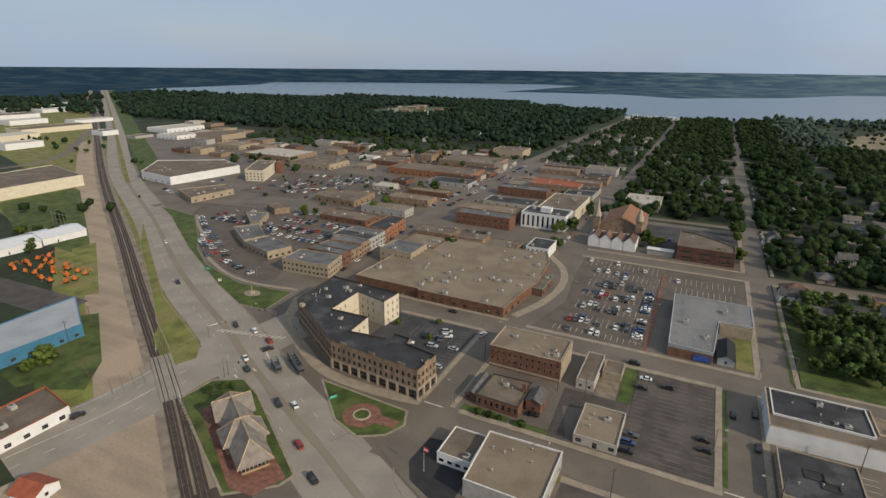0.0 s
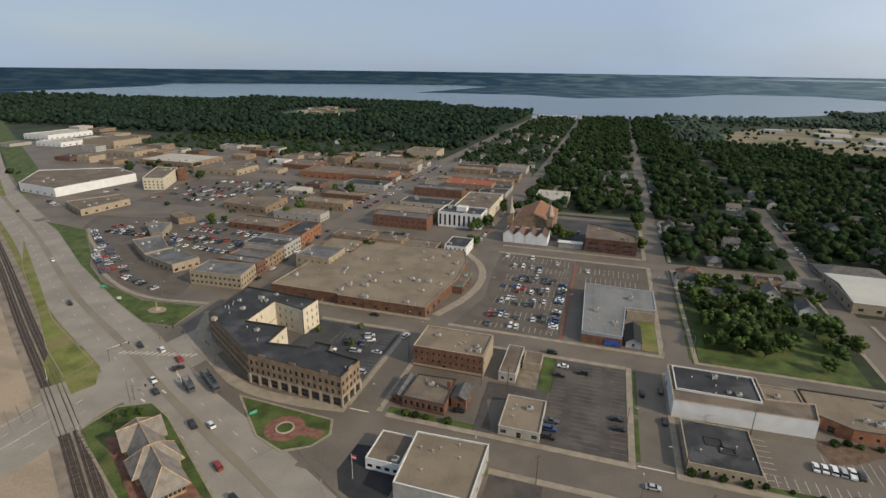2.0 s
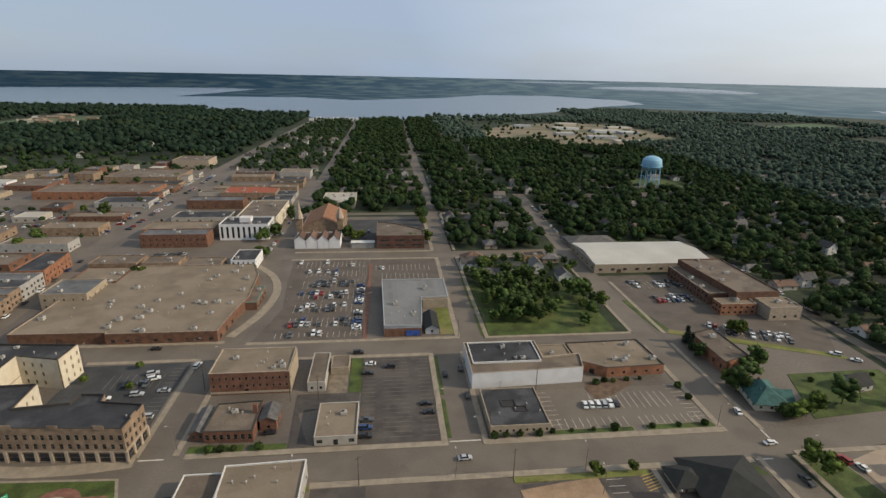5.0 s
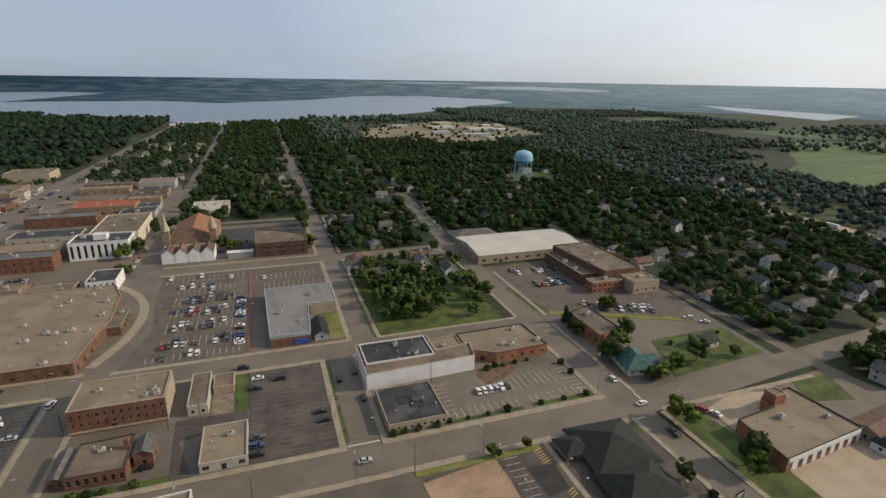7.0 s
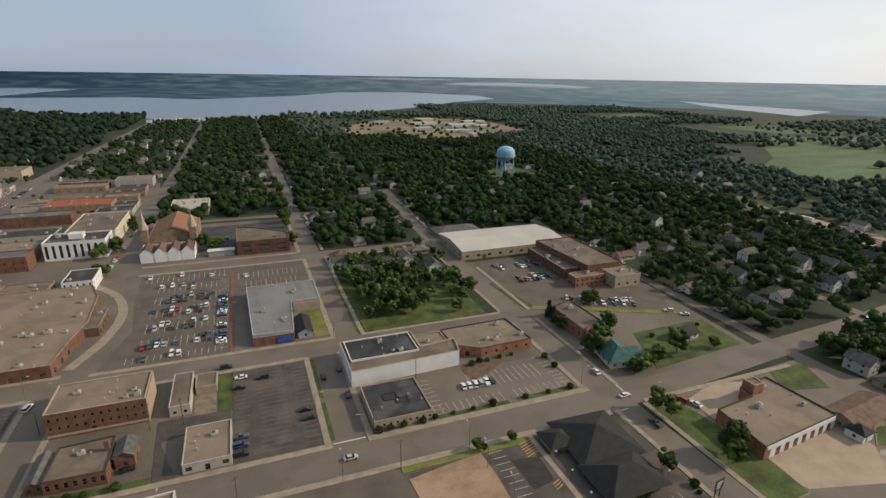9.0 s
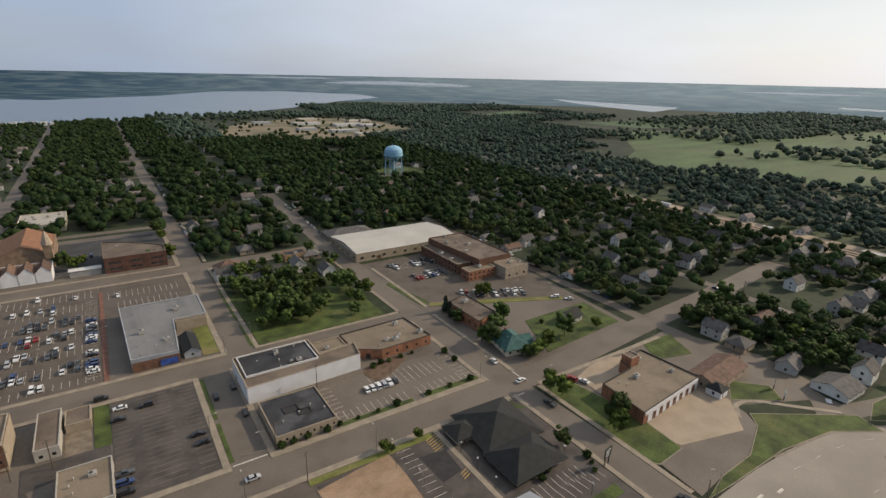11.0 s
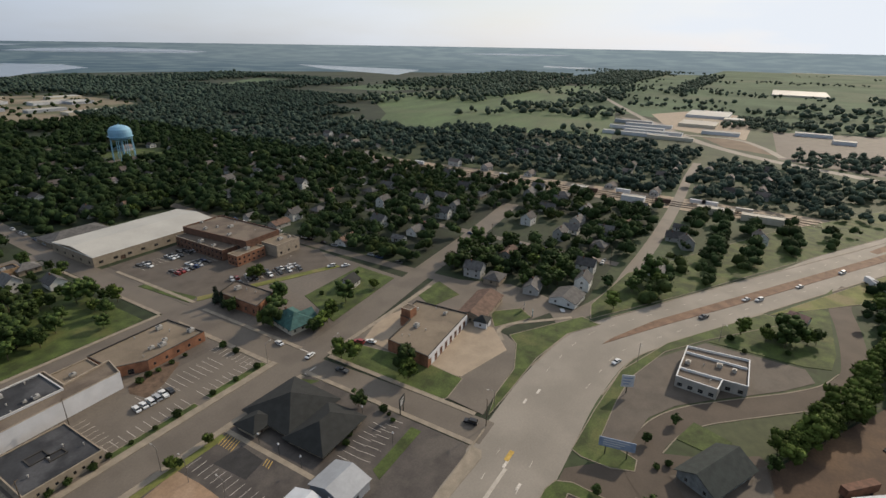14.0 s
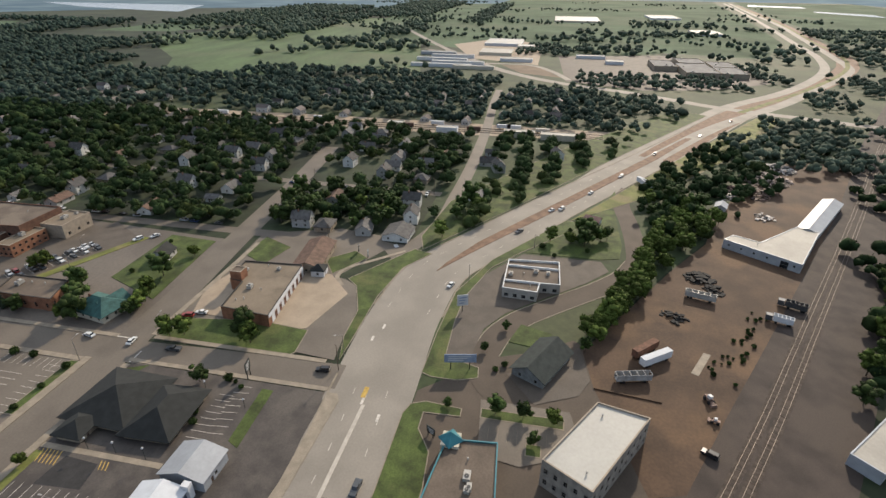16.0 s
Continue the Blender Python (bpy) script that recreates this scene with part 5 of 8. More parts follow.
part("front_panel", Shape().box(-2.4, 227.6, 0, 15.4, 227.85, 4.2), brick_brown, thing("shop_front", "brown brick shop front", "shopfront", kind="structure"))
part("banner", Shape().box(8, 227.3, 0.5, 14.6, 227.5, 3.2), mat("banner_blue", (0.04, 0.09, 0.32)), thing("wall_banner", "blue painted sign panel", "sign"))
building("tan_wing", "tan wing of the repair shop", "annex", rect(18, 259.2, 31.6, 261.8), 4.6, stucco_tan, gravel_roof, 0.3, None, {}, seed=21)
pitched("shed", "small grey gabled shed", "shed", 20.6, 237.5, 17, 6.4, 3.2, 1.8, metal_wall, shingle_slate, rz=90, wins=2)

# church quarter
building("church_hall", "white-gabled hall below the church", "church hall", rect(-66, 364, -34, 384), 6.0, white_wall, shingle_brown, 0.3, None, {0: (8, 1, 1.2, 1.4, 1.5, 3)}, seed=22)
for k in range(4):
    pitched("gable", "white pointed gable with brown roof", "gable", -62 + 8 * k, 370.5, 14, 7.4, 6.3, 3.6, white_wall, shingle_brown, rz=90, wins=0, doors=False, eave=0.25, group="row of white gables")
building("church", "brown brick church with pitched roof", "church", rect(-64, 392, -34, 440), 8.5, brick_tan, brown_roof, 0.3, None, {1: (7, 1, 1.5, 4, 2.5, 3), 3: (7, 1, 1.5, 4, 2.5, 3)}, seed=23)
pitched("church_roof", "steep rust-brown church roof", "church", -49, 416, 46, 28, 8.6, 6.5, brick_tan, mat("rust_roof", (0.24, 0.12, 0.065), var=0.2), rz=90, wins=0, doors=False)
for sx in (-66, -36):
    sp = thing("steeple", "slender pointed brick steeple", "steeple", sx, 392)
    part("shaft", Shape().box(-2.2, -2.2, 0, 2.2, 2.2, 15), brick_tan, sp)
    part("spire", Shape().turned([(3.2, 15), (1.4, 21), (0.05, 29 if sx < -50 else 24)], 0, 0, 8), stone_trim, sp)
building("brown_bank", "two-storey dark brick bank with ribbon windows", "bank", [(-8, 361.5), (26, 361), (26, 376), (8, 392), (-8, 400)], 9.2, brick_dark, brown_roof, 0.7, mat("fascia_brown", (0.2, 0.15, 0.11)), {0: (3, 2, 7.0, 1.5, 1.8, 3.6), 1: (2, 2, 4.0, 1.5, 1.8, 3.6)}, units=1, seed=24)
pitched("drive_canopy", "flat pale canopy beside the bank", "canopy", -18, 366, 16, 5, 4.0, 0.3, grey_wall, coping_white, wins=0, doors=False)
building("white_office", "four-storey white office with tall dark window bands", "office building", rect(-123, 386, -88, 408), 11.5, white_wall, dark_roof, 0.8, None, {0: (9, 1, 1.7, 8.6, 1.6, 3), 1: (6, 1, 1.7, 8.6, 1.6, 3), 3: (5, 1, 1.7, 8.6, 1.6, 3)}, units=5, vents=4, seed=25)
building("penthouse", "white plant room on the office roof", "plant room", rect(-110, 394, -102, 401), 14.5, white_wall, coping_white, 0.3, None, {}, seed=26)
building("cream_office", "cream four-storey office wing with brown roof", "office building", rect(-118, 412, -87, 470), 10.0, stucco, brown_roof, 0.6, None, {1: (9, 3, 1.5, 1.8, 1.5, 3.1), 0: (5, 3, 1.5, 1.8, 1.5, 3.1)}, units=5, seed=27)
building("corner_house", "white and blue two-storey shop", "store", rect(-98, 322, -83, 343), 6.5, white_wall, dark_roof, 0.4, coping_white, {0: (5, 2, 1.0, 1.3, 1.2, 3.0), 1: (4, 2, 1.0, 1.3, 1.2, 3.0)}, units=1, seed=28)
building("red_block", "red brick block with gabled fronts", "store", rect(-172, 370, -127, 385), 9.0, brick_red, grey_roof, 0.6, None, {0: (10, 2, 1.1, 1.5, 1.4, 3.6)}, units=2, seed=29)

# depot
dp = pitched("depot", "old railway depot with broad hipped grey roofs", "depot", -126.5, 103, 38, 8.5, 4.6, 4.4, mat("depot_brick", (0.36, 0.25, 0.14), var=0.15), shingle_depot, rz=-31, hip=True, eave=1.3, wins=8, ridge=tile_ridge)
pitched("depot_bay", "cross gable of the depot with tiled ridge", "depot bay", -124, 101.6, 12.5, 8.5, 4.6, 4.7, mat("depot_brick", (0.36, 0.25, 0.14)), shingle_depot, rz=59, hip=True, eave=1.1, wins=2, doors=False, ridge=tile_ridge)
pitched("depot_bay", "smaller cross gable of the depot", "depot bay", -136.5, 109, 11.5, 7.5, 4.6, 4.2, mat("depot_brick", (0.36, 0.25, 0.14)), shingle_depot, rz=59, hip=False, eave=1.0, wins=2, doors=False, ridge=tile_ridge)
pz = thing("plaza", "round red brick plaza with a planted centre", "plaza", -97, 131, kind="structure")
part("ring_paving", Shape().turned([(7, 0.17), (7, 0.26), (3.2, 0.26), (3.2, 0.17)], 0, 0, 28), red_brick_paving, pz)
part("kerb_ring", Shape().turned([(3.3, 0.2), (3.3, 0.6), (2.7, 0.6), (2.7, 0.2)], 0, 0, 24), stone_trim, pz)
part("bed", Shape().turned([(2.7, 0.4), (0.01, 0.7)], 0, 0, 16), grass, pz)
part("path", Shape().box(5, -1.5, 0.1, 14, 3, 0.24), red_brick_paving, pz)
slab("monument_pad", [(-212 + 5 * math.cos(a * 0.52), 192 + 3.6 * math.sin(a * 0.52)) for a in range(12)], concrete, "round concrete pad", 0.24)
mon = thing("monument", "small stone monument on a round pad", "monument", -212, 192)
part("plinth", Shape().turned([(1.8, 0.2), (1.8, 0.7), (1.2, 0.8), (1.2, 1.4), (0.4, 1.5)], 0, 0, 12), stone_trim, mon)
part("column", Shape().tube((0, 0, 1.4), (0, 0, 5), 0.3, 0.2), stone_trim, mon)

# school and mall on the east side
m1 = building("market_hall", "long tan hall below a white roof", "store", rect(131.5, 305, 213, 350), 6.0, stucco_tan, white_roof, 0.15, coping_white, {0: (10, 1, 2.6, 1.6, 1.6, 3), 3: (5, 1, 2.2, 1.6, 1.6, 3)}, [(0, 0.2, 3, 2.6)], units=0, seed=30)
pitched("hall_roof", "low white standing-seam hall roof", "roof", 172.2, 327.6, 80.4, 43.6, 6.0, 2.2, stucco_tan, white_roof, wins=0, doors=False, eave=0.4)
building("schoolhouse", "brick school wing with flat brown roof", "school", [(188, 246), (213, 246), (212, 300), (184, 300)], 10.0, brick_brown, brown_roof, 0.6, None, {3: (12, 2, 1.8, 1.6, 1.4, 3.6), 1: (10, 2, 1.8, 1.6, 1.4, 3.6), 0: (5, 2, 1.8, 1.6, 1.4, 3.6)}, units=5, vents=4, seed=31)
building("schoolhouse", "lower brick schoolhouse range with two window rows", "school", rect(177, 254, 187.6, 298), 6.4, brick_brown, brown_roof, 0.5, stone_trim, {3: (12, 2, 1.6, 1.3, 1.0, 3.0)}, units=2, seed=32)
building("schoolhouse", "tan-banded brick entrance block", "school", rect(176, 240, 196, 248), 6.0, brick_orange, gravel_roof, 0.6, stone_trim, {0: (6, 2, 1.4, 1.2, 1.0, 2.8), 3: (3, 2, 1.4, 1.2, 1.0, 2.8)}, units=1, seed=33)
building("schoolhouse", "tan stone-clad school annex", "school", rect(198, 232, 216, 245), 7.0, stone_trim, gravel_roof, 0.6, None, {0: (3, 1, 1.6, 1.4, 1.5, 3)}, units=2, seed=34)
building("brick_chapel", "orange brick block with flat brown roof", "office building", [(142, 184), (156, 189), (155.5, 215), (142, 211)], 5.6, brick_orange, brown_roof, 0.4, coping_dark, {0: (4, 1, 1.2, 2.6, 1.2, 3), 3: (5, 1, 1.2, 2.0, 1.4, 3)}, units=2, vents=2, seed=35)
pitched("green_roofed_house", "house with dark teal hipped roof and dormers", "house", 146, 166, 17, 12, 3.6, 3.6, stucco, shingle_green, rz=80, hip=True, eave=0.9, wins=4, chimney=True)
pitched("green_roofed_wing", "cross wing with dark teal gable", "house", 149, 163, 11, 8, 3.4, 2.9, stucco, shingle_green, rz=-10, hip=False, wins=2)
pitched("lawn_house", "small dark-roofed house on an open lawn", "house", 191, 171, 10, 8, 3.2, 3.0, siding, shingle_slate, rz=10, wins=2)

pitched("long_hall", "long low hall with grey hipped roof", "hall", 151, 365, 35, 20, 3.6, 3.2, stucco_tan, shingle, hip=True, eave=0.8, wins=7)
pitched("brown_roofed_house", "square house with red-brown hipped roof", "house", 56.5, 330, 15, 13, 3.4, 4.2, brick_brown, shingle_brown, hip=True, eave=0.9, wins=4)
building("tan_shop", "small tan shop with dark flat roof", "store", rect(91.5, 329, 106, 337), 4.2, mat("shop_ochre", (0.34, 0.22, 0.12)), dark_roof, 0.4, None, {0: (4, 1, 1.4, 1.2, 1.0, 3)}, units=1, seed=48)
flag = thing("flagpole", "white flagpole with a red and white flag", "flagpole", -63.8, 116.7, 0.03)
part("pole", Shape().tube((0, 0, 0), (0, 0, 9.5), 0.07, 0.04, 6), board_white, flag)
part("flag_cloth", Shape().box(0.05, -0.02, 7.6, 1.5, 0.02, 9.3), mat("flag_red", (0.5, 0.05, 0.04)), flag, "red flag cloth")
part("flag_stripe", Shape().box(0.05, -0.04, 8.2, 1.5, 0.04, 8.7), board_white, flag, "white stripe")

# dark office with two hipped roofs
pitched("hipped_office", "low office with broad dark hipped roof", "office building", 103.2, 121.2, 21, 21, 3.0, 4.4, stucco_tan, shingle_slate, rz=88, hip=True, eave=1.4, wins=6)
pitched("hipped_office_wing", "hipped wing of the dark-roofed office", "office building", 100.9, 103.4, 19.6, 14.4, 2.9, 3.6, stucco_tan, shingle_slate, rz=2, hip=True, eave=1.4, wins=5)
pitched("hipped_porch", "small hipped porch of the office", "porch", 91, 125, 9, 8, 2.8, 1.8, stucco_tan, shingle_slate, rz=0, hip=True, eave=1.0, wins=2)
pitched("metal_barn", "grey metal barn with ridged roof", "barn", 84.6, 82.7, 10.6, 13.0, 4.0, 2.1, metal_wall, steel_roof, rz=-1, wins=1)
pitched("metal_barn", "white metal barn with blue end wall", "barn", 70.1, 85.4, 12.8, 12.2, 3.6, 2.0, mat("dull_blue_wall", (0.11, 0.135, 0.175)), mat("white_steel", (0.62, 0.63, 0.64), rough=0.4, var=0.06), rz=2, wins=1)
part("link_box", Shape().box(76.2, 78.4, 0, 78.0, 80.6, 5.2), white_wall, thing("barn_link", "small white lobby between two metal barns", "lobby"))

# fire station
fs = building("fire_station", "brick fire station with flat tan roof and white bays", "fire station", [(150, 95), (190, 99), (188, 126), (172, 124), (171, 118), (152, 116)], 5.0, brick_orange, gravel_roof, 0.5, coping_dark, {}, units=3, vents=4, seed=36)
# white front of the fire station with a row of red bay doors
bay_u = Vector((40, 4)).normalized()
bay_n = Vector((bay_u.y, -bay_u.x))


def bay_box(s0, s1, z0, z1, out):
    p = [Vector((150, 95)) + bay_u * s - Vector(fs.location[:2]) + bay_n * o for s, o in ((s0, out), (s1, out), (s1, -0.05), (s0, -0.05))]
    return Shape().prism([tuple(q) for q in p], z0, z1, bottom=True)


part("front_panel", bay_box(3.0, 39.6, 0.15, 4.4, 0.1), white_wall, fs, "white painted front")
for i in range(7):
    bay = part("bay_door", bay_box(6.0 + 4.8 * i, 8.2 + 4.8 * i, 0.15, 3.4, 0.2), brick_red, fs, "red bay door")
    part("door_window", bay_box(6.3 + 4.8 * i, 7.9 + 4.8 * i, 2.2, 2.8, 0.24), car_glass, bay, "dark glass strip")
part("bay_front", Shape().box(0, -0.15, 4.0, 38, 0.15, 5.3), white_wall, tagged(thing("fascia", "white fascia above the engine bays", "fascia", 150.6, 94.9, rz=5.7), kind="structure"))
building("hose_tower", "square orange brick tower on the station", "tower", rect(172, 118.5, 177, 123.5), 9.0, brick_orange, brown_roof, 0.3, stone_trim, {}, seed=37)
pitched("brown_hall", "long brown-roofed shed beside the fire station", "shed", 205, 100, 27, 13, 3.4, 2.4, stucco_tan, shingle_brown, rz=6, wins=4)
pitched("link_roof", "small hipped link building", "annex", 192.4, 92.5, 6, 6, 3.4, 1.8, white_wall, shingle_slate, rz=6, hip=True, wins=1)
pitched("grey_cottage", "low grey cottage by the bent street", "house", 238, 68, 14.5, 13.5, 2.8, 2.4, siding, shingle, rz=-2, wins=3)

# south side of the highway
building("fast_food_shop", "low fast-food shop with white roof edge", "restaurant", [(190.5, 9.5), (189.5, -5), (197, -6), (197.5, -14.5), (218, -14), (216, 9)], 4.0, plain_wall, brown_roof, 0.9, mat("edge_white", (0.8, 0.79, 0.76), var=0.04), {0: (4, 1, 1.8, 1.6, 0.8, 3), 1: (2, 1, 1.8, 1.6, 0.8, 3), 2: (2, 1, 1.8, 1.6, .8, 3)}, units=3, vents=2, seed=38)
ff = thing("roof_ridge", "white raised bands across the fast-food roof", "roof edge", kind="structure")
part("band", Shape().box(210.6, -13.5, 4.0, 211.1, 8.6, 4.95), mat("edge_white", (0.8, 0.79, 0.76)), ff)
part("band", Shape().box(197.2, -5.6, 4.0, 197.7, 9.0, 4.95), mat("edge_white", (0.8, 0.79, 0.76)), ff)
pitched("green_shed_shop", "gabled grey shop with dark green shingle roof", "store", 148.5, -8.6, 20, 12, 3.2, 3.4, mat("green_siding", (0.22, 0.23, 0.22)), mat("shingle_moss", (0.034, 0.042, 0.038), var=0.2), rz=-27, hip=False, eave=0.9, wins=3)
building("teal_restaurant", "restaurant with brown flat roof and teal corner", "restaurant", [(84, 1), (107, 2.5), (105.5, 17), (84, 20)], 4.6, stucco_tan, brown_roof, 0.5, teal_paint, {1: (3, 1, 2.2, 1.6, 0.8, 3), 2: (5, 1, 2.2, 1.6, 0.8, 3)}, units=3, vents=3, seed=39)
tc = thing("corner_turret", "teal pyramid-roofed corner turret", "turret", 105.2, 15.6)
part("shaft", Shape().box(-2.6, -2.6, 0, 2.6, 2.6, 5.6), stucco, tc)
part("cap", Shape().turned([(3.7, 5.4), (3.7, 5.65), (0.05, 8.2)], 0, 0, 4), teal_paint, tc)
building("mill_building", "tall stone block with white flat roof", "warehouse", [(92, -22), (120.5, -39.5), (124, -25), (99.5, -9.5)], 9.2, mat("stone_grey", (0.28, 0.25, 0.21), var=0.2), white_roof, 0.5, stone_trim, {3: (5, 2, 1.2, 1.8, 1.4, 3.8), 0: (9, 2, 1.2, 1.8, 1.4, 3.8), 2: (7, 2, 1.2, 1.8, 1.4, 3.8)}, vents=2, seed=40)
building("scrap_shed", "long grey shed with pale flat roof", "warehouse", [(239, -123.5), (279, -146), (284, -137), (260, -112), (266, -101), (260, -95)], 4.6, metal_wall, pale_roof, 0.2, None, {5: (6, 1, 1.0, 1.0, 2, 3)}, [(5, 0.8, 3.5, 3.5)], vents=1, seed=41)
pitched("long_shed", "narrow grey metal shed along the tracks", "shed", 305, -157, 58, 10, 4.0, 1.6, metal_wall, steel_roof, rz=-33, wins=0)
pitched("scrap_hut", "small grey hut in the scrapyard", "shed", 312, -107, 8, 6, 2.8, 1.5, metal_wall, steel_roof, rz=-20, wins=1)
pitched("cottage", "small cottage with pink-tan roof", "house", 275, -32, 8, 7, 2.8, 2.0, siding, mat("roof_pink", (0.38, 0.22, 0.17), var=0.15), rz=70, wins=2)

# rows of shops along the main street
rnd = random.Random(21)
walls_pool, roofs_pool = [brick_brown, brick_tan, stucco_tan, brick_brown, plain_wall, grey_wall, brick_tan], [brown_roof, gravel_roof, grey_roof, dark_roof, brown_roof]
building("corner_store", "three-storey pale corner store with many windows", "store", [(-221, 226), (-188, 228), (-192, 247), (-222, 244)], 8.0, stucco_tan, grey_roof, 0.5, None, {0: (11, 2, 1.5, 1.4, 1.4, 3.3), 1: (6, 2, 1.5, 1.4, 1.4, 3.3)}, units=2, seed=42)
building("round_shop", "tan low shop with dark roof", "store", [(-273, 245), (-243, 236), (-237, 252), (-267, 263)], 5.0, stucco_tan, grey_roof, 0.5, None, {0: (6, 1, 2.2, 1.6, 0.8, 3), 1: (4, 1, 2.2, 1.6, 0.8, 3)}, units=2, seed=43)
SHOP = ["low brick shop with flat roof", "two-storey brick shop front", "plain rendered shop with flat roof", "brown brick shop with wide windows"]
y = 248.0
k = 0
while y < 296:
    d = rnd.uniform(8, 14)
    h = rnd.choice((6.6, 7.2, 7.6, 8.0))
    xr = -192 - (y - 247) * 0.085
    building("shop", SHOP[k % 4], "store", rect(xr - 24 - rnd.uniform(0, 6), y, xr, y + d - 0.15), h, rnd.choice(walls_pool), rnd.choice((grey_roof, dark_roof, dark_roof)), 0.5, None, {1: (3, 2 if h > 6 else 1, 1.6, 1.5, 1.2, 3.2)}, units=rnd.choice((0, 1, 1)), seed=50 + k, group="main street shops")
    y += d
    k += 1
for x0, y0, x1, y1 in ((-178, 292, -152, 316), (-150, 319, -128, 332), (-127, 319, -104, 334), (-182, 322, -154, 338)):
    building("shop", "low shop with flat tan roof", "store", rect(x0, y0, x1, y1), rnd.choice((4.5, 5.5, 6.5)), rnd.choice(walls_pool), rnd.choice(roofs_pool), 0.5, None, {0: (4, 1, 1.6, 1.5, 1.2, 3), 1: (3, 1, 1.6, 1.5, 1.2, 3)}, units=2, seed=70 + int(y0), group="main street shops")
for col, (xa, xb, ya, yb) in enumerate(((-182, -128, 390, 640), (-262, -214, 362, 640), (-124, -88, 480, 660))):
    y = float(ya)
    while y < yb:
        d = rnd.uniform(12, 26)
        x0, x1 = xa + rnd.uniform(0, 9), xb - rnd.uniform(0, 4)
        if rnd.random() < 0.82:
            building("shop", SHOP[k % 4], "store", rect(x0, y, x1, y + d - 1.5), rnd.choice((4.2, 5.0, 6.0, 7.5)), rnd.choice(walls_pool), rnd.choice(roofs_pool), 0.5, None, {0: (5, 1, 1.6, 1.4, 1.2, 3), 1: (3, 1, 1.6, 1.4, 1.2, 3)}, units=rnd.choice((1, 2, 3)), seed=100 + k, group="main street shops")
        y += d
        k += 1
for spec in (((-274, 327), (-230, 349), 4.0, brick_brown, brown_roof, "low brown store with flat roof"),
             ((-330, 520), (-225, 560), 7.0, brick_orange, brown_roof, "long orange brick building with brown roof"), ((-300, 590), (-225, 640), 8.0, brick_tan, brown_roof, "broad tan brick building with flat roof"), ((-270, 700), (-226, 735), 9.0, stone_trim, brown_roof, "cream civic building with pale roof"),
             ((-460, 500), (-400, 540), 6.0, stucco_tan, brown_roof, "plain tan shop with flat roof"), ((-560, 520), (-480, 575), 6.0, brick_tan, pale_roof, "low tan store with pale roof"), ((-760, 610), (-700, 660), 10.0, stucco_tan, brown_roof, "orange tan apartment block"),
             ((-925, 640), (-870, 720), 7.0, white_wall, pale_roof, "white roadside store with pale roof"), ((-830, 590), (-780, 640), 6.0, white_wall, pale_roof, "white roadside store with pale roof"), ((-660, 560), (-610, 600), 6.0, stucco_tan, gravel_roof, "tan roadside store with gravel roof"),
             ((-200 + 42, 515), (-108, 545), 7.0, brick_tan, red_roof, "building with red hipped roof"), ((-60, 480), (-30, 520), 6.0, stucco, pale_roof, "cream building behind the church"),
             ((-380, 560), (-340, 600), 5.0, brick_red, brown_roof, "plain red brick store with flat roof")):
    (x0, y0), (x1, y1), h, wl_, rf, lab = spec
    building("store", lab, "store", rect(x0, y0, x1, y1), h, wl_, rf, 0.6, None, {0: (max(2, int((x1 - x0) / 9)), 1, 3.0, 1.6, 1.0, 3), 1: (max(2, int((y1 - y0) / 9)), 1, 3.0, 1.6, 1.0, 3)}, units=4, seed=int(abs(x0)))
building("low_roofed_store", "long pale roof beyond the tracks", "warehouse", [(118, -100), (140, -122), (146, -116), (124, -94)], 4.0, metal_wall, pale_roof, 0.2, None, {}, seed=4)
building("supermarket", "large white supermarket with flat tan roof", "store", [(-545, 362), (-490, 355), (-480, 438), (-525, 458), (-590, 415)], 8.0, white_wall, brown_roof, 0.6, None, {0: (5, 1, 3.0, 1.6, 1.0, 3)}, units=6, seed=500)
building("roadside_store", "low tan roadside store with flat roof", "store", [(-446, 330), (-408, 313), (-403, 357), (-425, 370)], 5.0, stucco_tan, brown_roof, 0.6, None, {0: (4, 1, 3.0, 1.6, 1.0, 3), 1: (5, 1, 2.4, 1.6, 1.0, 3)}, units=4, seed=501)
building("bank_branch", "low tan brick bank with dark windows", "bank", [(-318, 375), (-272, 371), (-276, 410), (-320, 398)], 5.0, brick_tan, brown_roof, 0.6, None, {0: (5, 1, 3.0, 1.8, 1.0, 3), 1: (4, 1, 2.4, 1.6, 1.0, 3)}, units=3, seed=502)
building("hotel", "pale four-storey hotel with rows of windows", "hotel", [(-440, 408), (-420, 414), (-449, 465), (-475, 462)], 11.5, stucco, brown_roof, 0.6, None, {0: (5, 3, 1.6, 1.5, 1.4, 3.0), 1: (10, 3, 1.6, 1.5, 1.4, 3.0)}, units=2, seed=503)
for poly, lab in (([(-306, 267), (-275, 247), (-270, 262), (-296, 282)], "grey-roofed shop in a bent row"), ([(-330, 302), (-308, 285), (-299, 286), (-313, 310)], "grey-roofed shop at the end of a bent row")):
    building("bent_row_shop", lab, "store", poly, 4.6, stucco_tan, grey_roof, 0.5, None, {0: (6, 1, 2.2, 1.6, 0.8, 3)}, units=2, vents=2, seed=44)
building("small_shop", "small tan brick shop with flat roof", "store", [(-334, 330), (-316, 320), (-309, 330), (-326, 340)], 4.6, brick_tan, brown_roof, 0.5, None, {0: (3, 1, 2.0, 1.4, 1.0, 3)}, seed=45)
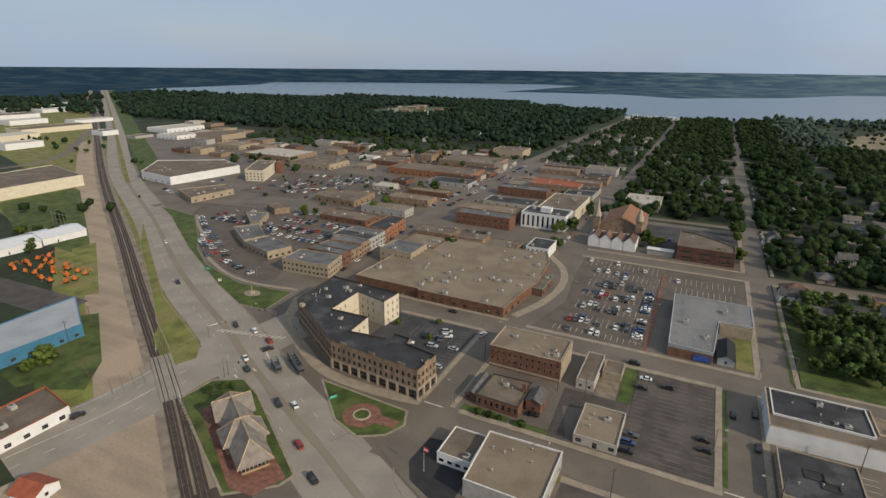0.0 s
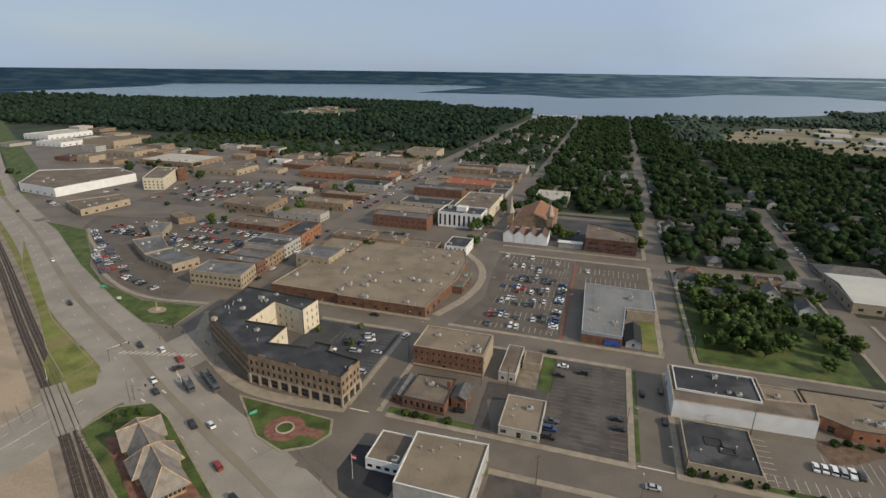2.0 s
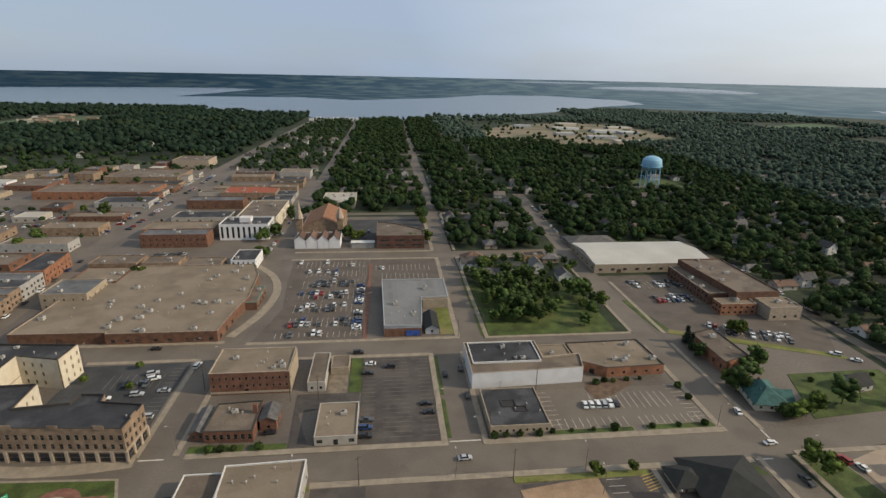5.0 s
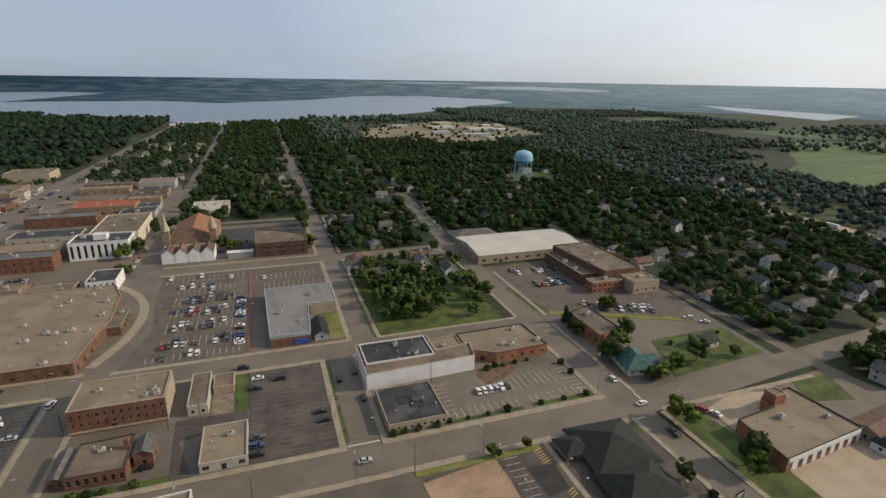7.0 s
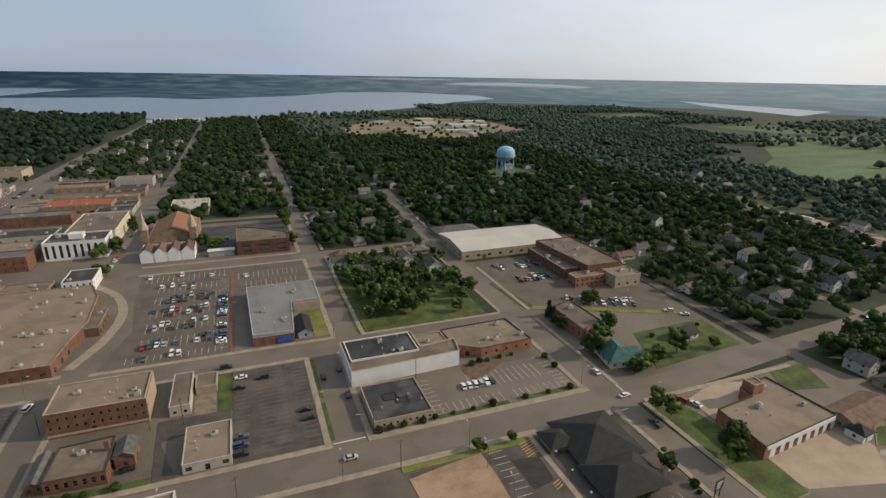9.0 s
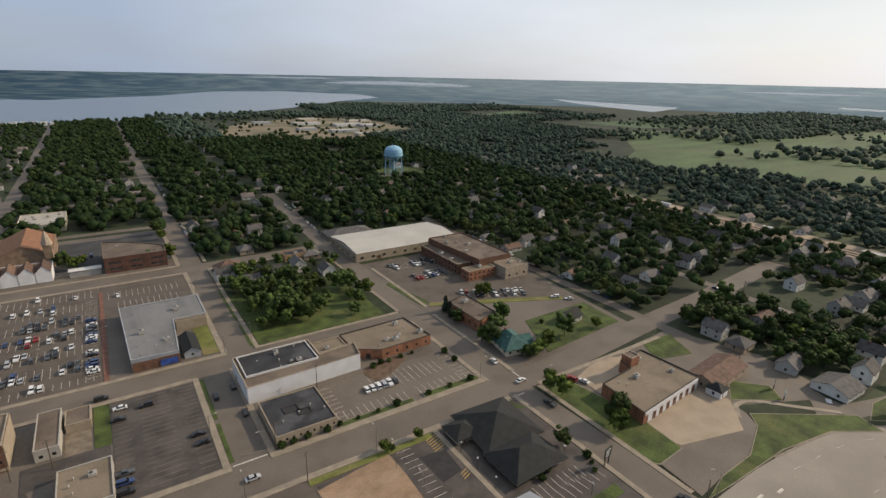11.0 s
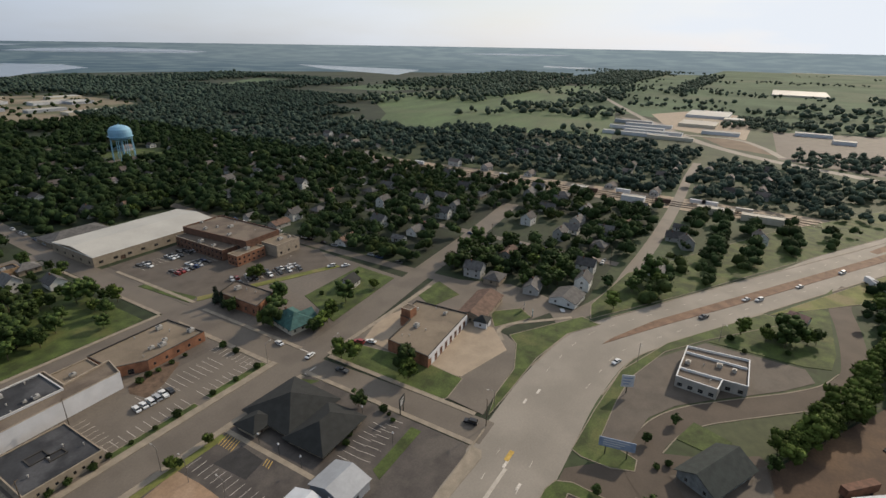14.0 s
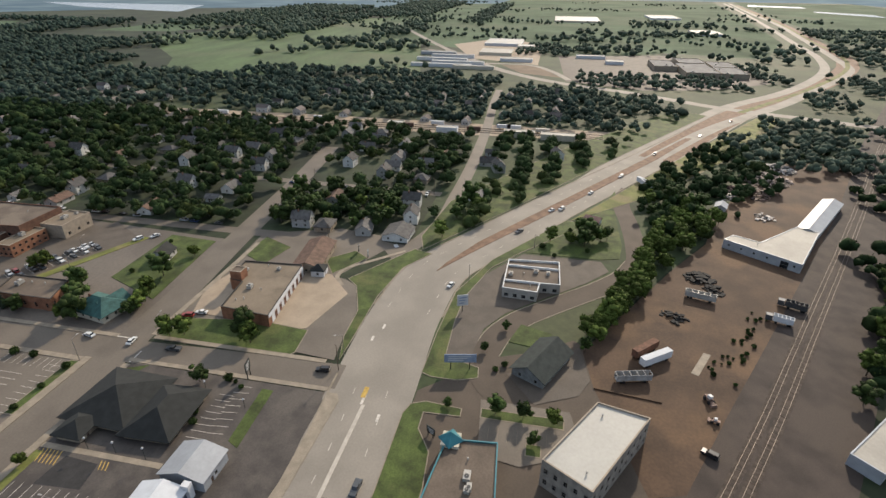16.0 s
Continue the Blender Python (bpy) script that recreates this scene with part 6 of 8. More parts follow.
building("brick_hall", "tall orange brick shop with black flat roof", "store", [(-213, 303), (-195.5, 303), (-199, 336), (-214, 336)], 8.5, brick_orange, dark_roof, 0.6, None, {0: (4, 2, 1.5, 1.5, 1.2, 3.4), 1: (7, 2, 1.5, 1.5, 1.2, 3.4)}, units=1, seed=46)
building("hotel_tower", "red stair tower of the hotel", "tower", [(-447.5, 467), (-441, 455), (-435, 458), (-442, 471)], 12.5, brick_red, brown_roof, 0.4, None, {}, seed=3)

# industrial land west of the railway
building("warehouse", "huge pale warehouse with flat brown roof", "warehouse", [(-640, 200), (-563, 210), (-566, 313), (-650, 330)], 10.5, stucco, brown_roof, 0.5, None, {}, seed=80, vents=4)
for x, yv in ((-408, 162), (-408, 192)):
    pitched("storage_barn", "white gabled storage barn", "barn", x, yv + 8, 28, 24, 5.0, 2.2, white_wall, mat("white_steel", (0.62, 0.63, 0.64)), rz=85, wins=0)
building("blue_store", "blue-walled store with grey metal roof", "store", [(-246, 84), (-244, 121), (-278, 138), (-276, 100)], 6.0, blue_wall, steel_roof, 0.4, None, {0: (6, 1, 2, 1.4, 1.2, 3)}, seed=81)
building("roadside_shop", "white roadside shop with red fascia", "store", [(-208, 62), (-188.5, 61), (-188, 83), (-208, 86)], 4.4, white_wall, brown_roof, 0.6, red_roof, {1: (4, 1, 2, 1.6, 0.8, 3)}, units=2, seed=82)
building("roadside_shop", "white roadside shop with grey roof", "store", [(-196, 40), (-180, 40), (-186, 60), (-206, 60)], 4.4, white_wall, grey_roof, 0.6, None, {1: (4, 1, 2, 1.6, 0.8, 3)}, units=2, seed=83)
pitched("red_roofed_hut", "hut with bright red roof", "shed", -160, 57, 9, 8, 3.0, 2.0, white_wall, red_roof, rz=10, wins=2)
rnd = random.Random(5)
for x, yv, w, d in ((-1010, 450, 90, 40), (-1080, 560, 120, 50), (-1250, 600, 70, 45), (-1400, 640, 110, 60), (-1180, 690, 80, 35), (-1500, 800, 90, 50), (-1350, 480, 80, 60), (-1640, 860, 90, 40), (-1700, 960, 80, 40), (-900, 420, 50, 30), (-1560, 690, 120, 50)):
    building("warehouse", "pale industrial warehouse with flat roof", "warehouse", rect(x - d / 2, yv - w / 2, x + d / 2, yv + w / 2), rnd.uniform(6, 9), rnd.choice((white_wall, metal_wall, stucco)), rnd.choice((pale_roof, white_roof, brown_roof)), 0.4, None, {}, seed=int(w))
for x, yv, w, d in ((800, 160, 90, 10), (830, 140, 80, 10), (860, 170, 80, 10), (900, 160, 70, 10), (790, 110, 60, 9), (930, 190, 60, 10), (1120, 95, 70, 90), (970, 95, 55, 60), (882, 55, 50, 16), (1060, 50, 30, 30), (946, -62, 46, 14), (892, -95, 26, 16), (1790, -60, 130, 190), (1440, -350, 60, 100), (1970, -335, 90, 150), (445, 20, 26, 9), (442, -12, 28, 9), (445, 82, 18, 8), (452, 130, 14, 8),
                      (420, 1240, 30, 60), (500, 1180, 36, 70), (560, 1260, 30, 60), (380, 1120, 24, 40), (460, 1350, 30, 50), (330, 1290, 20, 40), (480, 985, 26, 90), (535, 1150, 44, 40), (440, 1060, 20, 60)):
    building("storage_building", "pale low storage building", "warehouse", rect(x - d / 2, yv - w / 2, x + d / 2, yv + w / 2), 4.5, rnd.choice((white_wall, stucco, metal_wall)), rnd.choice((white_roof, pale_roof)), 0.3, None, {}, seed=int(w))
for x0, y0, x1, y1 in ((790, -260, 850, -225), (790, -224, 880, -180), (884, -226, 935, -188), (850, -262, 905, -228), (840, -178, 905, -146)):
    building("retail_hall", "broad low hall with dark grey flat roof", "store", rect(x0, y0, x1, y1), 6.5, stucco_tan, grey_roof, 0.5, None, {0: (6, 1, 3.0, 1.6, 1.0, 3)}, units=3, seed=int(x0))
for k in range(8):
    building("lake_pavilion", "pale low building by the lake", "pavilion", rect(-195 + 17 * k, 1400 + 5 * (k % 3), -184 + 17 * k, 1415 + 5 * (k % 3)), rnd.uniform(4, 8), white_wall, rnd.choice((pale_roof, brown_roof)), 0.3, None, {}, seed=k)
for k in range(10):
    x, yv = rnd.uniform(-840, -690), rnd.uniform(1200, 1440)
    building("school_block", "distant pale school building", "school", rect(x, yv, x + rnd.uniform(20, 50), yv + rnd.uniform(12, 25)), 5, rnd.choice((stucco, brick_tan, white_wall)), rnd.choice((pale_roof, brown_roof)), 0.3, None, {}, seed=k)

rnd = random.Random(31)
k = 0
for x0, x1, y0, y1, w, d, p in ((-415, -345, 520, 690, 34, 30, 0.75), (-318, -270, 570, 700, 26, 30, 0.7), (-560, -470, 590, 660, 40, 34, 0.7), (-720, -590, 500, 610, 38, 36, 0.6), (-960, -760, 560, 760, 44, 46, 0.5), (-300, -230, 440, 490, 30, 30, 0.5)):
    yy = y0
    while yy < y1:
        xx = x0
        while xx < x1:
            if rnd.random() < p:
                a, b = xx + rnd.uniform(0, 6), yy + rnd.uniform(0, 6)
                ww, dd = w * rnd.uniform(0.45, 0.75), d * rnd.uniform(0.45, 0.75)
                if not any(f[0] - 4 < a + ww and f[2] + 4 > a and f[1] - 4 < b + dd and f[3] + 4 > b for f in FOOT):
                    building("shop", SHOP[k % 4], "store", rect(a, b, a + ww, b + dd), rnd.choice((4.0, 4.6, 5.5, 7.5)), rnd.choice(walls_pool + [white_wall]), rnd.choice(roofs_pool + [pale_roof]), 0.5, None, {0: (3, 1, 2.0, 1.4, 1.2, 3)}, units=rnd.choice((0, 1)), seed=300 + k, group="outer shops")
                    k += 1
            xx += w
        yy += d


# ---- vegetation ----
def lumps(rnd, n, centre, spread, r0, r1, sub=1):
    """Lumpy blobs: returns vertices and triangles."""
    base = bmesh.new()
    bmesh.ops.create_icosphere(base, subdivisions=sub, radius=1)
    bv = np.array([v.co[:] for v in base.verts])
    base.verts.ensure_lookup_table()
    bf = np.array([[v.index for v in f.verts] for f in base.faces])
    base.free()
    vs, fs = [], []
    for k in range(n):
        a, b = rnd.uniform(0, 6.283), rnd.uniform(0, 1) ** 0.5
        c = np.array([centre[0] + spread[0] * b * math.cos(a), centre[1] + spread[1] * b * math.sin(a), centre[2] + spread[2] * rnd.uniform(-1, 1)])
        j = np.array([rnd.uniform(0.72, 1.25) for _ in bv])[:, None]
        vs.append(bv * j * rnd.uniform(r0, r1) * np.array([1, 1, 0.8]) + c)
        fs.append(bf + k * len(bv))
    return np.concatenate(vs), np.concatenate(fs)


def array_mesh(name, verts, faces, material):
    me = bpy.data.meshes.new(name)
    me.vertices.add(len(verts))
    me.vertices.foreach_set("co", np.asarray(verts, np.float32).ravel())
    k = faces.shape[1]
    me.loops.add(len(faces) * k)
    me.loops.foreach_set("vertex_index", np.asarray(faces, np.int32).ravel())
    me.polygons.add(len(faces))
    me.polygons.foreach_set("loop_start", np.arange(0, len(faces) * k, k, dtype=np.int32))
    me.materials.append(material)
    me.update(calc_edges=True)
    me.validate()
    return me


def crown_mesh(rnd, h, r, material, conifer=False):
    if conifer:
        parts, faces, s = [], [], 0
        for k in range(7):
            f = k / 7
            v, t = lumps(rnd, 4, (0, 0, h * (0.14 + 0.8 * f)), (r * (1 - f) * 0.55, r * (1 - f) * 0.55, 0.3), r * (1 - f) * 0.42 + 0.2, r * (1 - f) * 0.6 + 0.3)
            parts.append(v)
            faces.append(t + s)
            s += len(v)
        v, t = np.concatenate(parts), np.concatenate(faces)
    else:
        v, t = lumps(rnd, 24, (0, 0, h * 0.58), (r * 0.74, r * 0.74, h * 0.24), r * 0.22, r * 0.42)
    # loose leaf sprays over the blobs, so that the outline is ragged
    n = 1000
    g = np.random.RandomState(rnd.randrange(9999))
    tri = t[g.randint(0, len(t), n)]
    w = g.dirichlet((1, 1, 1), n)
    c = (v[tri] * w[:, :, None]).sum(1)
    c += g.normal(0, 0.22, c.shape)
    q = c[:, None, :] + g.normal(0, 0.36, (n, 3, 3))
    lv, lf = q.reshape(-1, 3), np.arange(n * 3).reshape(-1, 3) + len(v)
    return array_mesh("crown", np.concatenate([v, lv]), np.concatenate([t, lf]), material)


def make_tree(rnd, h, r, material, label, conifer=False):
    ob = thing("tree", label, "tree", 0, 0, -400)
    tr = Shape().tube((0, 0, -0.2), (0.1, 0, h * 0.3), 0.035 * h * 0.55, 0.02 * h * 0.55, 7)
    for k in range(4 if not conifer else 0):
        a = k * 1.57 + rnd.uniform(0, 1)
        tr.tube((0.1, 0, h * 0.27), (r * 0.55 * math.cos(a), r * 0.55 * math.sin(a), h * rnd.uniform(0.5, 0.66)), 0.1, 0.04, 5)
    if conifer:
        tr.tube((0.1, 0, h * 0.3), (0, 0, h * 0.9), 0.12, 0.03, 5)
    part("trunk", tr, bark, ob)
    part("crown", crown_mesh(rnd, h, r, material, conifer), material, ob)
    return ob


rt = random.Random(77)
TREES = [make_tree(rt, 11, 4.6, leaf_a, "broad dark green deciduous tree"), make_tree(rt, 9, 3.6, leaf_a, "round dark green deciduous tree"), make_tree(rt, 12.5, 5.2, leaf_a, "tall spreading deciduous tree"),
         make_tree(rt, 8, 3.4, leaf_b, "pale green leafy tree"), make_tree(rt, 10, 4.2, leaf_b, "light green broadleaf tree"), make_tree(rt, 12, 2.6, leaf_c, "dark pointed spruce tree", True)]
BUSH = make_tree(rt, 2.6, 1.6, leaf_a, "low round green bush")
BUSH.name = "bush"
BUSH["category"] = "bush"
USED = []


def clear(x, y, r=3.0, feet=True):
    if feet and any(a < x < c and b < y < d for a, b, c, d in FOOT):
        return False
    p = np.array([x, y])
    for pts, width in ROAD_NP:
        if (((pts - p) ** 2).sum(1) < (width / 2 + r) ** 2).any():
            return False
    return True


ROAD_NP = []
for curve, width in ROADS:
    pts = []
    for a, b in zip(curve, curve[1:]):
        n = max(1, int((b - a).length / 4))
        pts += [a.lerp(b, i / n)[:] for i in range(n)]
    if len(pts):
        ROAD_NP.append((np.array(pts), width))


def tree(x, y, kind=None, s=None, group="town trees"):
    src = TREES[rt.randrange(5) if kind is None else kind]
    s = s or rt.uniform(0.75, 1.2)
    src.scale = (s, s, s * rt.uniform(0.85, 1.15))
    ob = copy_thing(src, pose(x, y, 0.05, 0, 0, rt.uniform(0, 360)))
    src.scale = (1, 1, 1)
    ob["group"] = group
    USED.append((x, y))


def bush(x, y, s=1.0):
    BUSH.scale = (s, s, s)
    ob = copy_thing(BUSH, pose(x, y, 0.1, 0, 0, rt.uniform(0, 360)))
    BUSH.scale = (1, 1, 1)
    ob["group"] = "bushes"


# ---- houses ----
HOUSES = []
for k, (w, d, h, rise, wl_, rf, lab, hip, rows) in enumerate(((11, 8, 3.2, 3.0, siding, shingle, "pale-sided gabled house with grey roof", False, 1), (10, 7.5, 5.4, 3.2, siding, shingle, "white two-storey gabled house", False, 2),
                                                             (13, 8.5, 2.9, 2.2, siding, shingle_brown, "low house with brown shingle roof", False, 1), (11, 9, 3.0, 2.4, stucco_tan, shingle, "tan bungalow with hipped roof", True, 1),
                                                             (8, 6, 2.6, 1.8, siding, shingle, "small pale garage with gabled roof", False, 1))):
    HOUSES.append(pitched("house", lab, "house" if k < 4 else "garage", 0, 0, w, d, h, rise, wl_, rf, hip=hip, wins=2 if k < 4 else 1, rows=rows, chimney=k < 3))
    HOUSES[-1].location.z = -400
    FOOT.pop()
HPOS, FAR_HOUSES = [], []


def house(x, y, rz, kind=None):
    if any((x - a) ** 2 + (y - b) ** 2 < 170 for a, b in HPOS) or not clear(x, y, 6.5):
        return
    if y > 440 or x > 470:
        FAR_HOUSES.append((x, y, rz))
        HPOS.append((x, y))
        FOOT.append((x - 6.5, y - 7.5, x + 5.5, y + 4.5))
        return
    k = rt.choice((0, 0, 1, 1, 2, 3, 4)) if kind is None else kind
    ob = copy_thing(HOUSES[k], pose(x, y, 0.05, 0, 0, rz))
    ob.scale = (1.0, 1.0, 1.0)
    ob["group"] = "houses"
    HPOS.append((x, y))
    FOOT.append((x - 6.5, y - 7.5, x + 5.5, y + 4.5))


for x, y, rz, k in ((239, 87, 10, 0), (245, 82, 95, 4), (258, 66, 5, 1), (279, 71, 92, 1), (309, 67, 0, 0), (298, 99, 40, 1), (277, 118, 5, 2), (239, 109, 4, 3), (240, 122, 94, 1), (236, 157, 3, 1), (352, 28, 20, 1), (268, 126, 0, 0), (360, 26, 100, 4), (388, -12, 15, 1), (304, 104, 90, 0)):
    house(x, y, rz, k)
for x0, x1, y0, y1, dx, dy, p in ((236, 432, 74, 345, 21, 29, 0.75), (480, 640, 72, 300, 30, 40, 0.5), (480, 640, -10, 45, 30, 26, 0.6), (240, 430, 36, 48, 30, 12, 0.35),
                                  (52, 116, 300, 336, 15, 14, 0.75), (52, 120, 364, 700, 21, 33, 0.7), (-66, 28, 472, 800, 23, 36, 0.55), (146, 560, 365, 620, 30, 36, 0.6),
                                  (-190, -90, 680, 1000, 24, 44, 0.5), (-420, -230, 780, 1100, 40, 60, 0.5), (60, 420, 700, 950, 42, 60, 0.4), (-65, 120, 820, 1300, 36, 60, 0.4)):
    yy = y0
    while yy <= y1:
        xx = x0
        while xx <= x1:
            if rt.random() < p:
                house(xx + rt.uniform(-4, 4), yy + rt.uniform(-4, 4), rt.choice((0, 90, 180, 270)) + rt.uniform(-4, 4))
            xx += dx
        yy += dy

fh = Shape()
for x, y, rz in FAR_HOUSES:
    m, w, d, h, r = pose(x, y, 0, 0, 0, rz), rt.uniform(4, 6.5), rt.uniform(3.4, 4.4), rt.uniform(2.8, 5.2), rt.uniform(2, 3)
    P = lambda *q: tuple(m @ Vector(q))
    c = ((-w, -d), (w, -d), (w, d), (-w, d))
    for i in range(4):
        a, b = c[i], c[(i + 1) % 4]
        fh.face([P(*a, 0), P(*b, 0), P(*b, h), P(*a, h)], 0)
        u, v = Vector(a), Vector(b)
        nrm = Vector(((v - u).y, -(v - u).x)).normalized() * 0.03
        for f in (0.3, 0.7):
            q = u.lerp(v, f) + nrm
            t = (v - u).normalized() * 0.6
            fh.face([P(*(q - t), 1), P(*(q + t), 1), P(*(q + t), 2.3), P(*(q - t), 2.3)], 2)
    for s in (-1, 1):
        fh.face([P(s * w, -d * s, h), P(s * w, d * s, h), P(s * w, 0, h + r)], 0)
        fh.face([P(-w - 0.4, s * (d + 0.5), h - 0.3), P(w + 0.4, s * (d + 0.5), h - 0.3), P(w + 0.4, 0, h + r + 0.15), P(-w - 0.4, 0, h + r + 0.15)][::s], 1)
tagged(new("far_houses", fh.mesh("far_houses", mat("far_siding", (0.5, 0.49, 0.46), var=0.15, scale=0.05, island=0.4), mat("far_shingle", (0.12, 0.1, 0.09), var=0.25, scale=0.1, island=0.6), glass)), "distant pale gabled houses half hidden by trees", "houses", kind="stuff")

tree(137, 128.6, 4, 0.95)
tree(139.6, 97.2, 3, 1.15)
tree(117, 103, 0, 0.75)
for x, y in ((143, 101), (139, 124), (158, 187), (150, 152.5), (146, 152.8), (154, 153.6), (160, 155), (138.5, 177), (139, 171), (176, 160), (196, 158), (150, 180),
             (170, 222), (172, 217), (-152, 313), (-148, 314),
             (-90, 384), (-94, 380), (-84, 392), (-88, 350), (-82, 346), (18, 366), (29, 372), (31, 384), (-24, 378), (-30, 384), (-20, 386), (29, 420), (27, 436), (-80, 440), (-84, 456), (-86, 476),
             (-292, 330), (-286, 336), (-297, 334), (-250, 368), (-244, 380), (-260, 470), (-236, 456), (-232, 610), (-226, 500), (-410, 200), (-424, 196), (-436, 190), (-398, 178), (-386, 172), (-232, 92), (-228, 98), (-246, 80), (-252, 82)):
    tree(x, y)
tree(141, 212, 5, 0.9)
tree(139.8, 206, 5, 0.7)
tree(139.5, 199, 0, 0.8)
for x, y, q in ((122.7, 4.7, 0.78), (123.1, -4, 0.74), (122.2, -13, 0.76), (112.5, -7.5, 0.5), (122.6, 20, 0.48), (167.5, 5.4, 0.55), (152.6, 12.2, 0.5), (77, 131.2, 0.55), (64.5, 131.2, 0.66), (66, 130, 0.4), (160, -24, 0.7)):
    tree(x, y, rt.choice((3, 0, 1)), q)
for x, y in ((57, 152), (64, 152), (72, 152), (80, 152), (94, 152), (104, 152), (114, 152), (117, 168), (117, 176), (84, 181), (88, 182), (92, 182), (98, 182.5), (104, 183), (36, 151), (40, 151), (45, 151), (52, 151), (100, 94), (104, 96), (108, 98), (119, 91), (117, 88), (120, 94),
             (143, 7), (146, 4), (152, 155), (186, 166), (198, 176), (176, 176), (206, 178), (-60, 151), (-56, 151), (-52, 151.5), (-44, 151.5), (232, -12), (240, -6), (252, -24), (262, -20), (240, -28)):
    bush(x, y, rt.uniform(0.4, 0.85))


def grove(x0, y0, x1, y1, n, kinds=None, gap=4.0, s=(0.7, 1.2), feet=True, road_gap=2.5):
    tries = 0
    while n > 0 and tries < 4000:
        tries += 1
        x, y = rt.uniform(x0, x1), rt.uniform(y0, y1)
        if all((x - a) ** 2 + (y - b) ** 2 > gap * gap for a, b in USED[-260:]) and clear(x, y, road_gap, feet):
            tree(x, y, rt.choice(kinds) if kinds else None, rt.uniform(*s))
            n -= 1


for x, y in ((-130, 207.5), (-121, 196), (-101, 190), (-104, 206), (-103, 172)):
    tree(x, y, 3, 0.5)
for x, y in ((-153, 119), (-156, 115), (-150, 121)):
    tree(x, y, 1, 0.45)
grove(50, 236, 88, 302, 40, (0, 1, 2, 0), 4.2, (0.75, 1.15))
grove(88, 232, 117, 296, 15, (0, 1, 2, 4), 4.6, (0.6, 1.0))
grove(48, 296, 118, 338, 20, (0, 1, 4), 4, (0.5, 0.9))
grove(238, 74, 300, 142, 34, (0, 0, 2, 4), 4.5, (0.7, 1.05))
grove(225, 30, 300, 50, 6)
grove(160, 370, 240, 400, 14)
for k in range(62):
    f = k / 61
    w = rt.uniform(0, 5 + 17 * f)
    tree(165 + 117 * f + 0.5 * w + rt.uniform(-2, 2), -29 - 66 * f + 0.87 * w + rt.uniform(-2, 2), rt.choice((3, 4, 4, 4)), rt.uniform(0.85, 1.15))
grove(262, -100, 330, -62, 22, None, 4.5)
grove(245, -48, 262, -2, 7, None, 4)
for k in range(30):
    f = k / 29
    tree(147 + 110 * f + rt.uniform(-3, 6), -108 - 60 * f - rt.uniform(0, 16), None, rt.uniform(0.6, 1.1))


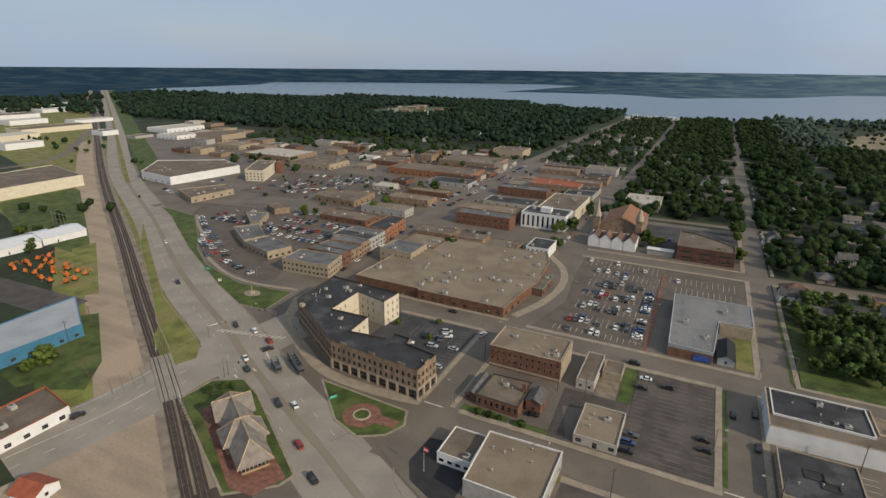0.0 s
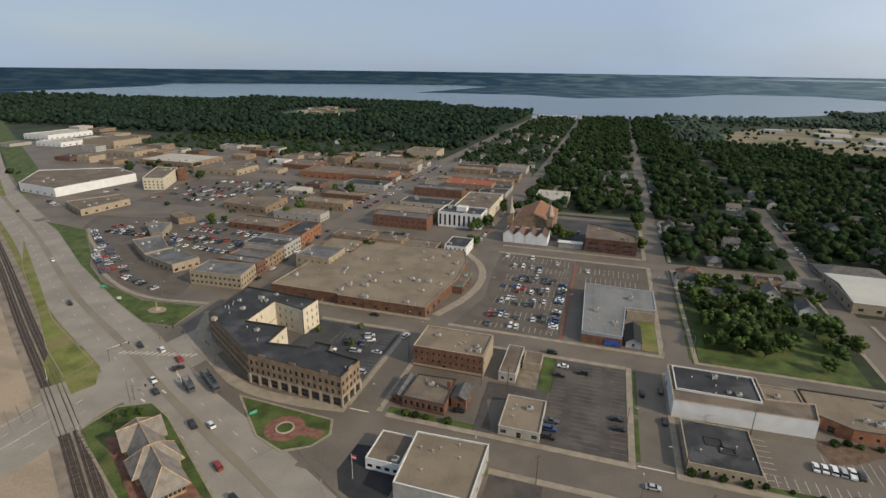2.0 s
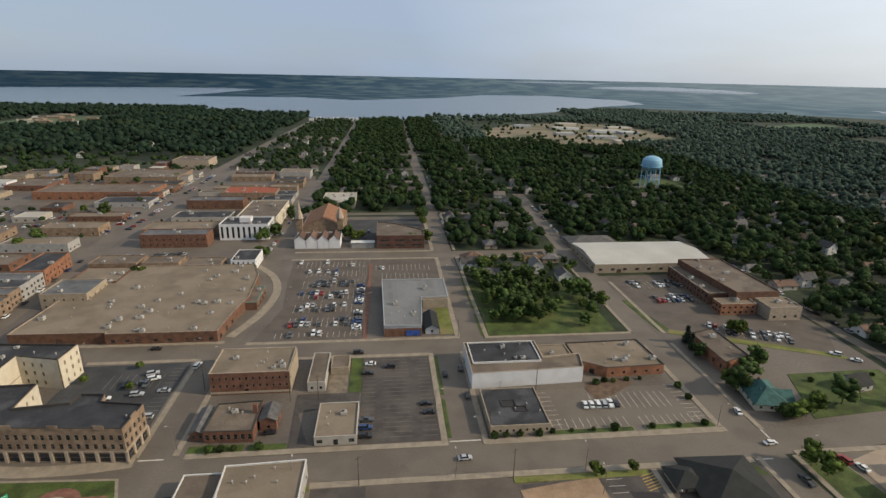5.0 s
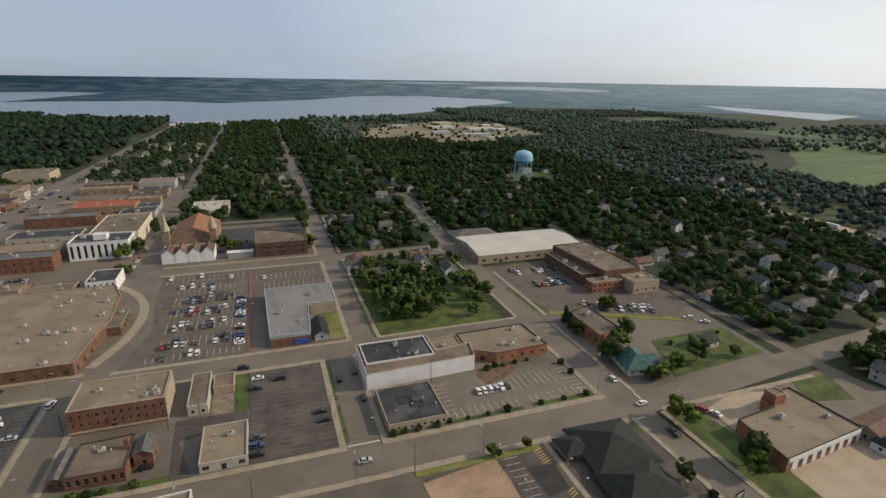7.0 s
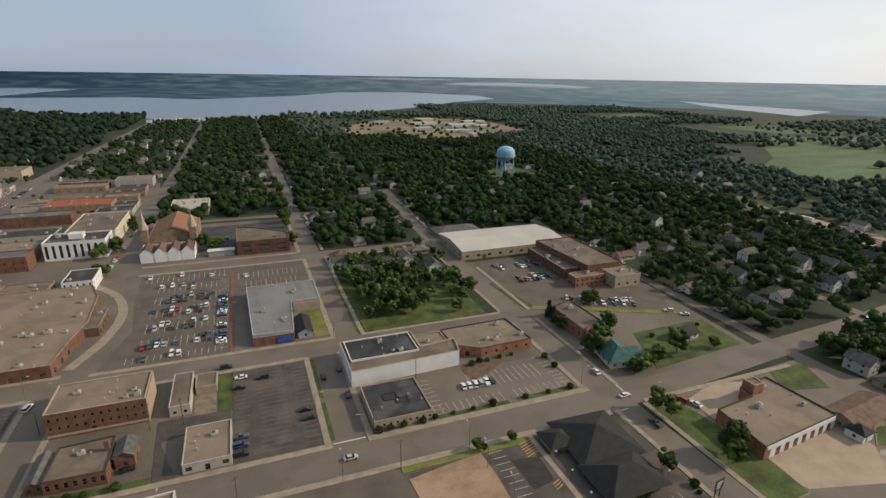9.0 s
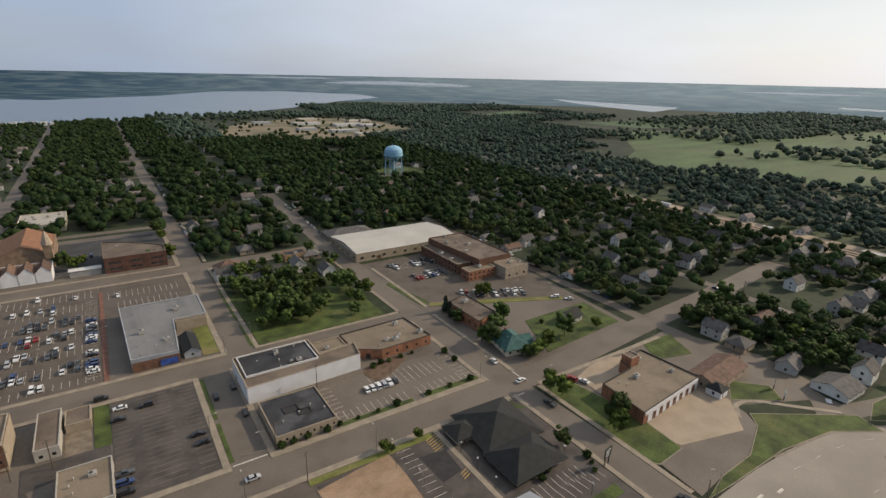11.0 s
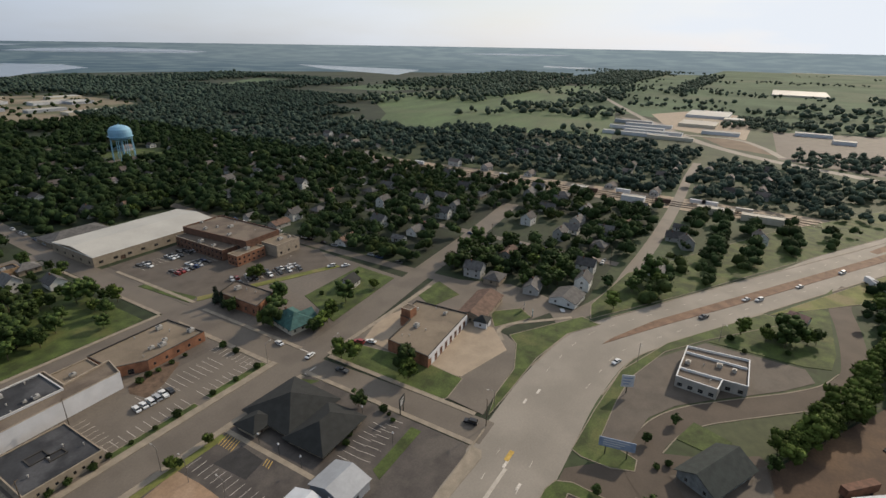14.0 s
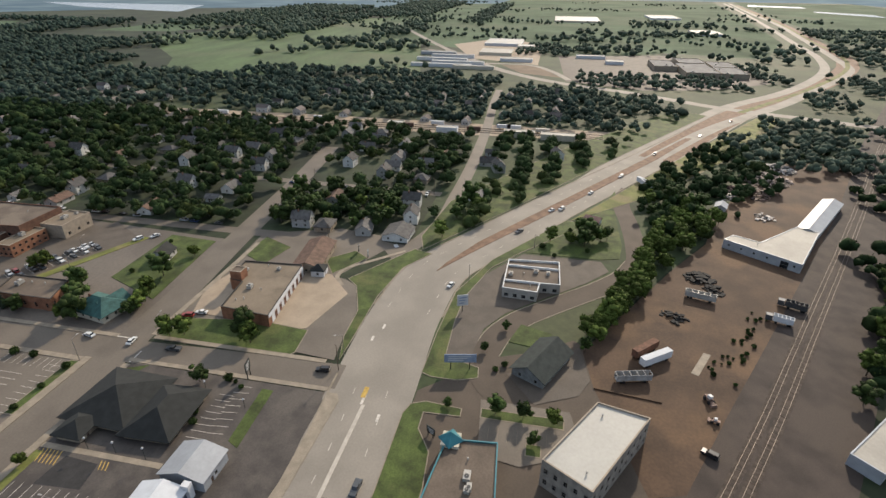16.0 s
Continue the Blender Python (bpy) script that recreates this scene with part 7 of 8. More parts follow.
# ---- woods: uncountable trees joined by the tract ----
def woods(label, rects, spacing, size, seed, holes=(), keep=1.0, blobs=2, sub=1, spray=0, leaf=None):
    g = np.random.RandomState(seed)
    pts = []
    for x0, y0, x1, y1 in rects:
        nx, ny = max(1, int((x1 - x0) / spacing)), max(1, int((y1 - y0) / spacing))
        gx_, gy_ = np.meshgrid(np.linspace(x0, x1, nx), np.linspace(y0, y1, ny))
        p = np.stack([gx_.ravel(), gy_.ravel()], -1) + g.uniform(-0.5, 0.5, (nx * ny, 2)) * spacing
        pts.append(p[g.uniform(0, 1, len(p)) < keep])
    p = np.concatenate(pts)
    ok = np.ones(len(p), bool)
    for road_pts, width in ROAD_NP:
        lo, hi = road_pts.min(0) - 15, road_pts.max(0) + 15
        near = np.where(ok & ((p > lo) & (p < hi)).all(1))[0]
        for i in range(0, len(near), 500):
            j = near[i:i + 500]
            d = ((p[j][:, None] - road_pts[None]) ** 2).sum(2).min(1)
            ok[j] &= d > (width / 2 + size * (0.12 if width < 13 and spacing > 8 else 0.5)) ** 2
    for a, b, c, d in FOOT:
        ok &= ~((p[:, 0] > a) & (p[:, 0] < c) & (p[:, 1] > b - 1.0) & (p[:, 1] < d))
    for a, b, c, d in holes:
        ok &= ~((p[:, 0] > a) & (p[:, 0] < c) & (p[:, 1] > b) & (p[:, 1] < d))
    # natural glades
    nz = np.array([noise.noise(Vector((q[0] / 70, q[1] / 70, seed))) for q in p])
    ok &= nz > -0.42
    p = p[ok]
    base = bmesh.new()
    bmesh.ops.create_icosphere(base, subdivisions=sub, radius=1)
    bv = np.array([v.co[:] for v in base.verts])
    bf = np.array([[v.index for v in f.verts] for f in base.faces])
    base.free()
    n = len(p) * blobs
    c = np.repeat(p, blobs, 0)
    s = np.repeat(g.uniform(0.6, 1.25, len(p)), blobs) * size * g.uniform(0.55, 1.0, n) * (1.0, 0.85, 0.75, 0.68, 0.6)[blobs - 1]
    z = np.repeat(g.uniform(0.8, 1.35, len(p)), blobs) * size * g.uniform(0.5, 1.15, n)
    c = c + g.normal(0, size * 0.33, (n, 2)) * (blobs > 1)
    if blobs > 1:
        # the inner clumps of a crown stand highest
        out = np.linalg.norm(c - np.repeat(p, blobs, 0), axis=1) / size
        z = np.repeat(g.uniform(0.75, 1.5, len(p)), blobs) * size * (1.12 - 0.75 * np.minimum(out, 1) ** 1.5) * g.uniform(0.85, 1.1, n)
    v = bv[None] * g.uniform(0.68, 1.28, (n, len(bv), 1)) * np.stack([s, s, s * 0.92], -1)[:, None] + np.concatenate([c, z[:, None]], 1)[:, None]
    f = bf[None] + (np.arange(n) * len(bv))[:, None, None]
    v, f = v.reshape(-1, 3), f.reshape(-1, 3)
    if spray:
        # ragged leaf sprays over every clump
        k = n * spray
        dirs = g.normal(0, 1, (k, 3))
        dirs[:, 2] = np.abs(dirs[:, 2]) * 1.2 - 0.35
        dirs /= np.linalg.norm(dirs, axis=1)[:, None]
        at = np.repeat(np.concatenate([c, z[:, None]], 1), spray, 0) + dirs * np.repeat(s, spray)[:, None] * g.uniform(0.85, 1.12, (k, 1))
        tri = at[:, None] + g.normal(0, size * 0.085, (k, 3, 3))
        f = np.concatenate([f, np.arange(k * 3).reshape(-1, 3) + len(v)])
        v = np.concatenate([v, tri.reshape(-1, 3)])
    ob = new("woodland", array_mesh("woodland", v, f, leaf or woods_leaf))
    return tagged(ob, label, "trees", kind="stuff")


woods("garden trees among the houses", [(305, 62, 436, 152), (232, 166, 436, 345), (244, 72, 298, 150)], 8.4, 5.4, 21, keep=0.84, blobs=5, spray=40, leaf=woods_leaf_garden)
woods("dark trees between the last houses and the highway", [(256, 30, 436, 52), (288, 12, 436, 30), (318, -8, 436, 12), (352, -30, 436, -8), (388, -52, 436, -30), (410, -66, 440, -52)], 7.6, 5.0, 24, keep=0.82, blobs=4, spray=30, leaf=woods_leaf_garden)
woods("trees between the service road and the scrapyard", [(268, -88, 335, -58), (330, -150, 440, -80), (262, -180, 330, -168)], 7.5, 4.4, 22, keep=0.85, blobs=4, sub=2, spray=40)
woods("shrubby woods across the tracks", [(150, -155, 174, -122), (172, -165, 205, -136), (184, -185, 262, -155), (240, -235, 360, -198)], 7.5, 4.4, 23, keep=0.85, blobs=4, sub=2, spray=40)
woods("dense dark green treetops between the lake streets", [(-68, 446, 33, 1440), (46, 352, 118, 1440)], 9.6, 6.0, 1, [(-62, 446, 30, 470)], blobs=4, spray=34)
woods("dense dark green treetops round the water tower", [(142, 356, 440, 980), (230, 346, 430, 360)], 9.6, 6.0, 2, [(284, 545, 350, 620), (300, 905, 445, 990)], blobs=4, spray=30)
woods("wooded hillside beyond the side railway", [(440, 420, 640, 980), (640, 640, 760, 1000), (760, 760, 950, 1100)], 10.5, 5.8, 3, blobs=4, spray=10, leaf=woods_leaf_mid_haze)
woods("trees between the side railway and the marsh", [(482, 66, 590, 420), (590, 66, 720, 240), (482, -40, 620, 50), (590, 240, 720, 400)], 9.4, 5.6, 4, [(700, 60, 760, 120)], 0.85, blobs=4, spray=24, leaf=woods_leaf_mid_haze)
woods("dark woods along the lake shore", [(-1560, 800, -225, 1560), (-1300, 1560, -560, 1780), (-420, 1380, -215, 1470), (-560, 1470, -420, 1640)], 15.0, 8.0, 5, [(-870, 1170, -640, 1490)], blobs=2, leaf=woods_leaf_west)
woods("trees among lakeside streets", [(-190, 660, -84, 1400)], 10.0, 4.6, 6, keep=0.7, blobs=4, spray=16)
woods("woods behind the sandy ground", [(120, 1000, 240, 1540), (240, 1420, 620, 1560), (620, 1000, 900, 1900), (900, 1100, 1350, 1750), (600, 1560, 700, 1800)], 14.0, 6.8, 7, [(190, 960, 610, 1410), (950, 1250, 1290, 1490)], blobs=2, leaf=woods_leaf_mid_haze)
woods("scattered trees on sandy ground", [(200, 980, 610, 1400)], 18.0, 4.5, 8, keep=0.3, blobs=3)
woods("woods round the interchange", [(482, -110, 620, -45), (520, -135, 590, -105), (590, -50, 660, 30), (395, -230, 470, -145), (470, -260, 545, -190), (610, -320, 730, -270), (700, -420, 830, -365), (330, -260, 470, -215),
                                      (470, -340, 560, -280), (690, -150, 760, -40), (700, -230, 775, -170), (760, -300, 900, -272), (960, -30, 1010, 60), (1000, -60, 1100, 40)], 9.0, 5.0, 9, keep=0.85, blobs=4, spray=16, leaf=woods_leaf_far_haze)
woods("hazy tree belts beyond the retail park", [(960, -390, 1000, -180), (1000, -200, 1060, -60), (1040, -420, 1120, -340), (1180, -170, 1230, 20), (1320, -330, 1380, -60), (1220, -660, 1560, -570), (1300, -900, 1560, -720), (1560, -420, 1700, -200), (900, -560, 1200, -480)], 15.0, 7.0, 17, keep=0.65, blobs=3, leaf=woods_leaf_far_haze)
belt = random.Random(44)
BELTS = []
for k in range(46):
    x, y, w = belt.uniform(1050, 2900), belt.uniform(-850, 950), belt.uniform(90, 420)
    BELTS.append((x, y, x + belt.uniform(16, 50), y + w))
woods("hazy hedgerows and copses over the far fields", BELTS, 14.0, 5.5, 31, [(1700, -180, 1900, 80), (1380, -410, 1500, -290), (1880, -420, 2060, -250)], 0.7, blobs=2, leaf=woods_leaf_far_haze)
woods("tree lines across the fields", [(1040, 560, 1700, 700), (1100, 330, 1700, 380), (950, 240, 1060, 420), (840, 420, 900, 470), (1300, 700, 2200, 1000), (1500, 200, 2600, 250), (1700, 420, 2700, 640), (590, 470, 640, 560), (880, 700, 1000, 800), (1000, 300, 1060, 460), (740, 180, 800, 250), (1280, 300, 1330, 420)], 15.0, 7.5, 10, keep=0.85, blobs=2, leaf=woods_leaf_far_haze)
woods("dark woods beside the highway out of town", [(-2000, 1080, -1750, 1500), (-2000, 700, -1500, 960), (-1700, 1080, -1560, 1500), (-1500, 980, -980, 1080)], 24.0, 11.0, 11, blobs=3, leaf=woods_leaf_west)
woods("trees along the industrial land", [(-700, 380, -560, 420), (-620, 190, -440, 225), (-1000, 380, -880, 410), (-480, 225, -420, 260), (-1000, 440, -760, 470)], 14.0, 5.0, 13, keep=0.5)
woods("garden trees of the shopping quarter", [(-700, 640, -230, 790), (-420, 570, -270, 690), (-560, 480, -440, 520)], 13.0, 5.0, 14, keep=0.6, blobs=4, spray=12)
woods("small street trees of the shopping quarter", [(-440, 370, -215, 700), (-182, 390, -88, 640)], 19.0, 2.6, 16, keep=0.55, blobs=3)
woods("scrub along the scrapyard", [(420, -225, 470, -180), (300, -140, 345, -110)], 7.0, 2.8, 15, keep=0.6)

# ---- water tower ----
wt = thing("water_tower", "pale blue water tower on slender legs", "water tower", 300, 572)
part("tank", Shape().turned([(0.5, 20), (6.5, 20.6), (10, 22.6), (10.9, 25), (10.9, 29), (10.2, 32), (7.5, 34.6), (3.5, 36), (0.05, 36.4)], 0, 0, 32), tank_blue, wt)
part("catwalk", Shape().turned([(10.9, 24.7), (12.1, 24.7), (12.1, 24.9), (10.9, 24.9)], 0, 0, 32), tank_blue, wt)
part("catwalk_rail", Shape().turned([(12.0, 25.9), (12.1, 25.9), (12.1, 26.0), (12.0, 26.0), (12.0, 25.9)], 0, 0, 32), tank_blue, wt)
part("riser", Shape().tube((0, 0, 0), (0, 0, 20.4), 1.1, 1.1, 12), tank_blue, wt)
for k in range(8):
    a, b = k * math.pi / 4, (k + 1) * math.pi / 4
    part("leg", Shape().tube((11.3 * math.cos(a), 11.3 * math.sin(a), 0), (10.3 * math.cos(a), 10.3 * math.sin(a), 24), 0.42, 0.42, 8), tank_blue, wt)
    part("brace", Shape().tube((11 * math.cos(a), 11 * math.sin(a), 1), (10.5 * math.cos(b), 10.5 * math.sin(b), 12), 0.09, 0.09, 4).tube((10.7 * math.cos(a), 10.7 * math.sin(a), 12), (10.9 * math.cos(b), 10.9 * math.sin(b), 12), 0.14, 0.14, 4), tank_blue, wt)
part("beacon", Shape().tube((0, 0, 36.2), (0, 0, 38.6), 0.25, 0.12, 6), tank_blue, wt)


# ---- vehicles ----
def car_paint(name, c):
    return mat(name, c, rough=0.3, var=0.04, scale=0.5, bump=0, spec=0.5)


PAINTS = [("white", car_paint("paint_white", (0.72, 0.72, 0.7))), ("silver", car_paint("paint_silver", (0.4, 0.41, 0.42))), ("black", car_paint("paint_black", (0.02, 0.02, 0.022))), ("dark grey", car_paint("paint_grey", (0.08, 0.085, 0.09))),
          ("dark blue", car_paint("paint_blue", (0.03, 0.06, 0.16))), ("dark red", car_paint("paint_red", (0.28, 0.03, 0.025)))]


def make_car(colour, paint, kind, far=False):
    L, W = {"sedan": (4.7, 1.8), "van": (4.9, 1.9), "pickup": (5.6, 1.95)}[kind]
    ob = thing("car", "%s %s with dark windows" % (colour, {"sedan": "sedan car", "van": "sport utility car", "pickup": "pickup truck"}[kind]), "car", 0, 0, -400)
    hood, belt, roof = (0.78, 0.95, 1.45) if kind == "sedan" else (0.98, 1.12, 1.75)
    x = lambda f: L * (f - 0.5)
    side = [(x(0), 0.35), (x(1), 0.35), (x(1), hood - 0.12), (x(0.97), hood), (x(0.72), belt), (x(0.08), belt), (x(0.01), belt - 0.12)]
    b = Shape()
    n = len(side)
    for s in (-1, 1):
        pts = [(px_, s * W / 2 * (1.0 if z < hood else 0.94), z) for px_, z in side]
        b.face(pts if s < 0 else pts[::-1])
    for i in range(n):
        (x0, z0), (x1, z1) = side[i], side[(i + 1) % n]
        w0, w1 = (W / 2 * (1.0 if z < hood else 0.94) for z in (z0, z1))
        b.face([(x0, -w0, z0), (x0, w0, z0), (x1, w1, z1), (x1, -w1, z1)])
    c0, c1, r0, r1 = {"sedan": (0.14, 0.74, 0.26, 0.58), "van": (0.02, 0.72, 0.06, 0.6), "pickup": (0.36, 0.72, 0.4, 0.6)}[kind]
    wt_, wb = W / 2 * 0.78, W / 2 * 0.92
    b.face([(x(r0), -wt_, roof), (x(r1), -wt_, roof), (x(r1), wt_, roof), (x(r0), wt_, roof)])
    if kind == "pickup":
        b.box(x(0.01), -W / 2 * 0.93, belt, x(0.36), -W / 2 * 0.85, belt + 0.12)
        b.box(x(0.01), W / 2 * 0.85, belt, x(0.36), W / 2 * 0.93, belt + 0.12)
    part("body", b, paint, ob)
    g = Shape()
    lo = [(x(c0), -wb, belt), (x(c1), -wb, belt), (x(c1), wb, belt), (x(c0), wb, belt)]
    hi = [(x(r0), -wt_, roof - 0.03), (x(r1), -wt_, roof - 0.03), (x(r1), wt_, roof - 0.03), (x(r0), wt_, roof - 0.03)]
    for i in range(4):
        j = (i + 1) % 4
        g.face([lo[i], lo[j], hi[j], hi[i]])
    part("cabin_glass", g, car_glass, ob)
    if far:
        w = Shape()
        for fx in (0.19, 0.82):
            w.tube((x(fx), -W / 2 * 1.01, 0.34), (x(fx), W / 2 * 1.01, 0.34), 0.34, 0.34, 10)
        part("wheelset", w, rubber, ob)["kind"] = "stuff"
    for fx in (0.19, 0.82) if not far else ():
        for s in (-1, 1):
            part("wheel", Shape().tube((x(fx), s * W / 2 * 0.82, 0.34), (x(fx), s * W / 2 * 1.02, 0.34), 0.34, 0.34, 10), rubber, ob)
    return ob


CARS = []
for name, paint in PAINTS:
    for kind in ("sedan", "van"):
        CARS.append(make_car(name, paint, kind))
FAR_CARS = [make_car(name, paint, kind, True) for name, paint in PAINTS for kind in ("sedan", "van")]
PICKUPS = [make_car(*PAINTS[0], "pickup"), make_car(*PAINTS[5], "pickup"), make_car(*PAINTS[3], "pickup")]
rc = random.Random(9)


def car(x, y, rz, k=None, group="parked cars", pickup=False):
    src = rc.choice(PICKUPS) if pickup or rc.random() < 0.12 else CARS[rc.choice((0, 1, 0, 1, 2, 3, 2, 4, 5, 4, 5, 6, 7, 6, 7, 8, 9, 11)) if k is None else k]
    if (x < -100 or x > 240 or y > 262) and src in CARS:
        src = FAR_CARS[CARS.index(src)]
    copy_thing(src, pose(x, y, 0.2, 0, 0, rz))["group"] = group


placed = 0
for x, y, rz, fill in STALLS:
    if -64 < x < -12 and 226 < y < 338:
        fill = 0.6 if (y < 300 and x > -19) else 0.5 if 240 < y < 300 else 0.2 if y < 300 else 0.14
    if x < -100:
        fill = 0.12 if y < 212 and x > -135 else 0.4
    if rc.random() < fill and placed < 330:
        car(x + rc.uniform(-0.2, 0.2), y + rc.uniform(-0.5, 0.5), rz + rc.choice((0, 180)) + rc.uniform(-2, 2))
        placed += 1
for k in range(6):
    car(74.2 + 2.5 * k, 166.4, 82, (0, 0, 1, 3, 4, 4)[k])
for x, y, rz, k in ((-9, 159, 0, 9), (-9, 163.5, 0, 8), (-9, 154.5, 0, 5), (-9, 195, 0, 4), (13.5, 172, 0, 4), (-42, 159, 8, 4), (-14, 212.5, 0, 5), (23, 192, 88, 5), (30, 196, 88, 4), (30, 176, 88, 4), (-81, 206, 80, 1), (-104, 222, 0, 4), (-97, 201, 20, 3), (-95, 197, 20, 1), (-98, 194, 15, 6), (-108, 184, 10, 0),
                    (-97, 186, 5, 3), (240, 66, 15, 4), (150, 130, 100, 11), (153, 126, 100, 0), (122 + 8, 122, 95, 1), (130.5, 65, 100, 5), (24, 141, 3, 2), (131, 158, 80, 0), (131, 140, 5, 0), (205, 196, 150, 1), (210, 190, 150, 0)):
    car(x, y, rz, k)
for x, y, rz, k in ((88, 38, 178, 5), (194.5, 32.2, 160, 0), (255.7, 6.6, 148, 1), (288, -9.7, 148, 0), (291.4, -15.5, 148, 1), (321.6, -33.5, 148, 0), (357.6, -55, 147, 1), (415, -85, 147, 3), (480, -132, 147, 0), (540, -172, 147, 11),
                    (-260, 183, -30, 5), (-190, 160, -30, 5), (-178, 160, 150, 1), (-165, 156, 150, 7), (-160, 150, 60, 5), (-163, 140, -30, 0), (-156, 134, 150, 5), (-128, 122, -30, 5), (-122, 124, 150, 0), (-106, 108, 150, 11), (-92, 98, -25, 5), (-186, 84, 75, 5), (-330, 228, -30, 0), (-470, 306, -30, 5)):
    car(x, y, rz, k, "cars on the highway")
for k in range(40):
    x, y = rc.uniform(-470, -230), rc.uniform(370, 640)
    if clear(x, y, -3):
        car(x, y, rc.choice((0, 90)) + rc.uniform(-5, 5), group="cars in town")
for k in range(14):
    car(-193 - (k * 8) * 0.09 + (4.8 if k % 2 else -4.8), 236 + 8.2 * k, 94, group="cars in town")


def far_cars(label, rows, seed):
    """Rows of far parked cars, x0, y0, x1, y1 along the row, the way they face, the share of places taken."""
    g, sh = random.Random(seed), Shape()
    for x0, y0, x1, y1, rz, fill in rows:
        n = int(math.dist((x0, y0), (x1, y1)) / 2.9)
        for i in range(n):
            if g.random() > fill:
                continue
            f = (i + 0.5) / n
            m = pose(x0 + (x1 - x0) * f, y0 + (y1 - y0) * f + g.uniform(-0.4, 0.4), 0.1, 0, 0, rz + g.choice((0, 180)) + g.uniform(-3, 3))
            k, up = g.choice((0, 0, 1, 1, 2, 2, 3, 3, 4, 5)), g.choice((0.0, 0.3))
            lower = [(-2.3, -0.9), (2.3, -0.9), (2.3, 0.9), (-2.3, 0.9)]
            base = [m @ Vector((*q, 0.3)) for q in lower]
            belt = [m @ Vector((*q, 0.9 + up)) for q in lower]
            foot = [m @ Vector(q) for q in ((-1.7, -0.82, 0.9 + up), (1.2, -0.82, 0.9 + up), (1.2, 0.82, 0.9 + up), (-1.7, 0.82, 0.9 + up))]
            roof = [m @ Vector(q) for q in ((-1.2, -0.7, 1.42 + up), (0.5, -0.7, 1.42 + up), (0.5, 0.7, 1.42 + up), (-1.2, 0.7, 1.42 + up))]
            sh.face(belt, k).face(roof, k)
            for j in range(4):
                h = (j + 1) % 4
                sh.face([base[j], base[h], belt[h], belt[j]], k).face([foot[j], foot[h], roof[h], roof[j]], 6)
    tagged(new("far_parked_cars", sh.mesh("far_parked_cars", *(p for _, p in PAINTS), car_glass)), label, "cars", kind="stuff")


far_cars("many parked cars in the lots of the shopping quarter", [(-362, 285, -322, 257, 60, 0.8), (-318, 247, -280, 222, 60, 0.8), (-268, 222, -230, 212, 75, 0.6), (-345, 300, -338, 320, 0, 0.6), (-356, 296, -352, 318, 0, 0.7),
         (-300, 296, -225, 300, 90, 0.55), (-300, 311, -225, 315, 90, 0.5), (-292, 280, -232, 276, 90, 0.5), (-300, 326, -280, 340, 45, 0.5), (-410, 385, -340, 395, 90, 0.5), (-405, 402, -330, 412, 90, 0.5), (-400, 436, -330, 446, 90, 0.5), (-395, 466, -320, 476, 90, 0.6),
         (-300, 425, -245, 430, 90, 0.6), (-300, 450, -245, 455, 90, 0.6), (-300, 470, -240, 474, 90, 0.4), (-320, 540, -230, 566, 90, 0.4), (-470, 475, -440, 520, 0, 0.6), (-480, 340, -455, 330, 90, 0.5), (-560, 480, -490, 500, 90, 0.5), (-640, 520, -570, 530, 90, 0.5),
         (-200, 400, -203, 640, 0, 0.35), (-213, 400, -216, 640, 0, 0.35), (-82, 360, -80, 470, 90, 0.3), (-190, 340, -130, 345, 90, 0.4), (-180, 350, -130, 355, 90, 0.4)], 61)
far_cars("cars parked along the tree-lined streets", [(45, 360, 48, 640, 90, 0.16), (33, 470, 34, 700, 90, 0.14), (134, 365, 138, 480, 90, 0.25), (231, 160, 231, 330, 90, 0.25), (298, 70, 299, 300, 90, 0.14), (240, 66, 420, 66, 0, 0.14), (52, 318, 112, 314, 30, 0.4), (70, 300, 115, 304, 60, 0.25), (140, 356, 210, 358, 0, 0.4)], 62)


def box_truck(x, y, rz, length, colour, label, cab=True, open_top=False):
    ob = thing("truck" if cab else "trailer", label, "truck" if cab else "trailer", x, y, 0.1, rz)
    bx = Shape()
    if open_top:
        for s in (-1, 1):
            bx.box(-length / 2, s * 1.25 - 0.06, 1.1, length / 2, s * 1.25 + 0.06, 3.4)
        bx.box(-length / 2, -1.25, 1.0, length / 2, 1.25, 1.2)
        for i in range(6):
            u = -length / 2 + length * i / 5
            bx.box(u - 0.1, -1.25, 3.25, u + 0.1, 1.25, 3.42)
    else:
        bx.box(-length / 2, -1.25, 1.0, length / 2, 1.25, 3.9)
    part("box", bx, colour, ob)
    part("chassis", Shape().box(-length / 2 + 0.3, -0.5, 0.6, length / 2 + (2.2 if cab else -0.3), 0.5, 1.0), rubber, ob)
    if cab:
        part("cab", Shape().prism([(length / 2 + 0.3, -1.2), (length / 2 + 2.6, -1.1), (length / 2 + 2.6, 1.1), (length / 2 + 0.3, 1.2)], 0.7, 3.0, bottom=True), PAINTS[3][1], ob)
        part("windscreen", Shape().box(length / 2 + 2.55, -1.0, 1.8, length / 2 + 2.68, 1.0, 2.7), car_glass, ob)
    for u in (-0.38, -0.28, 0.32):
        for s in (-1, 1):
            part("wheel", Shape().tube((length * u, s * 0.95, 0.5), (length * u, s * 1.25, 0.5), 0.5, 0.5, 12), rubber, ob)
    return ob


box_truck(-141, 146, -32, 13, mat("trailer_grey", (0.13, 0.135, 0.14)), "grey dump trailer truck at the crossing", True, True)
box_truck(-147, 141, -32, 6, mat("trailer_grey", (0.13, 0.135, 0.14)), "grey delivery truck waiting at the crossing", True, True)
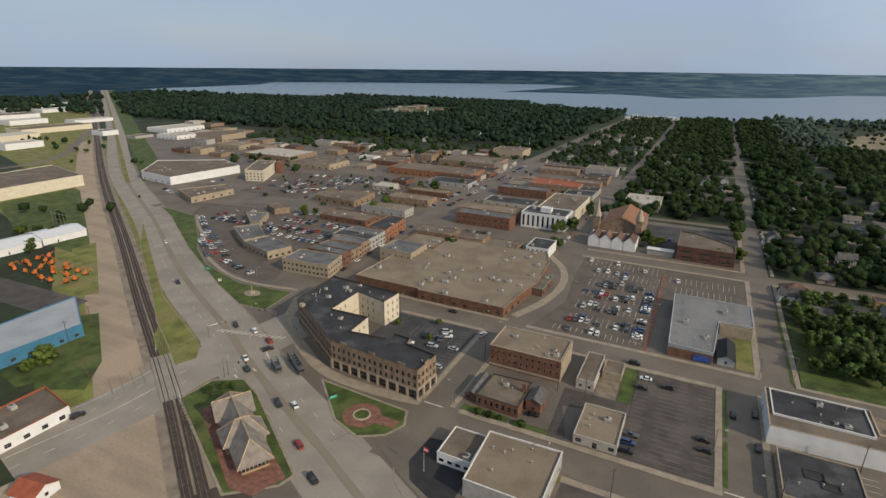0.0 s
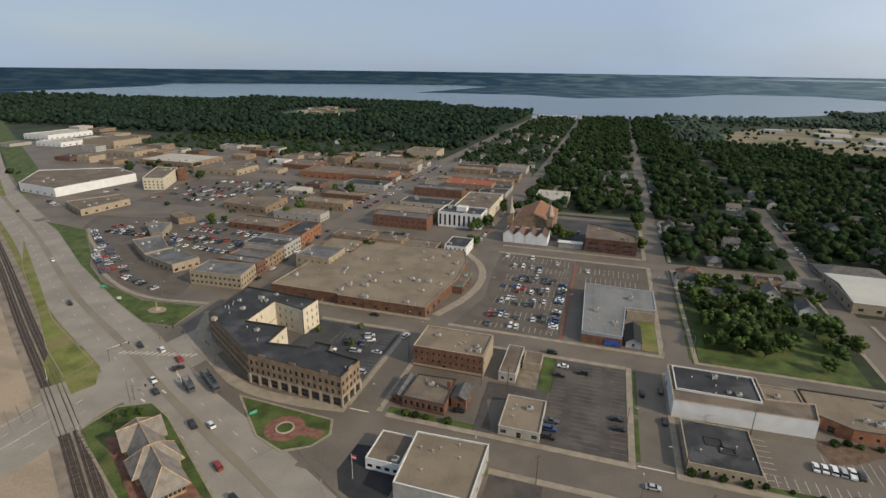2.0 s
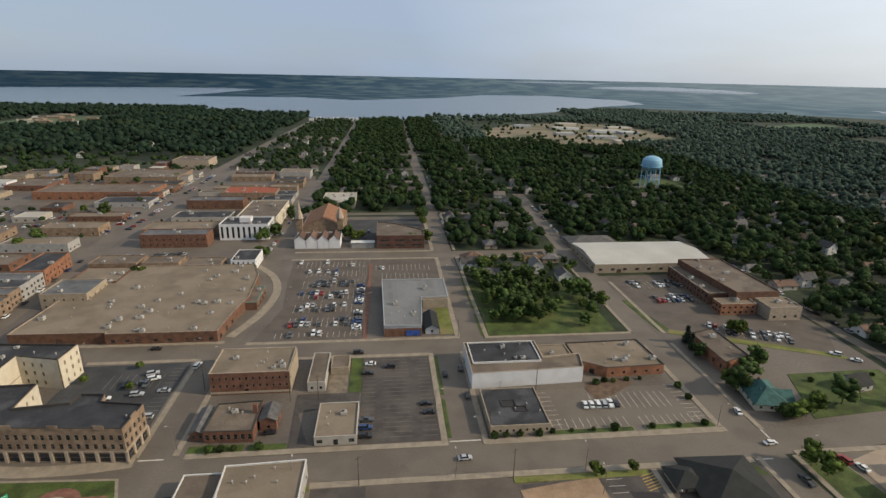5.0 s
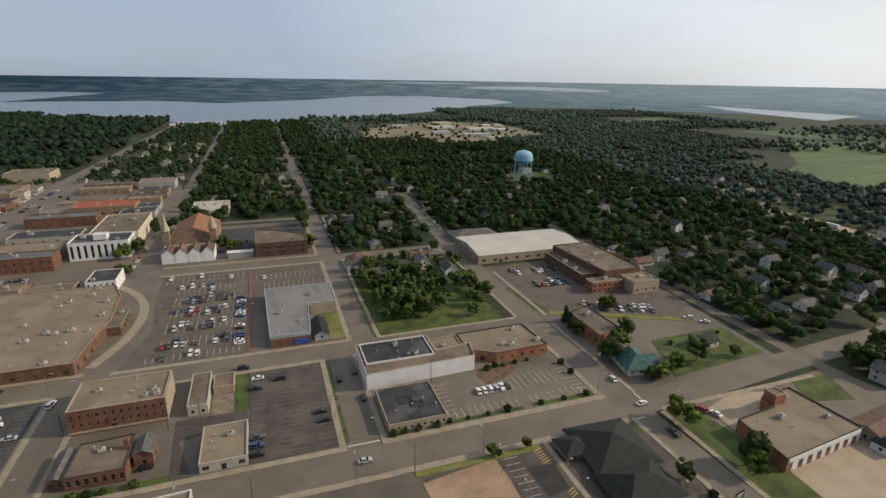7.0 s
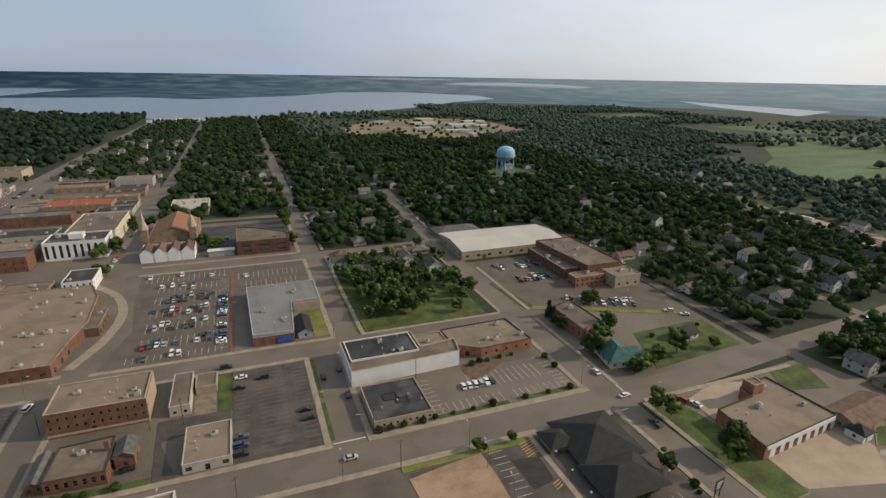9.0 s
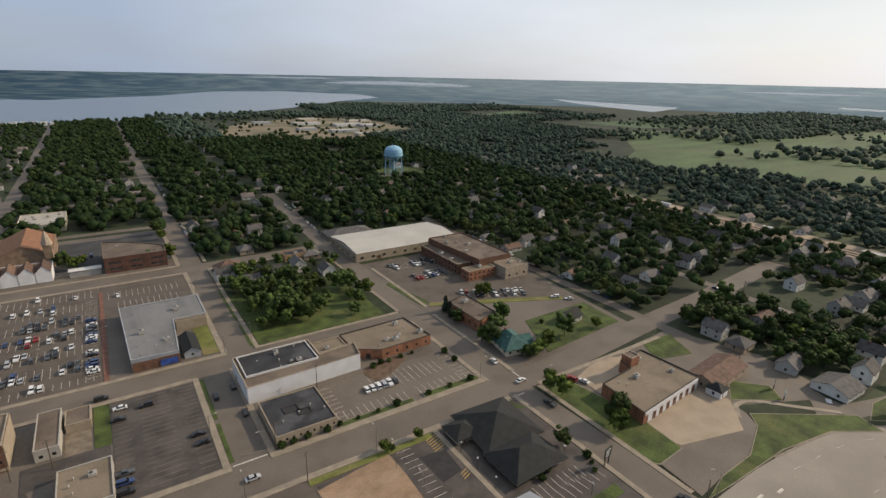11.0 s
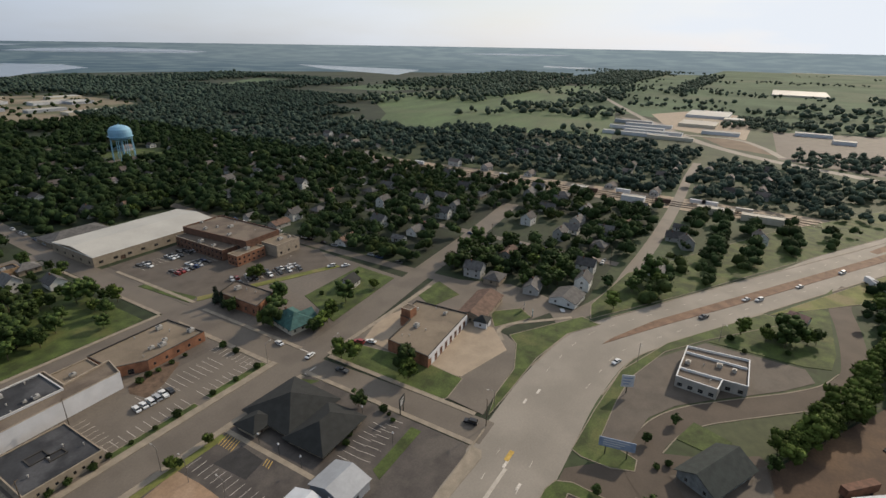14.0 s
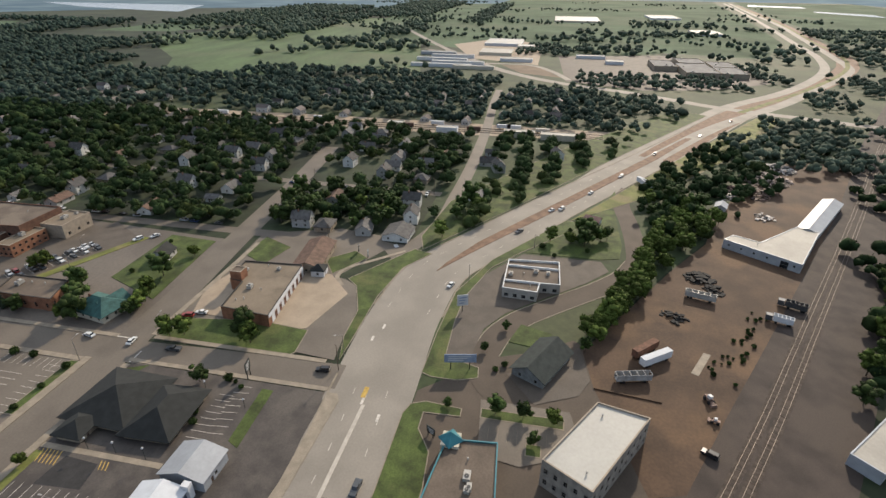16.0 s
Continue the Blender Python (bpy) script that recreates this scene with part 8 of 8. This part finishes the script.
box_truck(147.3, -39, -75, 12, mat("trailer_silver", (0.36, 0.35, 0.33)), "open-topped silver scrap trailer", False, True)
box_truck(159, -48, -53, 13, white_wall, "white box trailer parked in the yard", False)
box_truck(163.5, -45, -45, 12, mat("trailer_rust", (0.16, 0.08, 0.05)), "rusty flat trailer beside the trees", False)
for x, y, rz in ((345, -68, 30), (340, -70, 30)):
    box_truck(x, y, rz, 12, white_wall, "white trailer standing among trees", False)
box_truck(206, -73, -106, 12, unit_metal, "grey flatbed trailer with pipes", False, True)
box_truck(206, -110, 65, 8, unit_dark, "dark dumpster truck by the tracks", True, True)
box_truck(194, -101, 70, 7, white_wall, "white flatbed truck by the tracks", True, True)
for x, y, rz, k in ((142.2, -62.1, 200, 1.0), (132.8, -61.7, 70, 0.75)):
    ob = thing("wheel_loader", "small white and rust wheel loader in the yard", "loader", x, y, 0.05, rz)
    for u in (-1.1, 1.1):
        for v in (-0.9, 0.9):
            part("wheel", Shape().tube((u * k, (v - 0.2) * k, 0.6 * k), (u * k, (v + 0.2) * k, 0.6 * k), 0.6 * k, 0.6 * k, 10), rubber, ob)
    part("body", Shape().box(-1.9 * k, -0.7 * k, 0.7 * k, 1.0 * k, 0.7 * k, 1.6 * k), junk, ob, "rusty body")
    part("cab", Shape().box(-0.6 * k, -0.6 * k, 1.6 * k, 0.6 * k, 0.6 * k, 2.6 * k), board_white, ob, "white cab")
    part("bucket", Shape().prism([(2.0 * k, -1.1 * k), (2.8 * k, -1.1 * k), (2.8 * k, 1.1 * k), (2.0 * k, 1.1 * k)], 0.1, 0.9 * k, bottom=True).box(0.9 * k, -0.5 * k, 0.7 * k, 2.1 * k, 0.5 * k, 1.0 * k), junk, ob)
car(119, -57, 60, 5, "yard vehicles")
for k in range(9):
    for yy in (330, 230, 120, 60, 36):
        if (k * 7 + yy) % 5 < 1:
            box_truck(447 + (yy < 200) * 6 + (k % 3) * 6, yy - k * 5, 90, 12, (mat("wagon_brown", (0.13, 0.08, 0.06)), unit_metal, white_wall)[k % 3], "freight wagon on the siding", False)

# ---- lamps, signs and poles ----
def street_lamp(x, y, rz, h=9.0):
    ob = thing("street_lamp", "grey steel street lamp with bent arm", "street lamp", x, y, 0.1, rz, "street lamps")
    part("pole", Shape().tube((0, 0, 0), (0, 0, h), 0.12, 0.08, 8), steel, ob)
    part("arm", Shape().tube((0, 0, h - 0.2), (2.2, 0, h + 0.3), 0.06, 0.05, 6), steel, ob)
    part("lamp_head", Shape().box(2.0, -0.18, h + 0.2, 2.9, 0.18, h + 0.4), unit_metal, ob)


for x, y, rz in ((-70.5, 153, 180), (-70, 206, 180), (16.8, 168, 0), (31, 150.5, 180), (62, 133, 90), (20, 133, 90), (-30, 133.5, 90), (118.5, 151, 0), (137, 132, 0), (-128, 210, 90), (-187, 168, 20), (-160, 126, 60), (-84, 214, 0), (33, 226, 180), (33, 300, 0), (-12, 260, 0), (-12, 300, 180),
                 (63.8, 122.5, 90), (64.5, 106.5, 90), (200, 25, 200), (236, -2, 220), (140, 61, 120), (168, 200, 0), (186, 210, 0), (46, 232, 180), (-55, 270, 0), (-36, 290, 0), (-36, 250, 0), (-222, 206, 0), (-260, 222, 0)):
    street_lamp(x, y, rz)


for x, y in ((85.2, 117.3), (85.4, 108.4), (85.3, 98.8), (113.2, 98), (108.4, 81.6)):
    ob = thing("walk_lamp", "short dark post lamp with white globe", "street lamp", x, y, 0.1, 0, "office post lamps")
    part("post", Shape().tube((0, 0, 0), (0, 0, 4.2), 0.08, 0.06, 6), black_board, ob)
    part("globe", Shape().turned([(0.05, 4.15), (0.3, 4.3), (0.34, 4.5), (0.2, 4.75), (0.02, 4.8)], 0, 0, 10), board_white, ob)


def utility_pole(x, y, rz):
    ob = thing("utility_pole", "weathered wooden utility pole with crossarm", "utility pole", x, y, 0, rz, "utility poles")
    part("pole", Shape().tube((0, 0, 0), (0, 0, 11), 0.16, 0.11, 7), bark, ob)
    part("crossarm", Shape().box(-1.2, -0.07, 10.2, 1.2, 0.07, 10.35), bark, ob)


for x, y in ((-72.5, 188), (-38, 178), (-27.5, 178), (58, 178), (34, 150.8), (132, 60), (298, 62), (298, 100), (298, 140), (222, 100), (440, 66), (-250, 128), (-244, 114), (-206, 100), (-420, 220), (-470, 250), (38, 131.5), (-10, 132)):
    utility_pole(x, y, 40)
for x, y, rz in ((-176, 172, 200), (-192, 146, 60), (-160, 128, 20), (-150, 160, 150)):
    ob = thing("traffic_light", "traffic signal on a long mast arm", "traffic light", x, y, 0.1, rz)
    part("pole", Shape().tube((0, 0, 0), (0, 0, 6.4), 0.16, 0.12, 8), steel, ob)
    part("mast_arm", Shape().tube((0, 0, 6), (9, 0, 6.6), 0.1, 0.06, 6), steel, ob)
    for u in (5, 8):
        part("signal_head", Shape().box(u - 0.2, -0.2, 5.6, u + 0.2, 0.2, 6.6), black_board, ob)


def billboard(x, y, rz, w, h, z, board, label, posts=2, bars=3):
    ob = thing("sign_board", label, "sign", x, y, 0.1, rz)
    for k in range(posts):
        u = 0 if posts == 1 else -w * 0.3 + w * 0.6 * k / (posts - 1)
        part("post", Shape().tube((u, 0.1, 0), (u, 0.1, z + 0.3), 0.18, 0.18, 8), black_board, ob)
    part("panel", Shape().box(-w / 2, -0.12, z, w / 2, 0.12, z + h), board, ob)
    for k in range(bars):
        zz = z + h * (0.75 - 0.5 * k / max(1, bars - 1))
        for s in (-1, 1):
            part("text_bar", Shape().box(-w * 0.38, s * 0.16 - 0.03, zz - h * 0.05, w * (0.34 - 0.12 * k), s * 0.16 + 0.03, zz + h * 0.05), board_white if board is not board_white else board_blue, ob)
    return ob


billboard(141, 19, -78, 11, 3.4, 3.2, board_blue, "wide blue billboard on two posts")
billboard(176, 24, -65, 4.5, 5.0, 3.0, board_white, "white stacked sign on a pole", 1)
billboard(122.5, 88, 10, 4.0, 3.6, 3.2, black_board, "black cabinet sign on two posts")
billboard(216, 82, 20, 2.6, 3.2, 1.2, black_board, "small dark sign beside the path", 1)
billboard(212, 76, 20, 2.4, 2.6, 1.2, mat("sign_teal", (0.1, 0.25, 0.28)), "small teal sign on the lawn", 1)
billboard(110, 22.5, 60, 3.2, 2.6, 1.0, black_board, "small menu sign on the lawn", 2)
billboard(-112, 134, 60, 3.0, 1.2, 0.5, mat("sign_green", (0.03, 0.28, 0.16)), "low green sign on the grass island", 2, 1)
billboard(-262, 205, 30, 3.0, 1.2, 0.5, mat("sign_green", (0.03, 0.28, 0.16)), "low green sign on the park strip", 2, 1)
billboard(-240, 195, 30, 2.0, 1.4, 0.8, board_white, "small white sign on the park strip", 1, 1)
sl_ = thing("light_panel", "white blank panel lying on the lawn", "panel", 226, 66, 0.2, 30)
part("board", Shape().box(-1.6, -1.0, 0, 1.6, 1.0, 0.25), board_white, sl_)

# barrier and fence along the level crossing and yards
for x, y, rz in ((-198, 124, 120), (-160, 106, -60)):
    ob = thing("crossing_gate", "railway crossing gate with lamps", "crossing gate", x, y, 0.1, rz)
    part("mast", Shape().tube((0, 0, 0), (0, 0, 4.2), 0.1, 0.1, 8), steel, ob)
    part("cross_board", Shape().box(-0.8, -0.05, 3.7, 0.8, 0.05, 3.9), board_white, ob)
    part("gate_arm", Shape().tube((0, 0, 1.0), (0.6, 0, 8), 0.07, 0.04, 6), board_white, ob)

# ---- scrapyard and equipment ----
def heap(x, y, r, h, label, material=junk, n=160, seed=1, name="scrap_heap"):
    g = random.Random(seed)
    sh = Shape()
    for k in range(n):
        a, b = g.uniform(0, 6.28), g.uniform(0, 1) ** 0.6
        px_, py_ = x + r * b * math.cos(a), y + r * b * math.sin(a)
        z = max(0.0, h * (1 - b) + g.uniform(-0.4, 0.3))
        w, d, t = g.uniform(0.3, 1.6), g.uniform(0.3, 1.0), g.uniform(0.2, 0.8)
        c, s = math.cos(a * 3), math.sin(a * 3)
        sh.prism([(px_ + u * c - v * s, py_ + u * s + v * c) for u, v in ((-w, -d), (w, -d), (w, d), (-w, d))], z, z + t, bottom=True)
    ob = new(name, sh.mesh(name, material))
    return tagged(ob, label, "scrap", kind="stuff")


heap(345, -132, 13, 4.5, "dark heap of scrap metal", seed=1)
heap(372, -150, 16, 5.0, "rusty and pale heap of scrap metal", mat("junk_mixed", (0.3, 0.24, 0.2), var=0.5, scale=0.5, island=0.9), 260, 2)
heap(398, -165, 12, 4.0, "pale heap of crushed scrap", mat("junk_pale", (0.42, 0.38, 0.34), var=0.4, scale=0.5, island=0.8), 160, 3)
heap(334, -118, 7, 1.0, "scattered white scrap pieces", mat("junk_pale", (0.42, 0.38, 0.34)), 40, 4)
heap(224, -77, 6, 1.4, "dark scattered tyres and scrap by the fence", rubber, 60, 5)
heap(215, -81, 4, 1.0, "black tyre pile in the dirt yard", rubber, 30, 8)
heap(190, -60, 5, 1.0, "dark scrap along the tree line", rubber, 26, 9)
heap(304, -128, 6, 1.2, "pale crates beside the shed", mat("junk_pale", (0.42, 0.38, 0.34)), 24, 6)
heap(190, -146, 5, 0.8, "white concrete blocks beside the tracks", white_wall, 16, 7)
for k in range(30):
    f, w = rt.uniform(0, 1) ** 1.4, rt.uniform(-1, 1)
    bush(153 + 46 * f + 3.0 * w, -67 - 27 * f + (5 - 2 * f) * w, rt.uniform(0.2, 0.5))
for k in range(22):
    x, y = -372 + (k % 7) * 9.0, 152 + (k // 7) * 8.0
    ob = thing("digger", "orange construction machine on tracks", "machine", x + rt.uniform(-2, 2), y + rt.uniform(-2, 2), 0.05, rt.uniform(0, 360), "construction machines")
    part("undercarriage", Shape().box(-1.5, -1.1, 0, 1.5, -0.5, 0.7).box(-1.5, 0.5, 0, 1.5, 1.1, 0.7), rubber, ob)
    part("cab", Shape().box(-1.2, -0.9, 0.7, 0.8, 0.9, 2.0).box(-0.3, -0.8, 2.0, 0.8, 0.3, 2.9), orange_paint, ob)
    part("boom", Shape().tube((0.8, 0.4, 1.6), (3.0, 0.4, 3.4), 0.2, 0.15, 6).tube((3.0, 0.4, 3.4), (4.2, 0.4, 1.0), 0.15, 0.12, 6), orange_paint, ob)
fs = thing("transformer_frame", "steel lattice frame of an electric substation", "substation", -440, 215)
for k in range(4):
    part("frame_leg", Shape().tube((k * 5, 0, 0), (k * 5, 0, 12), 0.25, 0.2, 6), steel, fs)
    part("frame_beam", Shape().tube((k * 5 - 2, 0, 11), (k * 5 + 3, 0, 11), 0.18, 0.18, 6), steel, fs)
for ob in (*TREES, BUSH, *HOUSES, *CARS, *FAR_CARS, *PICKUPS):
    for o in (*ob.children_recursive, ob):
        bpy.data.objects.remove(o)
